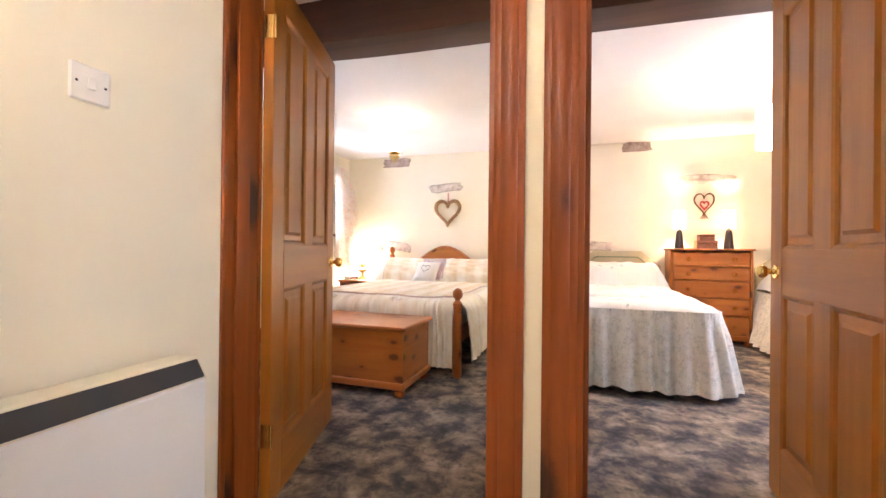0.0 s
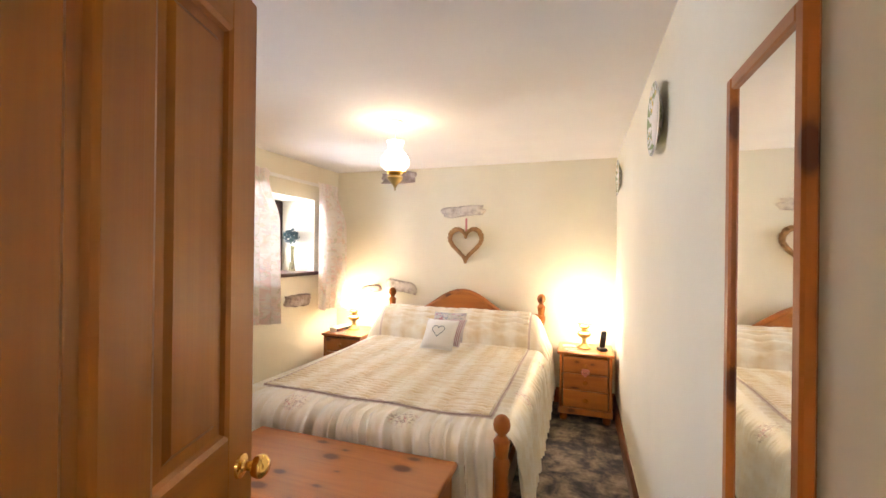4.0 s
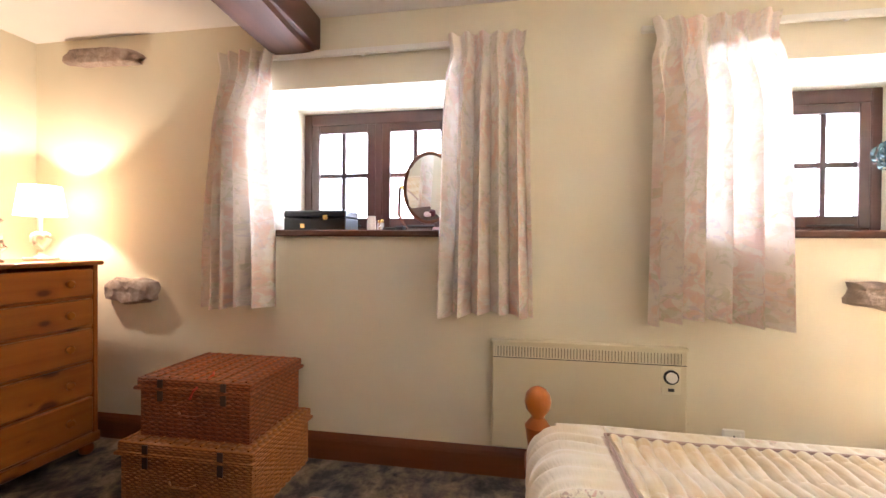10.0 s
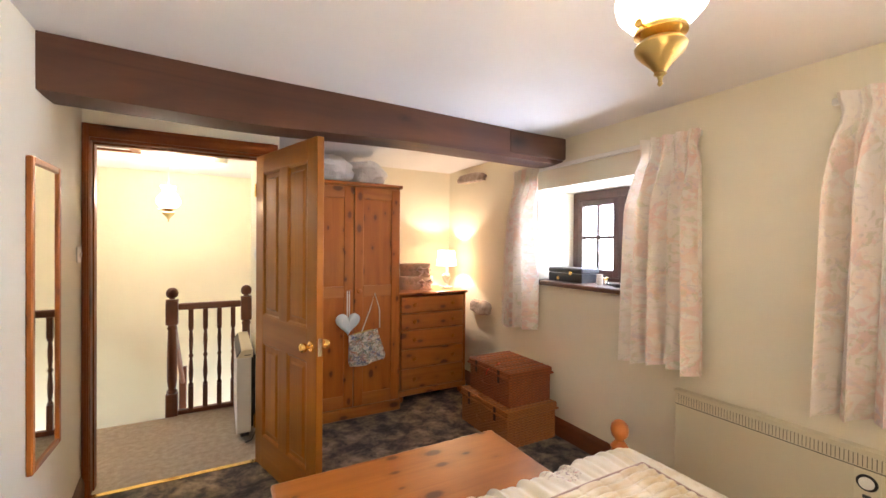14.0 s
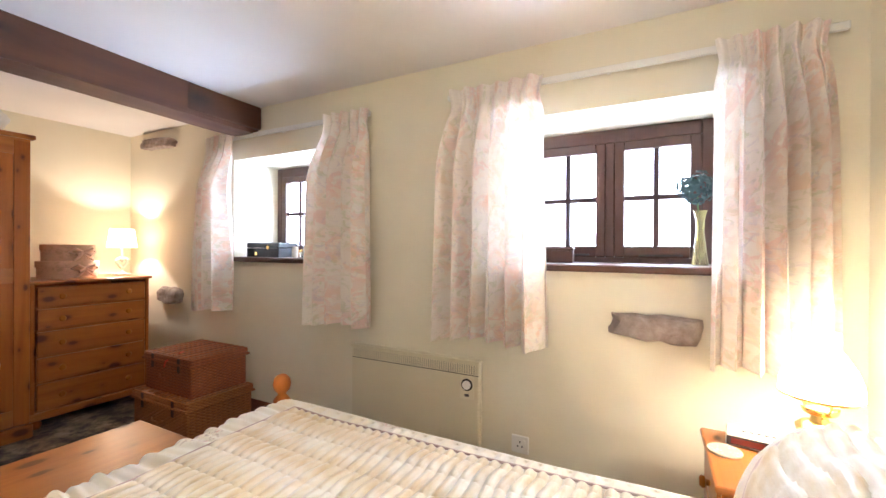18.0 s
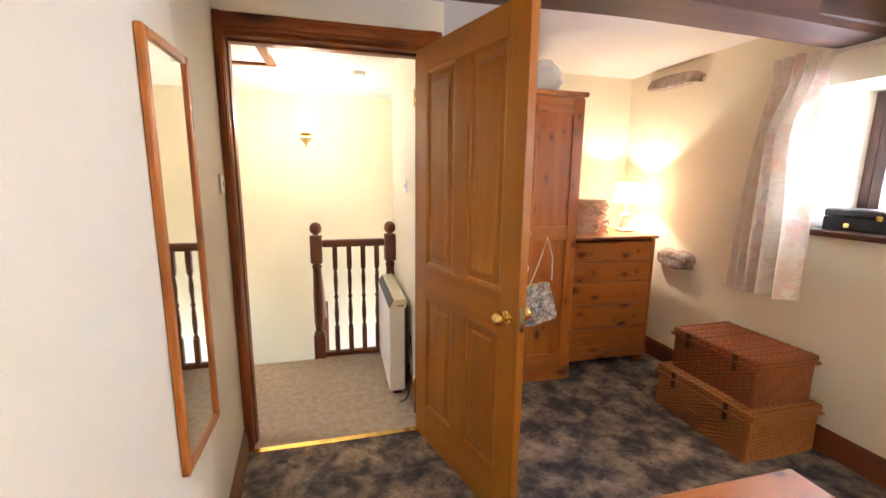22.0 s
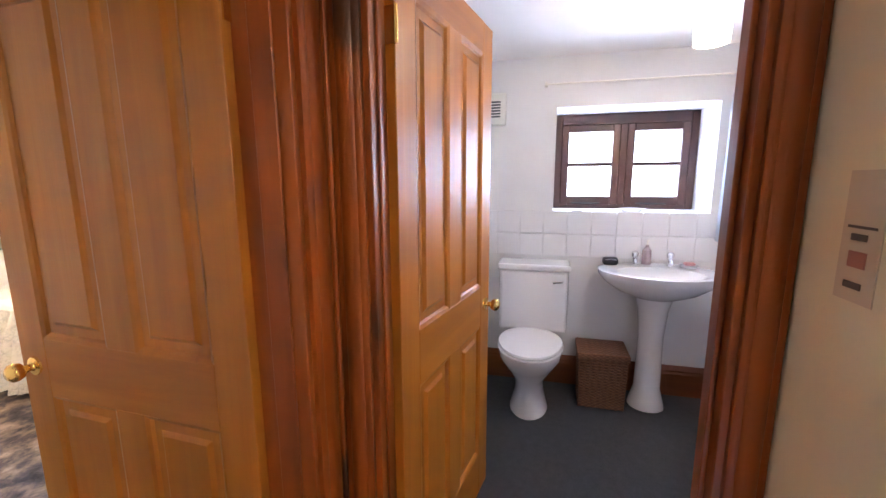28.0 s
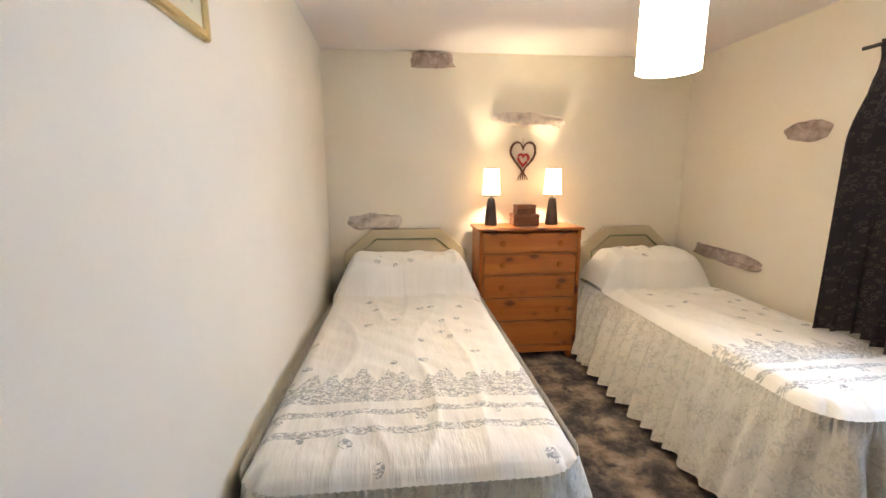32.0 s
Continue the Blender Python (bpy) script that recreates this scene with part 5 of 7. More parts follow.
def wardrobe():
    w, d, h = 0.80, 0.56, 1.905
    ob = thing("wardrobe", (-1.235, 1.19, 0), "tall orange knotty pine wardrobe with two doors", "wardrobe", "", 180)
    part("side", box(-w / 2, -w / 2 + 0.022, -d, 0, 0.0, h - 0.03, 0.003), PINE, ob)
    part("side", box(w / 2 - 0.022, w / 2, -d, 0, 0.0, h - 0.03, 0.003), PINE, ob)
    part("back", box(-w / 2 + 0.022, w / 2 - 0.022, -0.012, -0.002, 0.05, h - 0.03), PINE, ob)
    part("cornice", box(-w / 2 - 0.022, w / 2 + 0.022, -d - 0.022, 0.0, h - 0.03, h, 0.010, seg=2), PINE_X, ob)
    part("plinth", box(-w / 2 - 0.014, w / 2 + 0.014, -d - 0.014, -0.002, 0.0, 0.09, 0.008), PINE_X, ob)
    part("top_rail", box(-w / 2 + 0.022, w / 2 - 0.022, -d + 0.001, -d + 0.02, h - 0.075, h - 0.03), PINE_X, ob)
    for s in (-1, 1):
        x0, x1 = (-w / 2 + 0.006, -0.004) if s < 0 else (0.004, w / 2 - 0.006)
        z0, z1 = 0.10, h - 0.045
        st = 0.075
        bm = boxes([(x0, x0 + st, -d - 0.02, -d - 0.001, z0, z1), (x1 - st, x1, -d - 0.02, -d - 0.001, z0, z1)], 0.003)
        door = part("door", bm, PINE, ob)
        for a, b in ((z0, z0 + 0.10), (0.98, 1.07), (z1 - 0.09, z1)):
            part("door_rail", box(x0 + st, x1 - st, -d - 0.0195, -d - 0.002, a, b, 0.002), PINE_X, door)
        for a, b in ((z0 + 0.10, 0.98), (1.07, z1 - 0.09)):
            part("door_panel", box(x0 + st - 0.002, x1 - st + 0.002, -d - 0.012, -d - 0.004, a - 0.002, b + 0.002, 0.002), PINE, door)
        part("knob", moved(moved(pine_knob(0.020), 0, 0, 0, 90), -s * -0.04, -d - 0.02, 1.03), PINE, door, "", True)
    return ob


wardrobe()


def blanket_chest():
    x0, x1, y0, y1, h = -1.535, -0.474, 3.24, 3.753, 0.45
    cx, cy = (x0 + x1) / 2, (y0 + y1) / 2
    w, d = (x1 - x0) / 2, (y1 - y0) / 2
    ob = thing("blanket_chest", (cx, cy, 0), "orange knotty pine blanket chest at the foot of the bed", "chest")
    part("lid", box(-w, w, -d, d, h - 0.028, h, 0.010, seg=2), PINE_X, ob, "glossy knotty pine lid")
    i = 0.022
    part("front", box(-w + i, w - i, -d + i, -d + i + 0.02, 0.065, h - 0.029, 0.002), PINE_X, ob)
    part("back", box(-w + i, w - i, d - i - 0.02, d - i, 0.065, h - 0.029, 0.002), PINE_X, ob)
    for s in (-1, 1):
        a, b = sorted((s * (w - i), s * (w - i - 0.02)))
        part("side", box(a, b, -d + i + 0.02, d - i - 0.02, 0.065, h - 0.029, 0.002), PINE_Y, ob)
        for y in (-d + 0.05, d - 0.05):
            part("foot", moved(lathe([(0.020, 0), (0.030, 0.010), (0.034, 0.03), (0.026, 0.05), (0.032, 0.06)], 14, close=True), s * (w - 0.05), y, 0), PINE, ob, "", True)
    part("plinth", box(-w + 0.006, w - 0.006, -d + 0.006, d - 0.006, 0.05, 0.095, 0.008), PINE_X, ob)
    return ob


blanket_chest()


# ---- twin beds ----
def single_bed(x0, x1, yf, yh, label, seed, wall=0):
    cx = (x0 + x1) / 2
    hw1 = (x1 - x0) / 2
    L = yh - yf
    ob = thing("single_bed", (cx, yf, 0), label, "bed", "twin beds")
    part("divan", box(-hw1 + 0.03, hw1 - 0.03, 0.03, L - 0.06, 0.07, 0.33, 0.02), LINEN, ob, "pale fabric divan base")
    part("mattress", box(-hw1 + 0.03, hw1 - 0.03, 0.03, L - 0.06, 0.33, 0.53, 0.05, seg=3), LINEN, ob)
    for sx in (-1, 1):
        for y in (0.12, L - 0.16):
            part("castor", moved(lathe([(0.018, -0.012), (0.022, -0.008), (0.022, 0.008), (0.018, 0.012)], 12, "X", True), sx * (hw1 - 0.09), y, 0.022), BLACK, ob)
            part("castor_stem", box(sx * (hw1 - 0.09) - 0.008, sx * (hw1 - 0.09) + 0.008, y - 0.008, y + 0.008, 0.03, 0.072), CHROME, ob)
    hwid = hw1 - 0.01
    out = [(-hwid, 0.3), (-hwid, 0.79), (-hwid + 0.05, 0.825), (-hwid + 0.20, 0.955), (hwid - 0.20, 0.955), (hwid - 0.05, 0.825), (hwid, 0.79), (hwid, 0.3)]
    head = slab(out, -0.03, 0.03, 0.012)
    bmesh.ops.rotate(head, verts=head.verts, matrix=Matrix.Rotation(radians(90), 3, "X"))
    hb = part("headboard", moved(head, 0, L - 0.035, 0), SAGE, ob, "sage fabric headboard with cut corners", True)
    pipe = [(-hwid + 0.09, 0.45), (-hwid + 0.09, 0.76), (-hwid + 0.235, 0.885), (hwid - 0.235, 0.885), (hwid - 0.09, 0.76), (hwid - 0.09, 0.45)]
    part("piping", tube([(x, L - 0.067, z) for x, z in pipe], 0.007, 8), SAGETRIM, hb, "green piping", True)
    sp = thing("bedspread", (cx, yf, 0), "ivory sprigged bedspread with a gathered valance", "bedspread", "sprigged bedspreads")
    half, LL = hw1 + 0.01, L - 0.08

    def top(u, v):
        s, t = (u - 0.5) * 2 * half, v * LL
        z = 0.592
        pil = smoothstep(LL - 0.43, LL - 0.385, t) ** 0.6 * (0.72 + 0.28 * math.sin(math.pi * min(1, max(0, (t - LL + 0.42) / 0.42)))) * (1 - 0.25 * smoothstep(LL - 0.10, LL, t))
        edge = smoothstep(half - 0.10, half, abs(s))
        z += 0.225 * pil * (1 - 0.75 * smoothstep(half - 0.14, half, abs(s)))
        z -= 0.035 * edge * edge + 0.035 * smoothstep(0.10, 0.0, t) ** 2
        z += 0.010 * noise.noise((s * 4 + seed, t * 3, 1)) + 0.003 * noise.noise((s * 14, t * 14, seed))
        # the tuck in front of the pillow, and creases that run down the bed
        z -= 0.022 * math.exp(-((t - LL + 0.45) / 0.030) ** 2) * (1 - edge)
        z += 0.011 * (1 - abs(noise.noise((s * 4.5 + seed * 3, t * 1.3, 4)))) ** 9 * (1 - edge)
        z += 0.012 * pil * (1 - abs(noise.noise((s * 5 + t * 3 + seed, t * 7, 9)))) ** 6 * (1 - edge)
        q = 0.055
        z += 0.003 * (abs(math.sin((s + t) * math.pi / (q * 3))) * abs(math.sin((s - t) * math.pi / (q * 3)))) ** 0.5
        cr = 0.14
        dx, dy = abs(s) - (half - cr), cr - t
        if dx > 0 and dy > 0:
            r = max(dx, dy) / max(1e-6, math.hypot(dx, dy))
            s, t = math.copysign(half - cr + dx * r, s), cr - dy * r
        return s * (1 + 0.002 / half), t - 0.004 * (1 - t / LL), z - 0.03 * smoothstep(half - 0.03, half, abs(s)) - 0.03 * smoothstep(0.03, 0.0, t), s, t

    part("cover", sheet(110, 220, top), BEDTOP, sp, "", True)
    # the gathered skirt follows the edge of the top round three sides
    cr = 0.14
    path = [(-half, LL - 0.02 - k * (LL - cr) / 40) for k in range(41)]
    path += [(-half + cr - cr * math.cos(a), cr - cr * math.sin(a)) for a in [math.pi / 2 * k / 8 for k in range(1, 9)]]
    path += [(-half + cr + k * (2 * half - 2 * cr) / 30, 0.0) for k in range(1, 31)]
    path += [(half - cr + cr * math.sin(a), cr - cr * math.cos(a)) for a in [math.pi / 2 * k / 8 for k in range(1, 9)]]
    path += [(half, cr + k * (LL - cr) / 40) for k in range(1, 41)]
    dist = [0.0]
    for a, b in zip(path, path[1:]):
        dist.append(dist[-1] + math.hypot(b[0] - a[0], b[1] - a[1]))
    total = dist[-1]

    def skirt(u, v):
        d = u * total
        k = max(0, min(len(path) - 2, next((i for i in range(len(dist) - 1) if dist[i + 1] >= d), len(path) - 2)))
        f = (d - dist[k]) / max(1e-6, dist[k + 1] - dist[k])
        px, py = path[k][0] * (1 - f) + path[k + 1][0] * f, path[k][1] * (1 - f) + path[k + 1][1] * f
        tx, ty = path[k + 1][0] - path[k][0], path[k + 1][1] - path[k][1]
        n = math.hypot(tx, ty)
        nx, ny = -ty / n, tx / n
        nx, ny = -nx, -ny
        g = smoothstep(0.0, 0.35, v)
        ph = d * 2 * math.pi / 0.110 + 1.3 * math.sin(d * 6.3 + seed) + 0.9 * math.sin(d * 15.1)
        amp = 0.003 * math.sin(d * 2 * math.pi / 0.022) * (1 - g) + g * (0.030 + 0.014 * math.sin(d * 3.7 + seed)) * math.sin(ph)
        out = 0.006 + (0.03 if nx * wall > 0.7 else 0.11) * v + amp * (0.4 if nx * wall > 0.7 else 1) - 0.004 * smoothstep(0.0, 0.06, v)
        z = 0.556 - v * 0.506 + 0.008 * math.sin(ph * 0.5) * v
        return px + nx * out, py + ny * out, z, d * 1.6, v * 0.5

    part("valance", sheet(520, 20, skirt), VALANCE, sp, "gathered sprigged valance", True)
    return ob


def bedtop_material():
    """Sprigs all over, with bands of garland near the foot and over the pillow."""
    m = shader("ivory_garland_cotton", (0.74, 0.70, 0.60), 0.85)
    g = Graph(m, "UV")
    sep = g.t.nodes.new("ShaderNodeSeparateXYZ")
    g.link(g.co, sep.inputs[0])
    t = sep.outputs[1]
    ground = g.ramp(g.noise(g.co, 4, 3), [(0.3, (0.80, 0.77, 0.69)), (0.7, (0.87, 0.85, 0.79))])
    cell = g.t.nodes.new("ShaderNodeTexVoronoi")
    cell.inputs["Scale"].default_value = 8.5
    cell.inputs["Randomness"].default_value = 0.55
    g.link(g.co, cell.inputs["Vector"])
    leafy = g.noise(g.co, 75, 3, 0.6, 1.2)
    sprig = g.calc("MULTIPLY", g.calc("LESS_THAN", cell.outputs["Distance"], 0.19), g.ramp(leafy, [(0.46, (0, 0, 0)), (0.54, (1, 1, 1))]))
    c = g.mix(g.calc("MULTIPLY", sprig, 0.9), ground, (0.27, 0.29, 0.30))

    def band(lo, hi):
        return g.calc("MULTIPLY", g.calc("GREATER_THAN", t, lo), g.calc("LESS_THAN", t, hi))

    bands = g.calc("MAXIMUM", g.calc("MAXIMUM", band(0.17, 0.205), band(0.27, 0.30)), g.calc("MULTIPLY", g.calc("GREATER_THAN", t, 0.345), g.calc("LESS_THAN", t, g.calc("ADD", 0.28, g.calc("MULTIPLY", g.noise(g.mapped((1, 0.02, 1)), 13, 2), 0.46)))))
    dense = g.ramp(g.noise(g.mapped((1, 1.3, 1)), 62, 4, 0.65, 1.5), [(0.44, (0, 0, 0)), (0.56, (1, 1, 1))])
    c = g.mix(g.calc("MULTIPLY", g.calc("MULTIPLY", bands, dense), 0.75), c, (0.22, 0.24, 0.24))
    g.colour(c)
    q = g.calc("ADD", g.wave(g.mapped((1, 1, 1), (0, 0, 45)), 3.4), g.wave(g.mapped((1, 1, 1), (0, 0, -45)), 3.4))
    g.bump(g.calc("ADD", g.calc("MULTIPLY", q, 0.15), g.noise(g.mapped((5, 1.2, 1)), 6, 3)), 0.30, 0.02)
    return m


BEDTOP = bedtop_material()
single_bed(0.498, 1.43, 3.91, 6.04, "single divan bed beside the partition wall", 1.0, -1)
single_bed(2.30, 3.08, 4.04, 6.04, "single divan bed beneath the window", 5.0, 1)


# ---- pictures, plates, mirror and switches on the walls ----
def on_wall(name, c, normal, label, category, group=""):
    """An empty on a wall, its own -y pointing out of the wall."""
    rz = {"-y": 0, "x": 90, "-x": -90, "y": 180}[normal]
    return thing(name, c, label, category, group, rz)


def light_switch(c, normal, label, gang=1):
    ob = on_wall("light_switch", c, normal, label, "light switch", "light switches")
    w = 0.043 if gang == 1 else 0.072
    part("plate", box(-w, w, -0.009, 0, -0.043, 0.043, 0.004), WHITEPL, ob)
    for k in range(gang):
        x = (k - (gang - 1) / 2) * 0.05
        part("rocker", moved(box(-0.008, 0.008, -0.006, 0.002, -0.013, 0.013, 0.002), x, -0.010, 0, 6), WHITEPL, ob)
    for x in (-0.03, 0.03):
        if gang == 1:
            part("screw", moved(lathe([(0.003, 0), (0.003, 0.001)], 8, "Y", True), x, -0.0105, 0), DARKGREY, ob)
    return ob


light_switch((LX, 1.545, 1.318), "x", "white plastic light switch on the landing wall")
bed_switch = light_switch((0.3574, 2.185, 1.335), "-x", "white plastic light switch beside the bedroom door")
bed_switch.matrix_basis = pose(0.3574, 2.185, 1.335, 0, 0, -85.1)


def wall_socket(c, normal):
    ob = on_wall("wall_socket", c, normal, "white plastic wall socket above the skirting", "socket", "wall sockets")
    part("plate", box(-0.043, 0.043, -0.012, 0, -0.043, 0.043, 0.004), WHITEPL, ob)
    for x, z in ((0, 0.014), (-0.011, -0.008), (0.011, -0.008)):
        part("pin_hole", box(x - 0.003, x + 0.003, -0.0128, -0.0115, z - 0.004, z + 0.004), DARKGREY, ob)
    part("switch", box(0.018, 0.028, -0.016, -0.011, 0.01, 0.028, 0.002), WHITEPL, ob)


wall_socket((X0, 4.66, 0.25), "x")
wall_socket((1.44, B1Y, 0.64), "-y")


def long_mirror():
    ob = on_wall("wall_mirror", (X1, 2.845, 1.135), "-x", "tall narrow mirror in a thin pine frame", "mirror")
    w, h, f = 0.15, 0.575, 0.026
    part("glass", box(-w + f, w - f, -0.012, -0.004, -h + f, h - f), MIRROR, ob, "silvered mirror glass")
    part("frame_side", box(-w, -w + f, -0.020, 0, -h, h, 0.004), PINE, ob)
    part("frame_side", box(w - f, w, -0.020, 0, -h, h, 0.004), PINE, ob)
    part("frame_top", box(-w + f, w - f, -0.0195, 0, h - f, h, 0.003), PINE_X, ob)
    part("frame_bottom", box(-w + f, w - f, -0.0195, 0, -h, -h + f, 0.003), PINE_X, ob)


long_mirror()


def plate_paint():
    m = shader("flower_rimmed_china", (0.8, 0.79, 0.74), 0.15)
    g = Graph(m)
    sep = g.t.nodes.new("ShaderNodeSeparateXYZ")
    g.link(g.co, sep.inputs[0])
    r = g.calc("SQRT", g.calc("ADD", g.calc("POWER", sep.outputs[0], 2.0), g.calc("POWER", sep.outputs[2], 2.0)))
    rim = g.calc("MULTIPLY", g.calc("GREATER_THAN", r, 0.098), g.calc("LESS_THAN", r, 0.136))
    a = g.calc("MULTIPLY", rim, g.ramp(g.noise(g.co, 38, 3, 0.6, 1.0), [(0.46, (0, 0, 0)), (0.52, (1, 1, 1))]))
    b = g.calc("MULTIPLY", rim, g.ramp(g.noise(g.mapped((1, 1, 1), (40, 20, 0)), 30, 2), [(0.56, (0, 0, 0)), (0.60, (1, 1, 1))]))
    g.colour(g.mix(g.calc("MULTIPLY", b, 0.9), g.mix(g.calc("MULTIPLY", a, 0.85), (0.80, 0.79, 0.74), (0.22, 0.30, 0.10)), (0.75, 0.52, 0.12)))
    return m


PLATE = plate_paint()
for y, z in ((3.81, 1.885), (5.50, 1.945)):
    ob = on_wall("wall_plate", (X1, y, z), "-x", "white china plate with a yellow and green floral rim", "plate", "wall plates")
    p = lathe([(0.001, 0.016), (0.085, 0.016), (0.098, 0.022), (0.138, 0.034), (0.140, 0.031), (0.10, 0.016), (0.06, 0.004), (0.001, 0.004)], 40)
    bmesh.ops.rotate(p, verts=p.verts, matrix=Matrix.Rotation(radians(90), 3, "X"))
    part("plate", p, PLATE, ob, "", True)

pic = on_wall("framed_picture", (0.466, 3.89, 1.88), "x", "framed pale landscape print in a gold frame", "picture")
PICMAT = shader("pale_landscape_print", (0.6, 0.62, 0.5), 0.6)
g = Graph(PICMAT)
sepz = g.t.nodes.new("ShaderNodeSeparateXYZ")
g.link(g.co, sepz.inputs[0])
hill = g.calc("ADD", g.calc("MULTIPLY", sepz.outputs[2], 3.2), g.calc("MULTIPLY", g.noise(g.co, 9, 4), 0.5))
g.colour(g.ramp(g.calc("ADD", hill, 0.25), [(0.05, (0.48, 0.49, 0.34)), (0.35, (0.60, 0.60, 0.44)), (0.5, (0.68, 0.65, 0.50)), (0.62, (0.66, 0.70, 0.66)), (0.9, (0.72, 0.72, 0.62))]))
GOLD = shader("gold_leaf_frame", (0.62, 0.46, 0.18), 0.35, 0.6)
pw, phh = 0.22, 0.215
pic.matrix_basis = pose(0.4665, 3.89, 1.88, 0, 0, 92)
part("mount", box(-pw + 0.02, pw - 0.02, -0.012, -0.002, -phh + 0.02, phh - 0.02), shader("cream_mount_card", (0.68, 0.63, 0.42), 0.8), pic)
part("print", box(-pw + 0.07, pw - 0.07, -0.0135, -0.011, -phh + 0.065, phh - 0.065), PICMAT, pic)
part("frame_side", box(-pw, -pw + 0.024, -0.022, 0, -phh, phh, 0.005), GOLD, pic)
part("frame_side", box(pw - 0.024, pw, -0.022, 0, -phh, phh, 0.005), GOLD, pic)
part("frame_top", box(-pw + 0.024, pw - 0.024, -0.0215, 0, phh - 0.024, phh, 0.005), GOLD, pic)
part("frame_bottom", box(-pw + 0.024, pw - 0.024, -0.0215, 0, -phh, -phh + 0.024, 0.005), GOLD, pic)

# stones in the double bedroom
exposed_stone((-1.78, Y1, 2.105), 0.40, 0.13, "-y", 1, 0, sharp=1.0)
exposed_stone((-1.09, Y1, 1.745), 0.46, 0.12, "-y", 2, -3, 0.034, 0.6, WASHED)
exposed_stone((-2.08, Y1, 0.945), 0.25, 0.085, "-y", 3, -6, sharp=0.4)
exposed_stone((-1.735, Y1, 0.985), 0.37, 0.13, "-y", 4, 12, 0.04, 0.6, WASHED)
exposed_stone((X0, 5.235, 0.875), 0.36, 0.125, "x", 5, 2, 0.04, 0.9)
exposed_stone((X0, 1.52, 2.075), 0.52, 0.10, "x", 6, 3, 0.04, 0.6)
exposed_stone((X0, 1.71, 0.81), 0.34, 0.15, "x", 7, 0, 0.05, 0.6)
# stones in the twin bedroom
exposed_stone((1.17, B1Y, 2.155), 0.33, 0.115, "-y", 8, 0, sharp=1.0)
exposed_stone((1.89, B1Y, 1.75), 0.60, 0.11, "-y", 9, 3, 0.04, 0.5, WASHED)
exposed_stone((0.735, B1Y, 1.005), 0.42, 0.13, "-y", 10, 0, 0.02, 0.5, WASHED)
exposed_stone((B1X, 5.079, 1.581), 0.27, 0.12, "-x", 11, 0, 0.02, 0.25)
exposed_stone((B1X, 5.545, 0.79), 0.62, 0.10, "-x", 12, 3, 0.03, 0.9)


# ---- heart wreaths ----
def heart_curve(w, h, n=44):
    pts = []
    for k in range(n):
        a = 2 * math.pi * k / n
        x = 16 * math.sin(a) ** 3
        z = 13 * math.cos(a) - 5 * math.cos(2 * a) - 2 * math.cos(3 * a) - math.cos(4 * a)
        pts.append((x / 32 * w, 0, (z + 2.5) / 29 * h))
    return pts


def heart_wreath(c, w, h, r, colour, label, strands=7, ribbon=None, extra=False):
    ob = on_wall("heart_wreath", c, "-y", label, "heart wreath", "heart wreaths")
    m = wood("wicker_" + str(int(w * 1000)), colour, tuple(v * 0.45 for v in colour), 14, 0.75, along="X")
    base = heart_curve(w, h)
    rnd = random.Random(int(w * 1000))
    for s in range(strands):
        ph, fq = rnd.uniform(0, 6.28), rnd.choice((7, 9, 11))
        pts = []
        for k, (x, y, z) in enumerate(base):
            a = 2 * math.pi * k / len(base) * fq + ph
            pts.append((x * (1 + r / w * 0.9 * math.cos(a)), -r - r * 0.7 * math.sin(a), z * (1 + r / h * 0.9 * math.cos(a))))
        part("strand", tube(pts, r * 0.48, 6, True), m, ob, "", True)
    if ribbon:
        part("ribbon", box(-0.010, 0.010, -0.008, -0.005, h * 0.33, h * 0.33 + 0.16), ribbon, ob, "pink hanging ribbon")
    if extra:
        red = shader("red_lacquer", (0.42, 0.02, 0.015), 0.35)
        part("small_heart", moved(tube(heart_curve(w * 0.42, h * 0.40, 24), 0.010, 6, True), 0, -0.02, -0.02), red, ob, "small red heart", True)
        for k in range(5):
            part("twig", tube([(0, -0.012, -h * 0.42), (-0.03 + 0.015 * k, -0.02, -h * 0.62), (-0.04 + 0.02 * k, -0.018, -h * 0.72)], 0.004, 5), m, ob)
        part("hanging_loop", tube([(0, -0.004, h * 0.30), (0, -0.004, h * 0.62)], 0.002, 5), m, ob)
    return ob


PINKRIB = cloth("pink_ribbon", (0.55, 0.20, 0.18), 0.5)
heart_wreath((-1.05, Y1, 1.415), 0.32, 0.31, 0.028, (0.46, 0.24, 0.08), "brown woven seagrass heart hanging on a ribbon", 9, PINKRIB)
heart_wreath((1.85, B1Y, 1.475), 0.19, 0.23, 0.011, (0.17, 0.075, 0.035), "twig heart with a small red heart inside", 5, None, True)


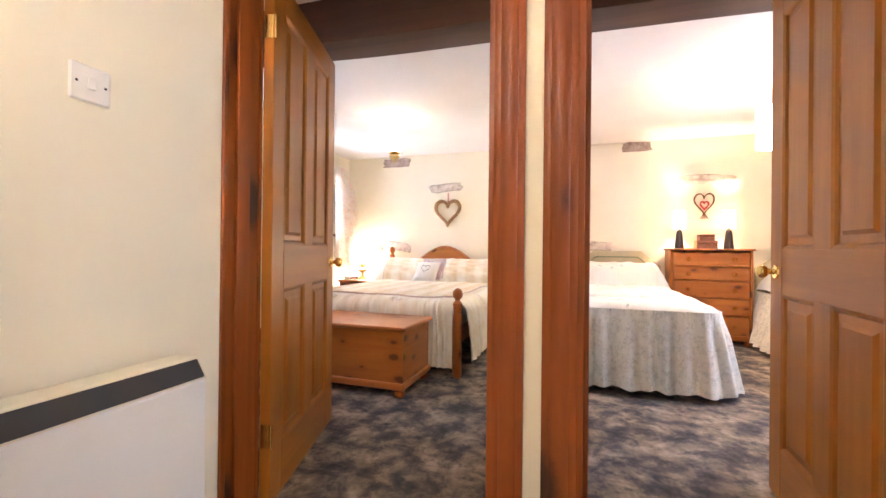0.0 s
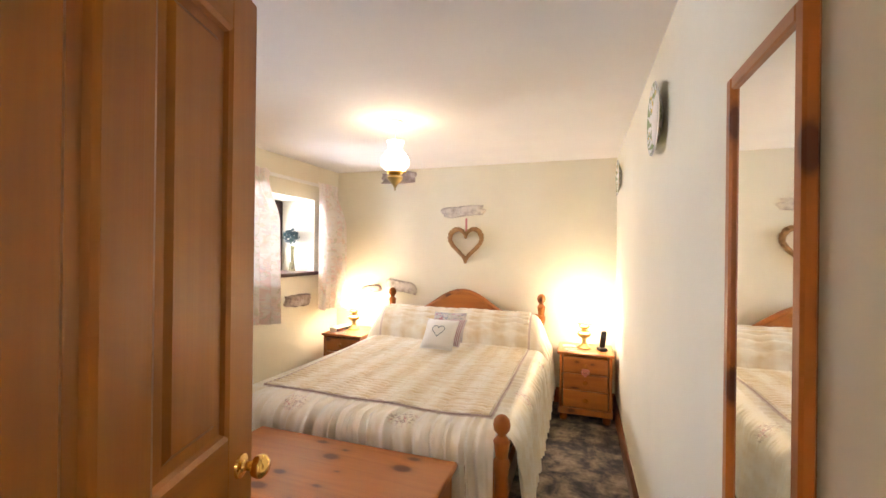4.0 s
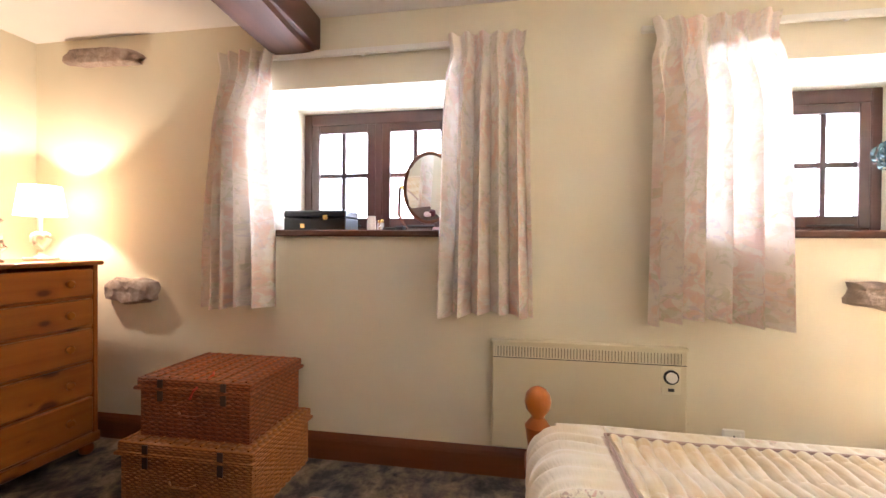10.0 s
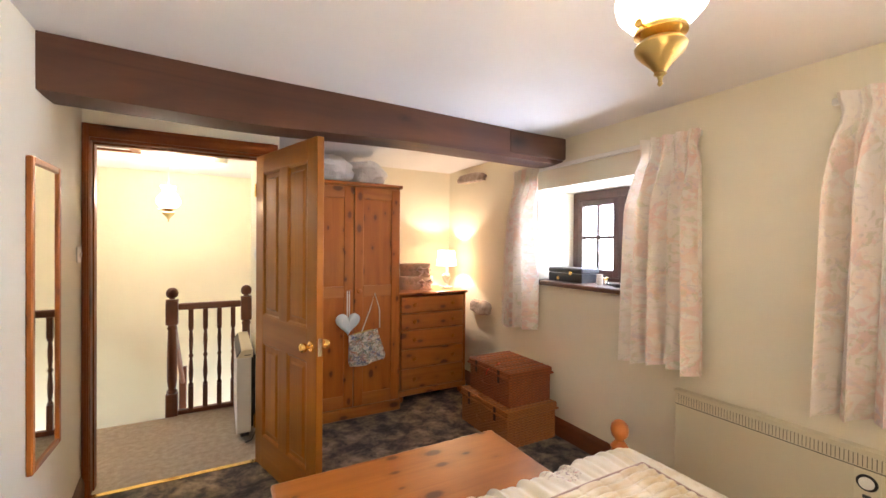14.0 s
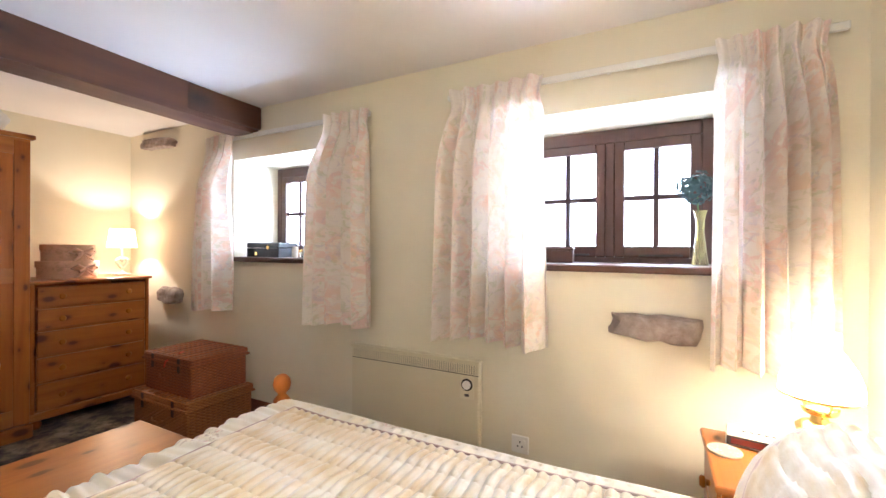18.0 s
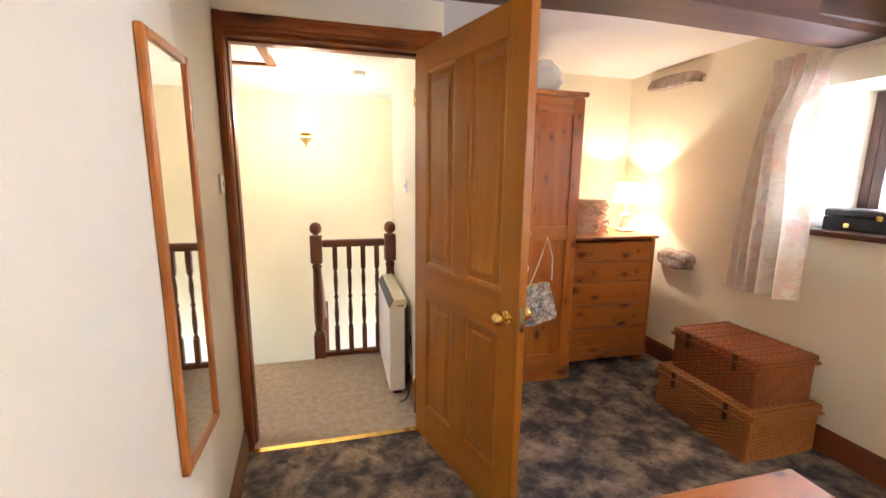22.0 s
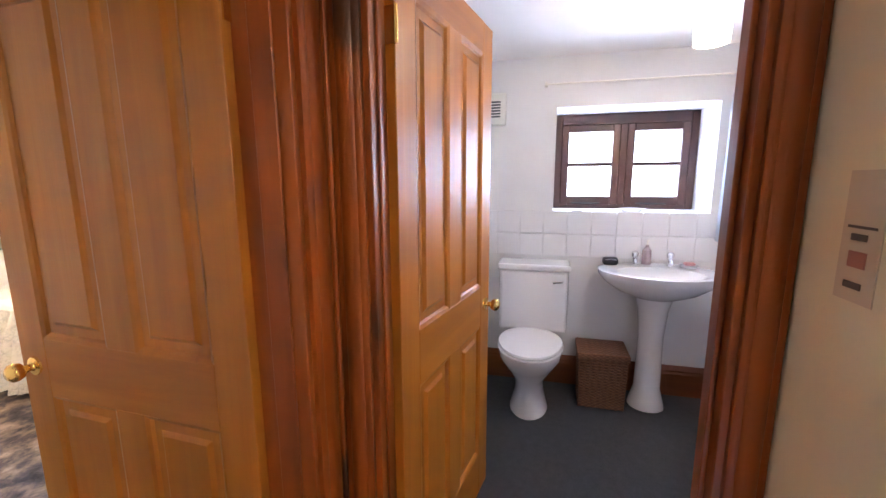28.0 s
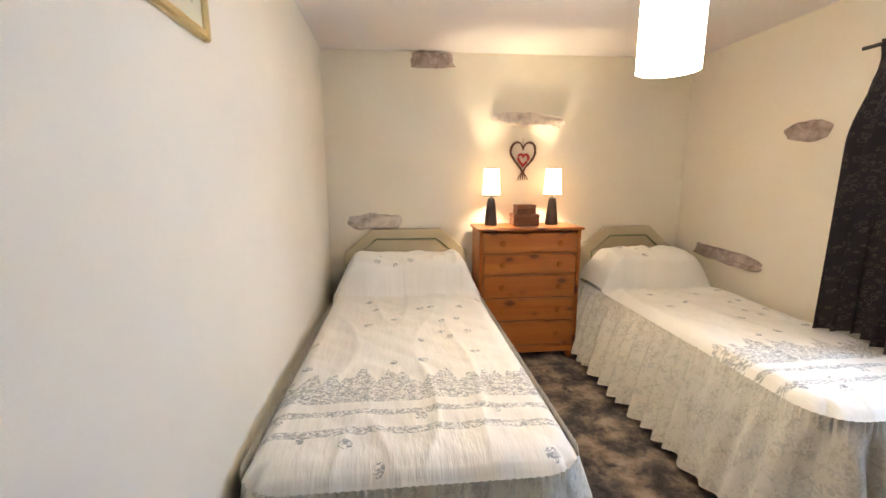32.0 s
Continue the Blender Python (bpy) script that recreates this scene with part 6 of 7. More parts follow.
# ---- lamps ----
def oil_pendant(x, y, z_ceiling, z_tip, label, opal):
    ob = thing("pendant_lamp", (x, y, z_ceiling), label, "pendant lamp", "oil-lamp pendants")
    d = z_ceiling - z_tip
    part("ceiling_rose", lathe([(0.001, 0), (0.048, 0), (0.048, -0.008), (0.038, -0.018), (0.012, -0.024), (0.006, -0.04), (0.001, -0.04)], 24), WHITEPL, ob, "", True)
    part("flex", lathe([(0.003, -0.035), (0.003, -d + 0.33)], 8), WHITEPL, ob)
    zs = -d
    shade = lathe([(0.052, zs + 0.315), (0.044, zs + 0.300), (0.038, zs + 0.280), (0.040, zs + 0.262), (0.060, zs + 0.240), (0.080, zs + 0.212), (0.088, zs + 0.185), (0.082, zs + 0.160), (0.062, zs + 0.138), (0.044, zs + 0.126)], 32)
    for v in shade.verts:
        if v.co.z > zs + 0.30:
            a = math.atan2(v.co.y, v.co.x)
            k = 1 + 0.08 * math.cos(8 * a)
            v.co.x, v.co.y = v.co.x * k, v.co.y * k
    bmesh.ops.solidify(shade, geom=list(shade.faces), thickness=0.003)
    part("shade", shade, opal, ob, "lit opal glass oil-lamp shade", True)
    part("gallery", lathe([(0.048, zs + 0.128), (0.052, zs + 0.120), (0.052, zs + 0.110), (0.032, zs + 0.102), (0.020, zs + 0.098)], 24), BRASS, ob, "brass gallery", True)
    part("font", lathe([(0.020, zs + 0.100), (0.044, zs + 0.094), (0.052, zs + 0.084), (0.048, zs + 0.072), (0.034, zs + 0.056), (0.020, zs + 0.042), (0.011, zs + 0.030), (0.013, zs + 0.026), (0.006, zs + 0.021), (0.004, zs + 0.011), (0.006, zs + 0.005), (0.001, zs)], 24), OLDBRASS, ob, "brass oil font and finial", True)
    part("wick_knob", moved(lathe([(0.001, 0.03), (0.009, 0.03), (0.009, 0.026), (0.003, 0.024), (0.003, 0)], 10, "X"), 0.045, 0, zs + 0.115), BRASS, ob, "", True)
    return ob


oil_pendant(-1.118, 4.426, H, 1.744, "brass oil-lamp style pendant with lit opal glass shade", GLOWPEND)
oil_pendant(0.111, 0.60, 2.15, 1.59, "brass oil-lamp style landing pendant with lit glass shade", GLOWLAND)


def oil_table_lamp(x, y, z, label):
    ob = thing("bedside_lamp", (x, y, z), label, "table lamp", "bedside lamps")
    part("base", lathe([(0.001, 0), (0.055, 0), (0.058, 0.008), (0.050, 0.018), (0.032, 0.026), (0.020, 0.045), (0.016, 0.065), (0.022, 0.075), (0.018, 0.085)], 24), OLDBRASS, ob, "aged brass stepped foot", True)
    part("font", lathe([(0.016, 0.083), (0.040, 0.095), (0.056, 0.115), (0.058, 0.128), (0.044, 0.142), (0.022, 0.150), (0.020, 0.165)], 24), OLDBRASS, ob, "aged brass oil font", True)
    part("gallery", lathe([(0.020, 0.165), (0.040, 0.172), (0.045, 0.182), (0.045, 0.190)], 20), BRASS, ob, "", True)
    part("wick_knob", moved(lathe([(0.001, 0.03), (0.010, 0.03), (0.010, 0.026), (0.003, 0.024), (0.003, 0)], 10, "X"), 0.02, 0, 0.16), BRASS, ob)
    part("shade_ring", lathe([(0.098, 0.222), (0.101, 0.226), (0.098, 0.230)], 28), BRASS, ob)
    for a in (0, 120, 240):
        c, s = math.cos(radians(a)), math.sin(radians(a))
        part("shade_arm", tube([(0.04 * c, 0.04 * s, 0.185), (0.075 * c, 0.075 * s, 0.195), (0.099 * c, 0.099 * s, 0.224)], 0.0028, 6), BRASS, ob)
    sh = lathe([(0.098, 0.226), (0.096, 0.265), (0.083, 0.305), (0.060, 0.345), (0.042, 0.372), (0.036, 0.390), (0.046, 0.410)], 32)
    bmesh.ops.solidify(sh, geom=list(sh.faces), thickness=0.003)
    part("shade", sh, GLOWGLASS, ob, "lit opal glass dome shade", True)
    return ob


oil_table_lamp(0.050, 5.68, 0.555, "lit brass oil-lamp style table lamp with glass shade")
oil_table_lamp(-2.16, 5.68, 0.55, "lit brass oil-lamp style table lamp with glass shade")


def heart_lamp():
    ob = thing("heart_lamp", (-2.30, 1.38, 0.975), "small white lamp with a heart-shaped stem and lit shade", "table lamp")
    cream = shader("distressed_white_metal", (0.78, 0.74, 0.66), 0.6)
    part("base", box(-0.05, 0.05, -0.05, 0.05, 0.0, 0.016, 0.004), cream, ob)
    part("foot", lathe([(0.035, 0.015), (0.014, 0.03), (0.010, 0.045)], 16), cream, ob, "", True)
    part("heart_stem", moved(tube(heart_curve(0.075, 0.085, 28), 0.012, 8, True), 0, 0, 0.092), cream, ob, "", True)
    part("neck", lathe([(0.007, 0.13), (0.007, 0.25)], 10), cream, ob)
    sh = lathe([(0.100, 0.225), (0.080, 0.375)], 36)
    bmesh.ops.solidify(sh, geom=list(sh.faces), thickness=0.002)
    part("shade", sh, GLOWCLOTH, ob, "lit cream drum shade", True)


heart_lamp()

GLOWPAPER = shade_material("lit_cream_paper_shade", (0.80, 0.68, 0.50), 7.0, 0.6, (1.0, 0.76, 0.48))
for x in (1.585, 2.045):
    ob = thing("dresser_lamp", (x, 5.92, 0.985), "dark tapered table lamp with a lit cream shade", "table lamp", "dresser lamps")
    part("base", lathe([(0.001, 0), (0.046, 0), (0.047, 0.01), (0.042, 0.06), (0.030, 0.17), (0.022, 0.20), (0.008, 0.205), (0.008, 0.25), (0.001, 0.25)], 24), shader("dark_bronze_glaze", (0.022, 0.014, 0.012), 0.3), ob, "dark glazed cone base", True)
    sh = lathe([(0.066, 0.215), (0.054, 0.415)], 30)
    bmesh.ops.solidify(sh, geom=list(sh.faces), thickness=0.002)
    part("shade", sh, GLOWPAPER, ob, "lit cream tapered shade", True)
    part("shade_trim", lathe([(0.0665, 0.213), (0.0685, 0.217), (0.0665, 0.221)], 30), BLACK, ob, "dark lower trim")
    part("shade_trim", lathe([(0.0540, 0.410), (0.0560, 0.413), (0.0540, 0.416)], 30), BLACK, ob, "dark upper trim")

drum = thing("drum_pendant", (1.849, 4.37, H + 0.02), "white fabric drum pendant shade, lit", "pendant lamp")
part("ceiling_rose", lathe([(0.001, 0), (0.045, 0), (0.045, -0.01), (0.01, -0.025), (0.001, -0.025)], 20), WHITEPL, drum, "", True)
part("flex", lathe([(0.003, -0.02), (0.003, -0.30)], 8), WHITEPL, drum)
dsh = lathe([(0.100, -0.518), (0.100, -0.240)], 44)
bmesh.ops.solidify(dsh, geom=list(dsh.faces), thickness=0.002)
part("shade", dsh, GLOWDRUM, drum, "lit white drum shade", True)
for k in range(3):
    a = radians(120 * k)
    part("shade_spoke", tube([(0, 0, -0.295), (0.099 * math.cos(a), 0.099 * math.sin(a), -0.255)], 0.002, 5), WHITEPL, drum)


# ---- cushions on the bed ----
def cushion(name, c, w, h, t, mat, label, tilt, rz, group=""):
    ob = thing(name, c, label, "cushion", group, rz, tilt)

    def f(u, v):
        a, b = u * 2 - 1, v * 2 - 1
        bul = (1 - abs(a) ** 2.6) * (1 - abs(b) ** 2.6)
        pin = 1 - 0.05 * (1 - abs(b) ** 2) * abs(a) ** 4
        return a * w / 2 * pin, -t * bul ** 0.6, b * h / 2 * (1 - 0.05 * (1 - abs(a) ** 2) * abs(b) ** 4), a * w / 2, b * h / 2

    bm = sheet(20, 20, f)
    add(bm, sheet(20, 20, lambda u, v: (f(u, v)[0], -f(u, v)[1], *f(u, v)[2:])))
    bmesh.ops.remove_doubles(bm, verts=bm.verts, dist=1e-5)
    bmesh.ops.recalc_face_normals(bm, faces=bm.faces)
    part("pillow", bm, mat, ob, "", True)
    part("piping", tube([(f(u, v)[0], 0, f(u, v)[2]) for u, v in [(k / 16, 0) for k in range(16)] + [(1, k / 16) for k in range(16)] + [(1 - k / 16, 1) for k in range(16)] + [(0, 1 - k / 16) for k in range(16)]], 0.004, 6, True), mat, ob)
    return ob


STRIPE = cloth("pink_striped_cotton", (0.72, 0.6, 0.55), 0.85)
gs = Graph(STRIPE, "UV")
gs.colour(gs.mix(gs.ramp(gs.wave(gs.co, 24), [(0.48, (0, 0, 0)), (0.52, (1, 1, 1))]), (0.66, 0.60, 0.56), (0.40, 0.16, 0.19)))
PATCH = floral("patchwork_floral_cotton", (0.62, 0.55, 0.52), [((0.45, 0.10, 0.14), 1.0, 0.5), ((0.15, 0.25, 0.35), 1.4, 0.52), ((0.3, 0.4, 0.2), 1.8, 0.54)], 40, 0.8)
cushion("cushion", (-0.990, 5.19, 0.705), 0.25, 0.25, 0.045, STRIPE, "pink and white striped cushion propped on the bed", -42, -6, "bed cushions")
cushion("cushion", (-1.01, 5.24, 0.735), 0.27, 0.27, 0.045, PATCH, "patchwork floral cushion propped on the bed", -40, 4, "bed cushions")
hc = cushion("cushion", (-1.025, 5.07, 0.705), 0.26, 0.26, 0.05, LINEN, "white cushion with an embroidered grey heart", -40, -2, "bed cushions")
part("heart_motif", moved(tube([(x, -0.051 + 0.14 * (abs(x) ** 2 + abs(z) ** 2) / 0.1, z) for x, y, z in heart_curve(0.100, 0.095, 36)], 0.0032, 6, True), 0, -0.002, 0.0), cloth("grey_wool", (0.22, 0.25, 0.25)), hc, "grey embroidered heart")


# ---- bedside things ----
radio = thing("clock_radio", (-2.25, 5.545, 0.55), "black and silver clock radio on the bedside cabinet", "clock radio", "", 82)
part("body", box(-0.085, 0.085, -0.045, 0.045, 0.002, 0.045, 0.006), shader("silver_plastic", (0.62, 0.60, 0.55), 0.35), radio)
part("front", box(-0.082, 0.082, -0.048, -0.044, 0.008, 0.036, 0.001), BLACK, radio, "black display front")
part("display", box(-0.07, 0.02, -0.0486, -0.0475, 0.013, 0.031), shader("red_display", (0.16, 0.03, 0.03), 0.2), radio)
part("buttons", boxes([(-0.04 + 0.02 * k, -0.028 + 0.02 * k, -0.012, -0.004, 0.045, 0.0475) for k in range(6)]), DARKGREY, radio)


def coaster(x, y, z, label):
    ob = thing("coaster", (x, y, z), label, "coaster", "coasters")
    m = floral("printed_coaster", (0.45, 0.28, 0.22), [((0.65, 0.5, 0.4), 2.0, 0.5)], 60, 0.8, space="Object")
    part("disc", lathe([(0.001, 0.0), (0.046, 0), (0.048, 0.003), (0.046, 0.006), (0.001, 0.006)], 28), m, ob, "", True)
    part("rim", lathe([(0.044, 0.006), (0.048, 0.008), (0.050, 0.004), (0.048, 0.0)], 28), shader("beaded_rim", (0.5, 0.42, 0.33), 0.5), ob)


for z, w, col, lb in ((0.55, 0.078, (0.10, 0.06, 0.05), "dark bound paperback lying on the bedside cabinet"), (0.566, 0.072, (0.62, 0.58, 0.52), "pale paperback lying on another book")):
    ob = thing("book", (-2.275, 5.655, z), lb, "book", "bedside books", 78 if z < 0.56 else 86)
    part("pages", box(-w, w - 0.004, -0.050, 0.050, 0.002, 0.013, 0.001), LINEN, ob, "cut pages")
    part("cover", boxes([(-w - 0.002, w, -0.053, 0.053, 0.0, 0.002), (-w - 0.002, w, -0.053, 0.053, 0.0135, 0.0155), (w - 0.003, w, -0.053, 0.053, 0.002, 0.0135)]), shader("book_cover", col, 0.5), ob)
coaster(-2.16, 5.445, 0.55, "round printed coaster on the bedside cabinet")
coaster(-0.05, 5.56, 0.555, "round printed coaster on the bedside cabinet")
phone = thing("cordless_phone", (0.19, 5.64, 0.555), "black cordless telephone standing in its cradle", "telephone", "", 20)
part("cradle", box(-0.032, 0.032, -0.04, 0.04, 0, 0.028, 0.008, seg=2), BLACK, phone)
part("handset", moved(box(-0.022, 0.022, -0.013, 0.013, 0, 0.155, 0.010, seg=2), 0, 0.004, 0.018, 14), BLACK, phone, "black handset")
part("screen", moved(box(-0.014, 0.014, -0.0145, -0.0125, 0.10, 0.130), 0, 0.004, 0.018, 14), DARKGREY, phone)
book = thing("note_pad", (-0.07, 5.69, 0.555), "small white note pad on the bedside cabinet", "note pad", "", 12)
part("pages", box(-0.05, 0.05, -0.03, 0.03, 0, 0.010, 0.002), WHITEPL, book)
charm = thing("heart_charm", (0.06, 5.482, 0.40), "pink felt heart hanging on a drawer knob", "charm")
part("heart", tube(heart_curve(0.05, 0.045, 20), 0.011, 6, True), PINKRIB, charm, "", True)
part("loop", tube([(0, -0.004, 0.015), (0, -0.008, 0.05), (0, -0.004, 0.075)], 0.002, 5), PINKRIB, charm)


# ---- sill things ----
jb = thing("jewellery_box", (-2.66, 2.72, 1.137), "black lacquered jewellery box on the window sill", "jewellery box")
part("body", box(-0.09, 0.09, -0.17, 0.17, 0, 0.065, 0.004), BLACK, jb)
part("lid", box(-0.092, 0.092, -0.172, 0.172, 0.067, 0.105, 0.008), BLACK, jb)
part("clasp", box(0.0915, 0.096, 0.05, 0.075, 0.055, 0.08, 0.001), BRASS, jb, "brass clasp")
part("clasp", box(0.0915, 0.096, -0.075, -0.05, 0.012, 0.035, 0.001), BRASS, jb, "brass drawer pull")

om = thing("dressing_mirror", (-2.76, 3.29, 1.137), "oval swivel dressing mirror in a dark wooden stand", "mirror", "", 18)
ring = [(0.0, 0.135 * math.cos(2 * math.pi * k / 40), 0.235 + 0.185 * math.sin(2 * math.pi * k / 40)) for k in range(40)]
part("frame", moved(moved(tube(ring, 0.011, 10, True), 0, 0, -0.235), 0, 0, 0.235, 0, 14, 0), DARKWOOD, om, "dark turned oval frame", True)
gl = bmesh.new()
gl.faces.new([gl.verts.new((0.004, y * 0.97, 0.235 + (z - 0.235) * 0.97)) for x, y, z in ring])
bk = [gl.verts.new((-0.004, y * 0.97, 0.235 + (z - 0.235) * 0.97)) for x, y, z in ring]
gl.faces.new(list(reversed(bk)))
part("glass", moved(moved(gl, 0, 0, -0.235), 0, 0, 0.235, 0, 14, 0), MIRROR, om, "oval mirror glass")
for s in (-1, 1):
    part("upright", tube([(0, s * 0.12, 0.01), (0, s * 0.165, 0.09), (0, s * 0.160, 0.235)], 0.009, 8), DARKWOOD, om, "", True)
    part("pivot", moved(lathe([(0.010, -0.012), (0.012, 0), (0.010, 0.012)], 10, "Y", True), 0, s * 0.152, 0.235), BRASS, om)
part("base", box(-0.05, 0.05, -0.13, 0.13, 0.0, 0.014, 0.005), DARKWOOD_Y, om)

for k, (y, r, h, mat, nm, lb) in enumerate(((3.02, 0.022, 0.075, WHITEPL, "jar", "small white cosmetics jar on the sill"), (3.07, 0.018, 0.055, CHROME, "bottle", "small silver bottle on the sill"), (3.39, 0.020, 0.030, shader("maroon_plastic", (0.16, 0.02, 0.04), 0.3), "pot", "maroon cosmetics pot on the sill"), (3.36, 0.022, 0.018, shader("pale_pink_plastic", (0.7, 0.5, 0.5), 0.3), "pot", "pale pink cosmetics pot on the sill"))):
    ob = thing(nm, (-2.60, y, 1.137), lb, nm)
    part("body", lathe([(0.001, 0), (r, 0), (r * 1.05, h * 0.2), (r, h * 0.72), (r * 0.8, h * 0.75)], 16), mat, ob, "", True)
    part("lid", lathe([(r * 0.9, h * 0.75), (r * 0.9, h * 0.98), (r * 0.8, h), (0.001, h)], 16), BRASS if k == 1 else mat, ob, "", True)
hairbrush = thing("hair_brush", (-2.58, 3.14, 1.137), "small black hair brush on the sill", "brush", "", 70)
part("handle", moved(box(-0.05, 0.02, -0.008, 0.008, 0.004, 0.018, 0.004), 0, 0, 0), BLACK, hairbrush)
part("head", box(0.02, 0.07, -0.016, 0.016, 0.0, 0.024, 0.006), BLACK, hairbrush)

sb = thing("wooden_box", (-2.74, 4.78, 1.137), "low dark wooden box on the window sill", "box", "", 4)
part("body", box(-0.045, 0.045, -0.085, 0.085, 0, 0.062, 0.004), DARKWOOD_Y, sb)
part("lid", box(-0.048, 0.048, -0.088, 0.088, 0.064, 0.078, 0.004), DARKWOOD_Y, sb)

vase = thing("bud_vase", (-2.72, 5.42, 1.137), "slender pale glass vase with a round blue-green flower head", "vase")
VGLASS = shader("amber_tinted_glass", (0.75, 0.70, 0.42), 0.08, **{"Transmission Weight": 0.75, "IOR": 1.45})
part("vase", lathe([(0.001, 0.0), (0.032, 0.0), (0.033, 0.01), (0.024, 0.08), (0.016, 0.15), (0.017, 0.20), (0.024, 0.235), (0.028, 0.245), (0.024, 0.24), (0.012, 0.19), (0.011, 0.15), (0.02, 0.06), (0.001, 0.012)], 20), VGLASS, vase, "", True)
part("stem", tube([(0, 0, 0.02), (0.004, -0.005, 0.2), (0, -0.012, 0.31)], 0.003, 6), shader("green_stem", (0.08, 0.15, 0.05), 0.7), vase)
rnd = random.Random(5)
fl = bmesh.new()
for k in range(170):
    d = Vector((rnd.gauss(0, 1), rnd.gauss(0, 1), rnd.gauss(0, 1))).normalized()
    c = Vector((0, -0.015, 0.350)) + d * rnd.uniform(0.050, 0.076)
    u = d.orthogonal().normalized()
    w2 = d.cross(u)
    s = rnd.uniform(0.012, 0.019)
    tw = rnd.uniform(0, 6.28)
    u, w2 = u * math.cos(tw) + w2 * math.sin(tw), w2 * math.cos(tw) - u * math.sin(tw)
    fl.faces.new([fl.verts.new(c + p) for p in (u * s, w2 * s * 0.8 + d * s * 0.5, -u * s, -w2 * s * 0.8 + d * s * 0.5)])
part("flower_head", fl, shader("blue_green_petals", (0.045, 0.085, 0.085), 0.8), vase, "round blue-green petal head")


# ---- wicker ----
def wicker_material(name, a, b):
    m = shader(name, a, 0.6)
    g = Graph(m)
    w1 = g.wave(g.co, 17, 0.8, "Z")
    w3 = g.wave(g.co, 9, 0.6, "Y")
    w4 = g.wave(g.co, 9, 0.6, "X")
    # colour follows the weave's relief: shade painted into gaps, rods brightened
    c = g.mix(g.calc("ABSOLUTE", g.calc("SUBTRACT", w1, g.calc("MULTIPLY", g.calc("ADD", w3, w4), 0.5))), b, tuple(min(1, v * 1.25) for v in a))
    c = g.mix(g.calc("MULTIPLY", g.calc("MULTIPLY", w3, w4), 0.5), c, b)
    c = g.mix(g.calc("MULTIPLY", g.noise(g.co, 12, 3), 0.4), c, tuple(v * 0.5 for v in b))
    g.colour(c)
    g.bump(g.calc("ABSOLUTE", g.calc("SUBTRACT", w1, g.calc("MULTIPLY", g.calc("ADD", w3, w4), 0.5))), 0.8, 0.008)
    return m


WICKER = wicker_material("honey_wicker", (0.58, 0.215, 0.050), (0.28, 0.088, 0.020))
WICKER_D = wicker_material("brown_wicker", (0.45, 0.120, 0.028), (0.19, 0.046, 0.012))


def woven_wall(w, d, h, taper=0.0):
    """Four woven sides in one skin: rods that pass in and out of the stakes, row by row."""
    corners = [(-w, -d), (w, -d), (w, d), (-w, d), (-w, -d)]
    nrm = [(0, -1), (1, 0), (0, 1), (-1, 0)]
    rows = max(8, int(h / 0.011))

    def f(u, v):
        k = min(3, int(u * 4))
        e = u * 4 - k
        (ax, ay), (bx, by) = corners[k], corners[k + 1]
        run = math.hypot(bx - ax, by - ay)
        row = int(v * rows * 0.999)
        o = 0.0028 * math.sin(e * run * math.pi / 0.022 + (row % 2) * math.pi) * (0 < e < 1)
        s = 1 - taper * (1 - v)
        return (ax + (bx - ax) * e) * s + nrm[k][0] * o, (ay + (by - ay) * e) * s + nrm[k][1] * o, v * h, u, v

    bm = sheet(200, rows, f)
    bmesh.ops.remove_doubles(bm, verts=bm.verts, dist=1e-5)
    bmesh.ops.holes_fill(bm, edges=[e for e in bm.edges if e.is_boundary], sides=0)
    bmesh.ops.recalc_face_normals(bm, faces=bm.faces)
    return bm


def hamper(x0, x1, y0, y1, z0, z1, label, mat, ribbon=False):
    cx, cy = (x0 + x1) / 2, (y0 + y1) / 2
    w, d, h = (x1 - x0) / 2, (y1 - y0) / 2, z1 - z0
    ob = thing("wicker_hamper", (cx, cy, z0), label, "hamper", "stacked wicker hampers")
    part("basket", woven_wall(w - 0.012, d - 0.012, h * 0.81), mat, ob)
    lid = part("lid", box(-w, w, -d, d, h * 0.80, h, 0.012, seg=2), mat, ob, "woven lid")
    for k in range(9):
        y = -d + 0.03 + (2 * d - 0.06) * k / 8
        part("lid_cane", tube([(-w + 0.015, y, h + 0.001), (w - 0.015, y, h + 0.001)], 0.0045, 6), mat, lid)
    rim = tube([(-w, -d, h * 0.82), (w, -d, h * 0.82), (w, d, h * 0.82), (-w, d, h * 0.82)], 0.009, 8, True)
    part("lid_rim", rim, mat, lid, "", True)
    part("handle", tube([(w, -0.06, h * 0.45), (w + 0.016, -0.04, h * 0.42), (w + 0.018, 0.04, h * 0.42), (w, 0.06, h * 0.45)], 0.006, 8), mat, ob, "woven handle", True)
    for y in (-d * 0.55, d * 0.55):
        part("strap", box(w + 0.001, w + 0.005, y - 0.012, y + 0.012, h * 0.62, h * 0.98), shader("dark_leather", (0.06, 0.025, 0.015), 0.5), ob, "dark leather strap")
    if ribbon:
        part("ribbon", tube([(w + 0.01, 0.0, h * 0.70), (w + 0.012, 0.02, h * 0.86), (w - 0.06, 0.05, h + 0.006), (w - 0.10, 0.02, h + 0.004)], 0.005, 6), shader("red_ribbon", (0.55, 0.05, 0.02), 0.5), ob, "red ribbon")
    return ob


hamper(-2.475, -2.01, 2.15, 2.76, 0.0, 0.262, "honey wicker picnic hamper with leather straps, underneath", WICKER)
hamper(-2.465, -2.06, 2.19, 2.715, 0.264, 0.51, "brown wicker picnic hamper tied with red ribbon, on top", WICKER_D, True)


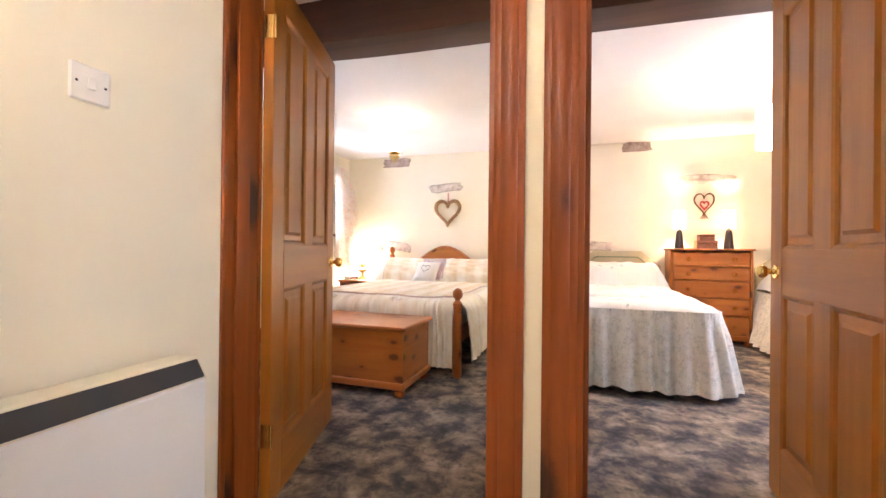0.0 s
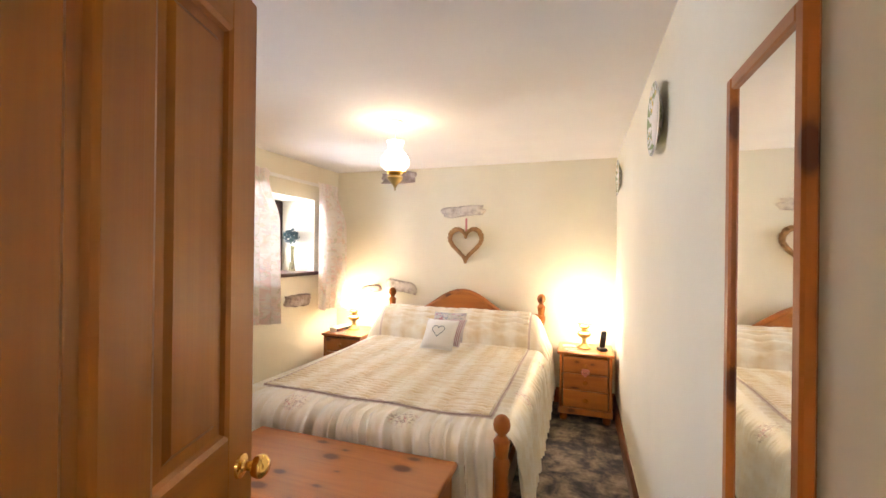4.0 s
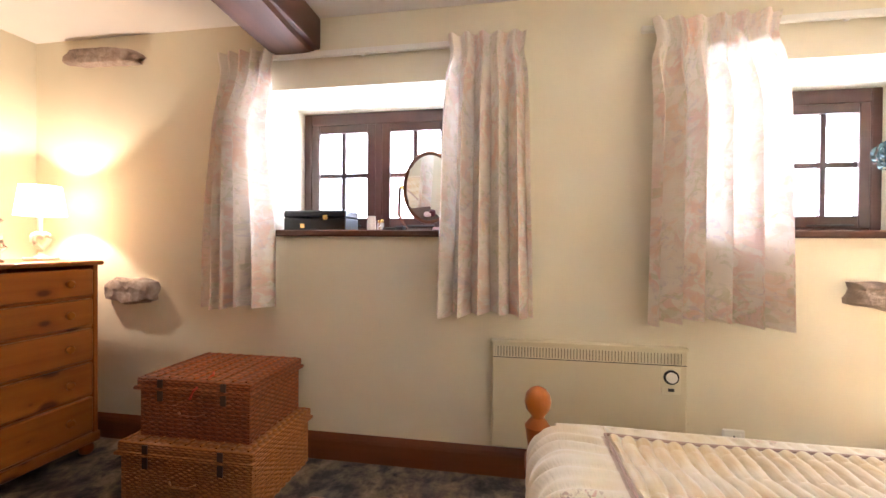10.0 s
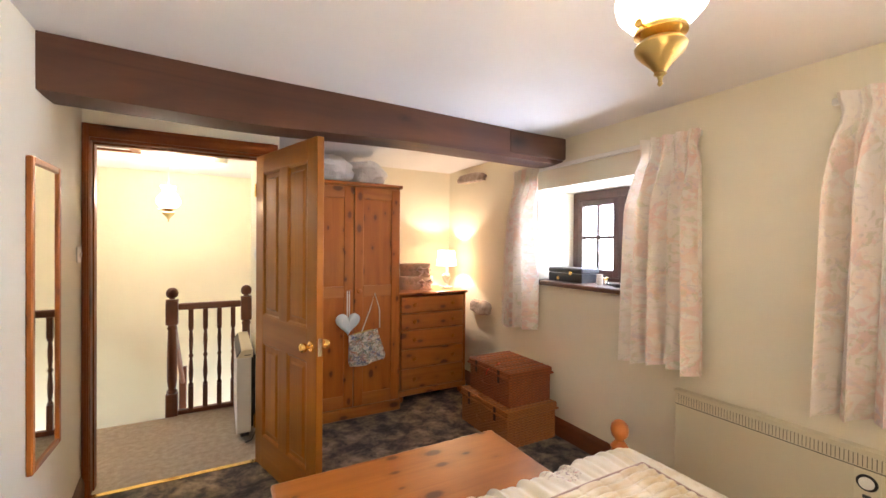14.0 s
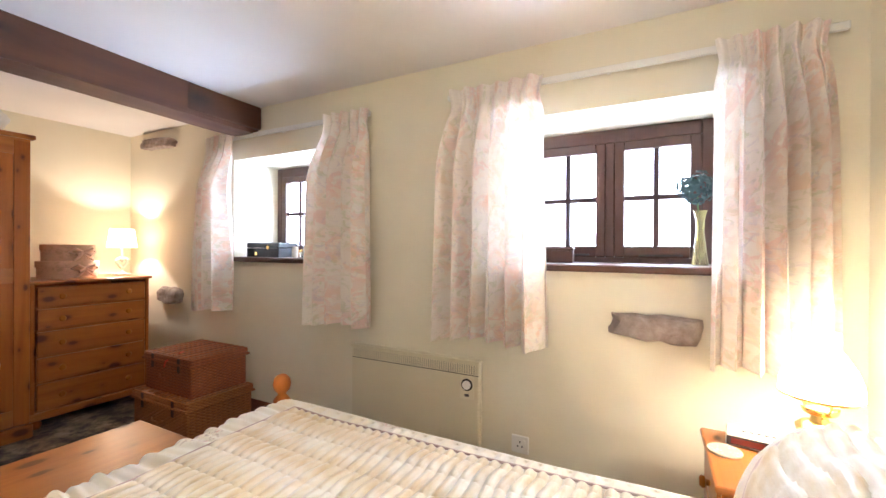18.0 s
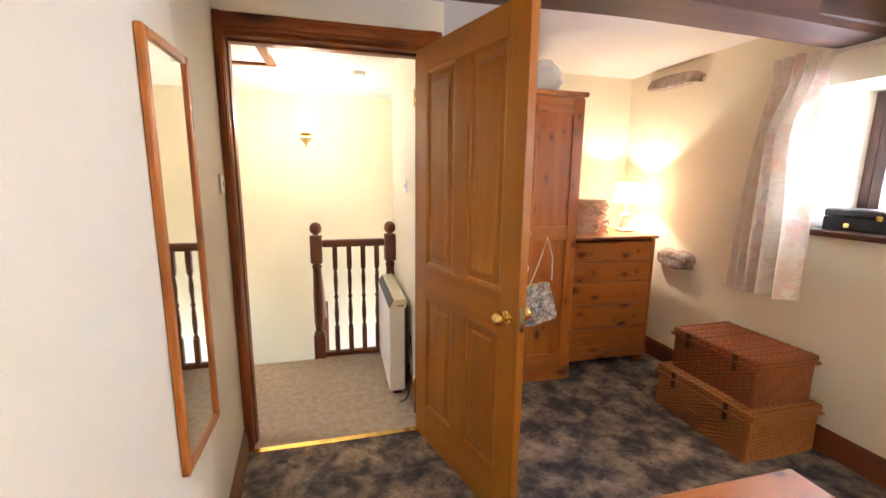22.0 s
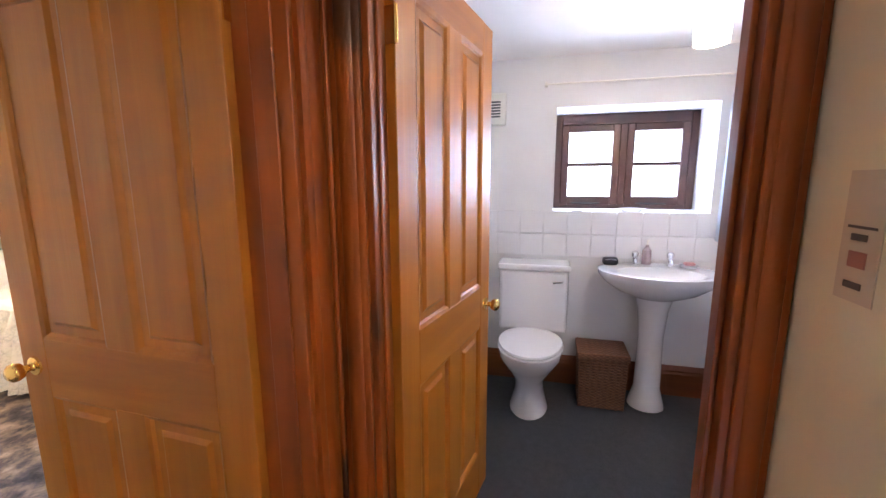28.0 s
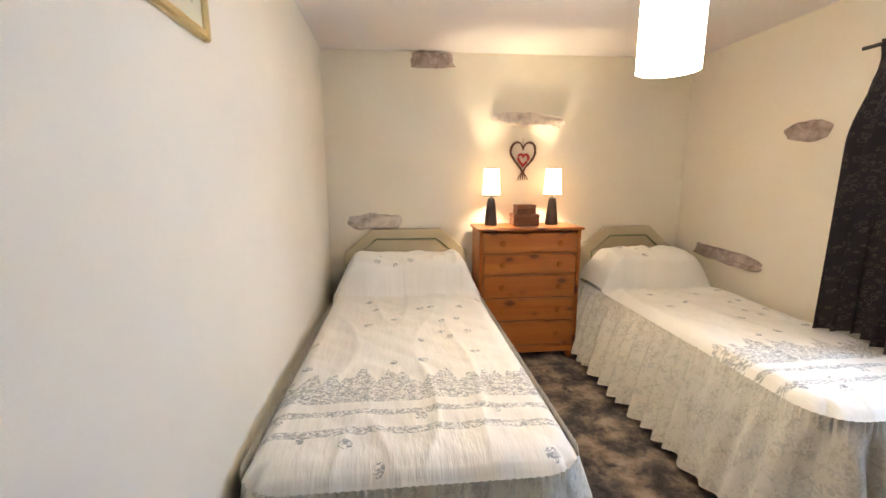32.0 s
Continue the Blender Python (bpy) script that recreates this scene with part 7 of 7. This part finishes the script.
# ---- on and by the wardrobe ----
def hat_box(x, y, z, a, b, h, label, bow=True):
    ob = thing("hat_box", (x, y, z), label, "hat box", "stacked hat boxes")
    m = floral("faded_rose_paper", (0.50, 0.36, 0.27), [((0.60, 0.42, 0.34), 1.0, 0.48), ((0.36, 0.28, 0.2), 1.5, 0.55)], 30, 0.7, space="Object")
    body = lathe([(0.001, 0), (0.96, 0), (0.96, h * 0.66)], 40)
    lid = lathe([(0.97, h * 0.62), (1.0, h * 0.63), (1.0, h * 0.98), (0.985, h), (0.001, h)], 40)
    for bmm in (body, lid):
        bmesh.ops.scale(bmm, vec=(a, b, 1), verts=bmm.verts)
    part("body", body, m, ob, "", True)
    part("lid", lid, m, ob, "", True)
    if bow:
        rib = cloth("pale_pink_organza", (0.72, 0.55, 0.48), 0.5)
        for s in (-1, 1):
            part("bow_loop", tube([(-a * 0.3, b * 0.93, h * 0.55), (-a * 0.3 + s * 0.05, b * 0.98 + 0.02, h * 0.75), (-a * 0.3 + s * 0.08, b * 0.93, h * 0.55), (-a * 0.3 + s * 0.04, b * 0.95 + 0.02, h * 0.35), (-a * 0.3, b * 0.93, h * 0.55)], 0.010, 8), rib, ob, "", True)
            part("bow_tail", tube([(-a * 0.3, b * 0.95, h * 0.5), (-a * 0.3 + s * 0.03, b * 0.97 + 0.01, h * 0.2), (-a * 0.3 + s * 0.06, b * 1.0 + 0.01, h * 0.03)], 0.008, 6), rib, ob, "", True)
    return ob


hat_box(-1.975, 1.33, 0.975, 0.185, 0.125, 0.125, "oval faded rose paper hat box, lower one of two")
hat_box(-1.975, 1.33, 1.100, 0.160, 0.110, 0.120, "oval faded rose paper hat box, upper one of two")

bag = thing("fabric_bag", (-1.335, 1.795, 0.46), "blue and white floral clasp bag hanging on a wardrobe knob", "bag", "", 180, 0)


def bag_f(sgn):
    def f(u, v):
        a, b = u * 2 - 1, v
        wd = 0.158 - 0.040 * b - 0.014 * math.exp(-((b - 0.0) / 0.08) ** 2)
        return a * wd, sgn * 0.040 * (1 - a * a) * (1 - 0.75 * b) - 0.036 + 0.005 * math.sin(a * 11) * (1 - b), b * 0.25 + 0.006 * math.sin(a * 5) * (1 - b), a * wd, b * 0.25
    return f


bagm = sheet(18, 14, bag_f(1))
add(bagm, sheet(18, 14, bag_f(-1)))
part("body", moved(bagm, 0, 0, 0, 0, -9), BAGCLOTH, bag, "", True)
part("clasp_frame", moved(tube([(-0.09, -0.03, 0.235), (-0.08, -0.03, 0.25), (0.08, -0.03, 0.25), (0.09, -0.03, 0.235)], 0.006, 8), 0, 0, 0, 0, -9), OLDBRASS, bag, "brass clasp frame")
part("strap", tube([(-0.055, -0.03, 0.235), (0.02, -0.024, 0.42), (0.06, -0.022, 0.55), (0.10, -0.024, 0.42), (0.10, -0.03, 0.27)], 0.005, 6), BAGCLOTH, bag, "", True)

hh = thing("hanging_heart", (-1.175, 1.80, 0.775), "pale blue padded fabric heart hanging on a wardrobe knob", "hanging heart", "", 180)
hpts = heart_curve(0.195, 0.175, 40)
hb2 = bmesh.new()
rings = [[hb2.verts.new((x * s, sg, z * s)) for x, y, z in hpts] for s, sg in ((0.55, -0.052), (0.85, -0.043), (1.0, -0.022), (0.85, -0.002), (0.55, 0.006))]
for a, b in zip(rings, rings[1:]):
    for k in range(40):
        hb2.faces.new((a[k], a[(k + 1) % 40], b[(k + 1) % 40], b[k]))
hb2.faces.new(rings[0])
hb2.faces.new(list(reversed(rings[-1])))
bmesh.ops.recalc_face_normals(hb2, faces=hb2.faces)
part("padded_heart", hb2, floral("pale_blue_spotted_cotton", (0.52, 0.62, 0.64), [((0.72, 0.76, 0.74), 2.0, 0.55)], 60, 0.6, space="Object"), hh, "", True)
part("loop", boxes([(-0.010, -0.002, -0.024, -0.021, 0.05, 0.265), (0.006, 0.014, -0.024, -0.021, 0.05, 0.265)]), cloth("white_tape", (0.72, 0.70, 0.66)), hh, "white tape loop")


def bedding_bag(c, sx, sy, sz, seed, label):
    ob = thing("bedding_bag", c, label, "bedding bag", "bags of spare bedding")
    bm = bmesh.new()
    bmesh.ops.create_icosphere(bm, subdivisions=4, radius=1.0)
    for v in bm.verts:
        n = v.co.normalized()
        k = 1 + 0.16 * noise.noise(n * 2.1 + Vector((seed, 0, 0))) + 0.15 * abs(noise.noise(n * 5 + Vector((0, seed, 0)))) + 0.03 * noise.noise(n * 15)
        p = n * k
        v.co = Vector((p.x * sx, p.y * sy, max(-sz * 0.85, p.z * sz) + sz * 0.85))
    m = shader("white_polythene", (0.72, 0.70, 0.66), 0.3)
    gg = Graph(m)
    gg.bump(gg.noise(gg.co, 26, 4, 0.6, 1.5), 0.6, 0.02)
    part("bag", bm, m, ob, "", True)
    part("knot", moved(lathe([(0.005, 0), (0.02, 0.01), (0.03, 0.035), (0.012, 0.05)], 10), sx * 0.5, 0, sz * 1.2, 20, 30), m, ob, "", True)
    return ob


bedding_bag((-1.06, 1.47, 1.905), 0.25, 0.23, 0.128, 2.0, "white plastic bag of spare bedding on the wardrobe")
bedding_bag((-1.40, 1.48, 1.905), 0.19, 0.22, 0.120, 7.0, "white plastic bag of spare bedding on the wardrobe")


# ---- boxes on the twin bedroom chest ----
for z, w, h, lb in ((0.985, 0.095, 0.085, "dark carved wooden trinket box, lower one"), (1.070, 0.070, 0.065, "dark carved wooden trinket box, upper one")):
    ob = thing("trinket_box", (1.83, 5.90, z), lb, "trinket box", "stacked trinket boxes", 3 if z > 1 else -2)
    m = wood("carved_dark_wood", (0.20, 0.075, 0.03), (0.09, 0.03, 0.013), 20, 0.5, along="X")
    part("body", box(-w, w, -w * 0.7, w * 0.7, 0, h * 0.62, 0.003), m, ob)
    part("lid", box(-w - 0.002, w + 0.002, -w * 0.72, w * 0.72, h * 0.64, h, 0.005), m, ob)
    part("carving", boxes([(-w * 0.7 + k * w * 0.28, -w * 0.6 + k * w * 0.28, -w * 0.7 - 0.003, -w * 0.7, h * 0.12, h * (0.30 + 0.25 * (k % 2))) for k in range(6)]), DARKWOOD, ob, "carved pattern")


# ---- landing fittings ----
hatch = tagged(new("trim"), "dark stained frame of the loft hatch", "loft hatch", "", "structure")
hatch.location = (0.55, 1.13, 2.15)
for r in ((-0.28, 0.28, -0.28, -0.22), (-0.28, 0.28, 0.22, 0.28), (-0.28, -0.22, -0.22, 0.22), (0.22, 0.28, -0.22, 0.22)):
    part("hatch_frame", box(*r, -0.026, 0.0, 0.006), FRAMEWOOD_X, hatch)
part("hatch_panel", box(-0.22, 0.22, -0.22, 0.22, -0.012, 0.0), CEIL, hatch, "white hatch panel")
alarm = thing("smoke_alarm", (-0.30, 0.80, 2.15), "white round smoke alarm on the landing ceiling", "smoke alarm")
part("base", lathe([(0.001, 0), (0.055, 0), (0.055, -0.012)], 28), WHITEPL, alarm, "", True)
part("cover", lathe([(0.053, -0.012), (0.048, -0.032), (0.030, -0.038), (0.001, -0.038)], 28), WHITEPL, alarm, "", True)
note = on_wall("wall_notice", (1.245, 0.985, 1.27), "y", "small white notice with a red mark beside the bathroom door", "notice")
part("card", box(-0.04, 0.04, -0.002, 0, -0.070, 0.125), shader("pale_card", (0.66, 0.58, 0.46), 0.7), note)
part("red_mark", box(-0.018, 0.018, -0.0035, -0.0022, -0.018, 0.006), shader("red_print", (0.42, 0.20, 0.16), 0.6), note)
part("dark_bar", boxes([(-0.028, 0.030, -0.0035, -0.0022, 0.040, 0.044), (-0.020, 0.016, -0.0035, -0.0022, -0.050, -0.040), (-0.018, 0.014, -0.0035, -0.0022, 0.022, 0.032)]), shader("grey_print", (0.12, 0.10, 0.10), 0.7), note)
cable = thing("heater_cable", (-0.545, 1.76, 0.0), "black heater flex hanging by the wall", "cable")
part("flex", tube([(0.01, -0.03, 0.40), (0.005, 0.02, 0.22), (0.02, 0.04, 0.08), (0.05, 0.03, 0.006), (0.09, 0.05, 0.006)], 0.004, 6), BLACK, cable)


# ---- bathroom ----
def toilet():
    ob = thing("toilet", (BTX, 1.505, 0), "white close-coupled toilet with the lid down", "toilet")
    part("cistern", box(-0.205, -0.015, -0.215, 0.215, 0.42, 0.825, 0.025, seg=3), CERAMIC, ob)
    part("cistern_lid", box(-0.215, -0.005, -0.225, 0.225, 0.822, 0.862, 0.012, seg=2), CERAMIC, ob)
    part("flush_lever", tube([(-0.215, -0.175, 0.765), (-0.235, -0.175, 0.765), (-0.238, -0.12, 0.758)], 0.006, 8), CHROME, ob, "chrome flush lever")

    def loop(cx, rx, ry, z):
        return [(cx + rx * math.cos(a) * (1.0 if math.cos(a) < 0 else 0.8), ry * math.sin(a), z) for a in [2 * math.pi * k / 32 for k in range(32)]]

    def skin(loops, cap=True):
        bm = bmesh.new()
        rs = [[bm.verts.new(p) for p in l] for l in loops]
        for a, b in zip(rs, rs[1:]):
            for k in range(32):
                bm.faces.new((a[k], a[(k + 1) % 32], b[(k + 1) % 32], b[k]))
        if cap:
            bm.faces.new(rs[-1])
            bm.faces.new(list(reversed(rs[0])))
        bmesh.ops.recalc_face_normals(bm, faces=bm.faces)
        return bm

    part("bowl", skin([loop(-0.34, 0.19, 0.115, 0.0), loop(-0.34, 0.185, 0.110, 0.02), loop(-0.33, 0.15, 0.085, 0.12), loop(-0.34, 0.155, 0.09, 0.20), loop(-0.37, 0.22, 0.15, 0.30), loop(-0.39, 0.255, 0.18, 0.36), loop(-0.39, 0.262, 0.185, 0.40)]), CERAMIC, ob, "", True)
    part("seat", skin([loop(-0.39, 0.268, 0.190, 0.402), loop(-0.39, 0.270, 0.192, 0.415), loop(-0.39, 0.264, 0.187, 0.420)]), CERAMIC, ob, "white seat", True)
    part("seat_lid", skin([loop(-0.39, 0.262, 0.185, 0.424), loop(-0.39, 0.268, 0.190, 0.430), loop(-0.39, 0.262, 0.185, 0.442), loop(-0.39, 0.20, 0.14, 0.450)]), CERAMIC, ob, "closed white lid", True)
    part("pan_shelf", box(-0.24, -0.05, -0.10, 0.10, 0.30, 0.43, 0.02), CERAMIC, ob)
    return ob


toilet()


def basin():
    ob = thing("wash_basin", (BTX, 0.80, 0), "white pedestal wash basin with chrome taps", "wash basin")
    n = 36

    def ring(rx, ry, z, cx):
        out = []
        for k in range(n):
            a = 2 * math.pi * k / n
            x = cx - rx * math.cos(a)
            out.append((min(x, -0.004), ry * math.sin(a), z))
        return out

    rows = [ring(0.10, 0.12, 0.70, -0.20), ring(0.17, 0.22, 0.74, -0.21), ring(0.23, 0.30, 0.80, -0.22), ring(0.245, 0.325, 0.835, -0.22), ring(0.25, 0.33, 0.86, -0.22), ring(0.235, 0.315, 0.865, -0.22), ring(0.17, 0.235, 0.855, -0.26), ring(0.15, 0.20, 0.80, -0.26), ring(0.08, 0.11, 0.745, -0.25), ring(0.02, 0.02, 0.735, -0.24)]
    bm = bmesh.new()
    rs = [[bm.verts.new(p) for p in l] for l in rows]
    for a, b in zip(rs, rs[1:]):
        for k in range(n):
            bm.faces.new((a[k], a[(k + 1) % n], b[(k + 1) % n], b[k]))
    bm.faces.new(rs[-1])
    bmesh.ops.recalc_face_normals(bm, faces=bm.faces)
    part("bowl", bm, CERAMIC, ob, "", True)
    ped = lathe([(0.105, 0), (0.10, 0.03), (0.075, 0.12), (0.07, 0.45), (0.085, 0.62), (0.11, 0.71)], 28)
    part("pedestal", moved(ped, -0.17, 0, 0), CERAMIC, ob, "white pedestal", True)
    for s in (-1, 1):
        tap = lathe([(0.020, 0), (0.020, 0.008), (0.012, 0.012), (0.012, 0.045), (0.020, 0.052), (0.022, 0.075), (0.014, 0.085), (0.001, 0.086)], 16)
        t = part("tap", moved(tap, -0.06, s * 0.10, 0.862), CHROME, ob, "chrome pillar tap", True)
        part("spout", tube([(-0.06, s * 0.10, 0.89), (-0.10, s * 0.10, 0.897), (-0.125, s * 0.10, 0.880)], 0.009, 8), CHROME, t)
    return ob


basin()
soap = thing("soap_dish", (BTX - 0.08, 0.60, 0.865), "pink soap in a dish on the basin", "soap")
part("dish", lathe([(0.001, 0), (0.045, 0), (0.05, 0.012), (0.042, 0.010), (0.001, 0.006)], 20), CERAMIC, soap, "", True)
part("soap_bar", box(-0.02, 0.02, -0.03, 0.03, 0.010, 0.028, 0.008, seg=2), shader("pink_soap", (0.7, 0.35, 0.35), 0.5), soap)
wb = thing("wash_bag", (BTX - 0.09, 1.045, 0.862), "small black wash bag on the basin edge", "wash bag")
part("bag", box(-0.035, 0.035, -0.045, 0.045, 0, 0.045, 0.016, seg=3), BLACK, wb, "", True)
part("zip", tube([(-0.034, -0.03, 0.035), (-0.036, 0.0, 0.040), (-0.034, 0.03, 0.035)], 0.002, 5), CHROME, wb)
btl = thing("pump_bottle", (BTX - 0.045, 0.83, 0.865), "clear pump soap bottle on the basin", "bottle")
part("bottle", lathe([(0.001, 0), (0.026, 0), (0.026, 0.09), (0.010, 0.105), (0.010, 0.12)], 16), shader("clear_pink_plastic", (0.8, 0.65, 0.68), 0.15, **{"Transmission Weight": 0.5}), btl, "", True)
part("pump", tube([(0, 0, 0.115), (0, 0, 0.15), (-0.03, 0, 0.152)], 0.005, 6), WHITEPL, btl)
WICKER_B = wicker_material("dark_basket_wicker", (0.34, 0.15, 0.068), (0.11, 0.042, 0.018))
bk = thing("laundry_basket", (3.10, 1.075, 0), "small brown woven laundry basket with a lid", "basket")
part("basket", woven_wall(0.12, 0.14, 0.313, 0.06), WICKER_B, bk)
part("lid", box(-0.13, 0.13, -0.15, 0.15, 0.312, 0.355, 0.010, seg=2), WICKER_B, bk, "woven lid")
TILE = shader("glazed_white_tile", (0.78, 0.78, 0.80), 0.15)
splash = tagged(new("wall_tiles"), "glazed white tiles behind the basin", "tiles", "", "structure")
splash.location = (BTX, 0, 0)
tm = box(-0.008, -0.001, 0.001, 0.147, 0.001, 0.147, 0.002)
first = part("tile", tm, TILE, splash)
first.location = (0, -0.19, 0.885)
for j in range(2):
    for i in range(14):
        if i or j:
            t2 = first.copy()
            scene.collection.objects.link(t2)
            t2.location = (0, -0.19 + 0.15 * i, 0.885 + 0.15 * j)
fan = on_wall("extractor_fan", (BTX, 1.80, 1.83), "-x", "white square extractor fan on the bathroom wall", "extractor fan")
part("cover", box(-0.085, 0.085, -0.035, 0, -0.10, 0.10, 0.008), WHITEPL, fan)
part("slats", boxes([(-0.05, 0.05, -0.038, -0.034, -0.05 + 0.018 * k, -0.041 + 0.018 * k) for k in range(6)]), DARKGREY, fan, "dark vent slots")
rod = thing("curtain_wire", (BTX, 0.93, 1.965), "thin white curtain rod over the bathroom window", "curtain rod")
part("rod", moved(lathe([(0.005, -0.55), (0.005, 0.55)], 8, "Y", True), -0.03, 0, 0), WHITEPL, rod)
for y in (-0.54, 0.54):
    part("end_bracket", box(-0.04, 0, y - 0.01, y + 0.01, -0.012, 0.012, 0.003), WHITEPL, rod)
BATHCURT = floral("pale_sprigged_voile", (0.68, 0.68, 0.70), [((0.35, 0.36, 0.45), 1.6, 0.55)], 30, 0.5, 0.5)
curtain((BTX - 0.02, 0.32, 1.02), 0.16, 0.48, 1.02, 1.96, 5, -1, BATHCURT, "pale sprigged bathroom curtain drawn aside", 21, 0.1, True, "bathroom curtains")
bp = thing("pendant_lamp", (2.30, 0.88, 2.13), "white pleated glass bathroom pendant, lit", "pendant lamp")
part("ceiling_rose", lathe([(0.001, 0), (0.045, 0), (0.045, -0.012), (0.001, -0.02)], 18), WHITEPL, bp, "", True)
part("flex", lathe([(0.003, -0.015), (0.003, -0.13)], 8), WHITEPL, bp)
bs = lathe([(0.085, -0.10), (0.08, -0.135), (0.058, -0.18), (0.054, -0.26)], 32)
bmesh.ops.solidify(bs, geom=list(bs.faces), thickness=0.003)
part("shade", bs, GLOWGLASS, bp, "lit white glass shade", True)
tub = thing("bath", (2.35, 0.02, 0), "white bath with a dark stained panel", "bath")
part("panel", box(-0.80, 0.90, 0.30, 0.325, 0.0, 0.53, 0.004), FRAMEWOOD_X, tub, "dark stained bath panel")
rimb = boxes([(-0.82, 0.92, 0.26, 0.34, 0.53, 0.57), (-0.82, 0.92, -0.21, -0.14, 0.53, 0.57), (-0.82, -0.74, -0.14, 0.26, 0.53, 0.57), (0.84, 0.92, -0.14, 0.26, 0.53, 0.57)], 0.010)
part("rim", rimb, CERAMIC, tub, "white acrylic rim", True)
part("tub", boxes([(-0.74, 0.84, -0.14, 0.26, 0.10, 0.12), (-0.76, -0.74, -0.14, 0.26, 0.10, 0.54), (0.84, 0.86, -0.14, 0.26, 0.10, 0.54), (-0.74, 0.84, -0.16, -0.14, 0.10, 0.54), (-0.74, 0.84, 0.26, 0.28, 0.10, 0.54)]), CERAMIC, tub)
sd = thing("sill_dish", (BTX + 0.16, 0.90, 1.17), "shallow white dish on the bathroom sill", "dish")
part("dish", lathe([(0.001, 0), (0.05, 0), (0.09, 0.025), (0.085, 0.026), (0.045, 0.006), (0.001, 0.006)], 24), CERAMIC, sd, "", True)
mat_ = thing("plug", (BTX + 0.12, 1.24, 1.17), "black rubber plug on the bathroom sill", "plug")
part("disc", lathe([(0.001, 0), (0.035, 0), (0.035, 0.008), (0.001, 0.010)], 18), BLACK, mat_, "", True)
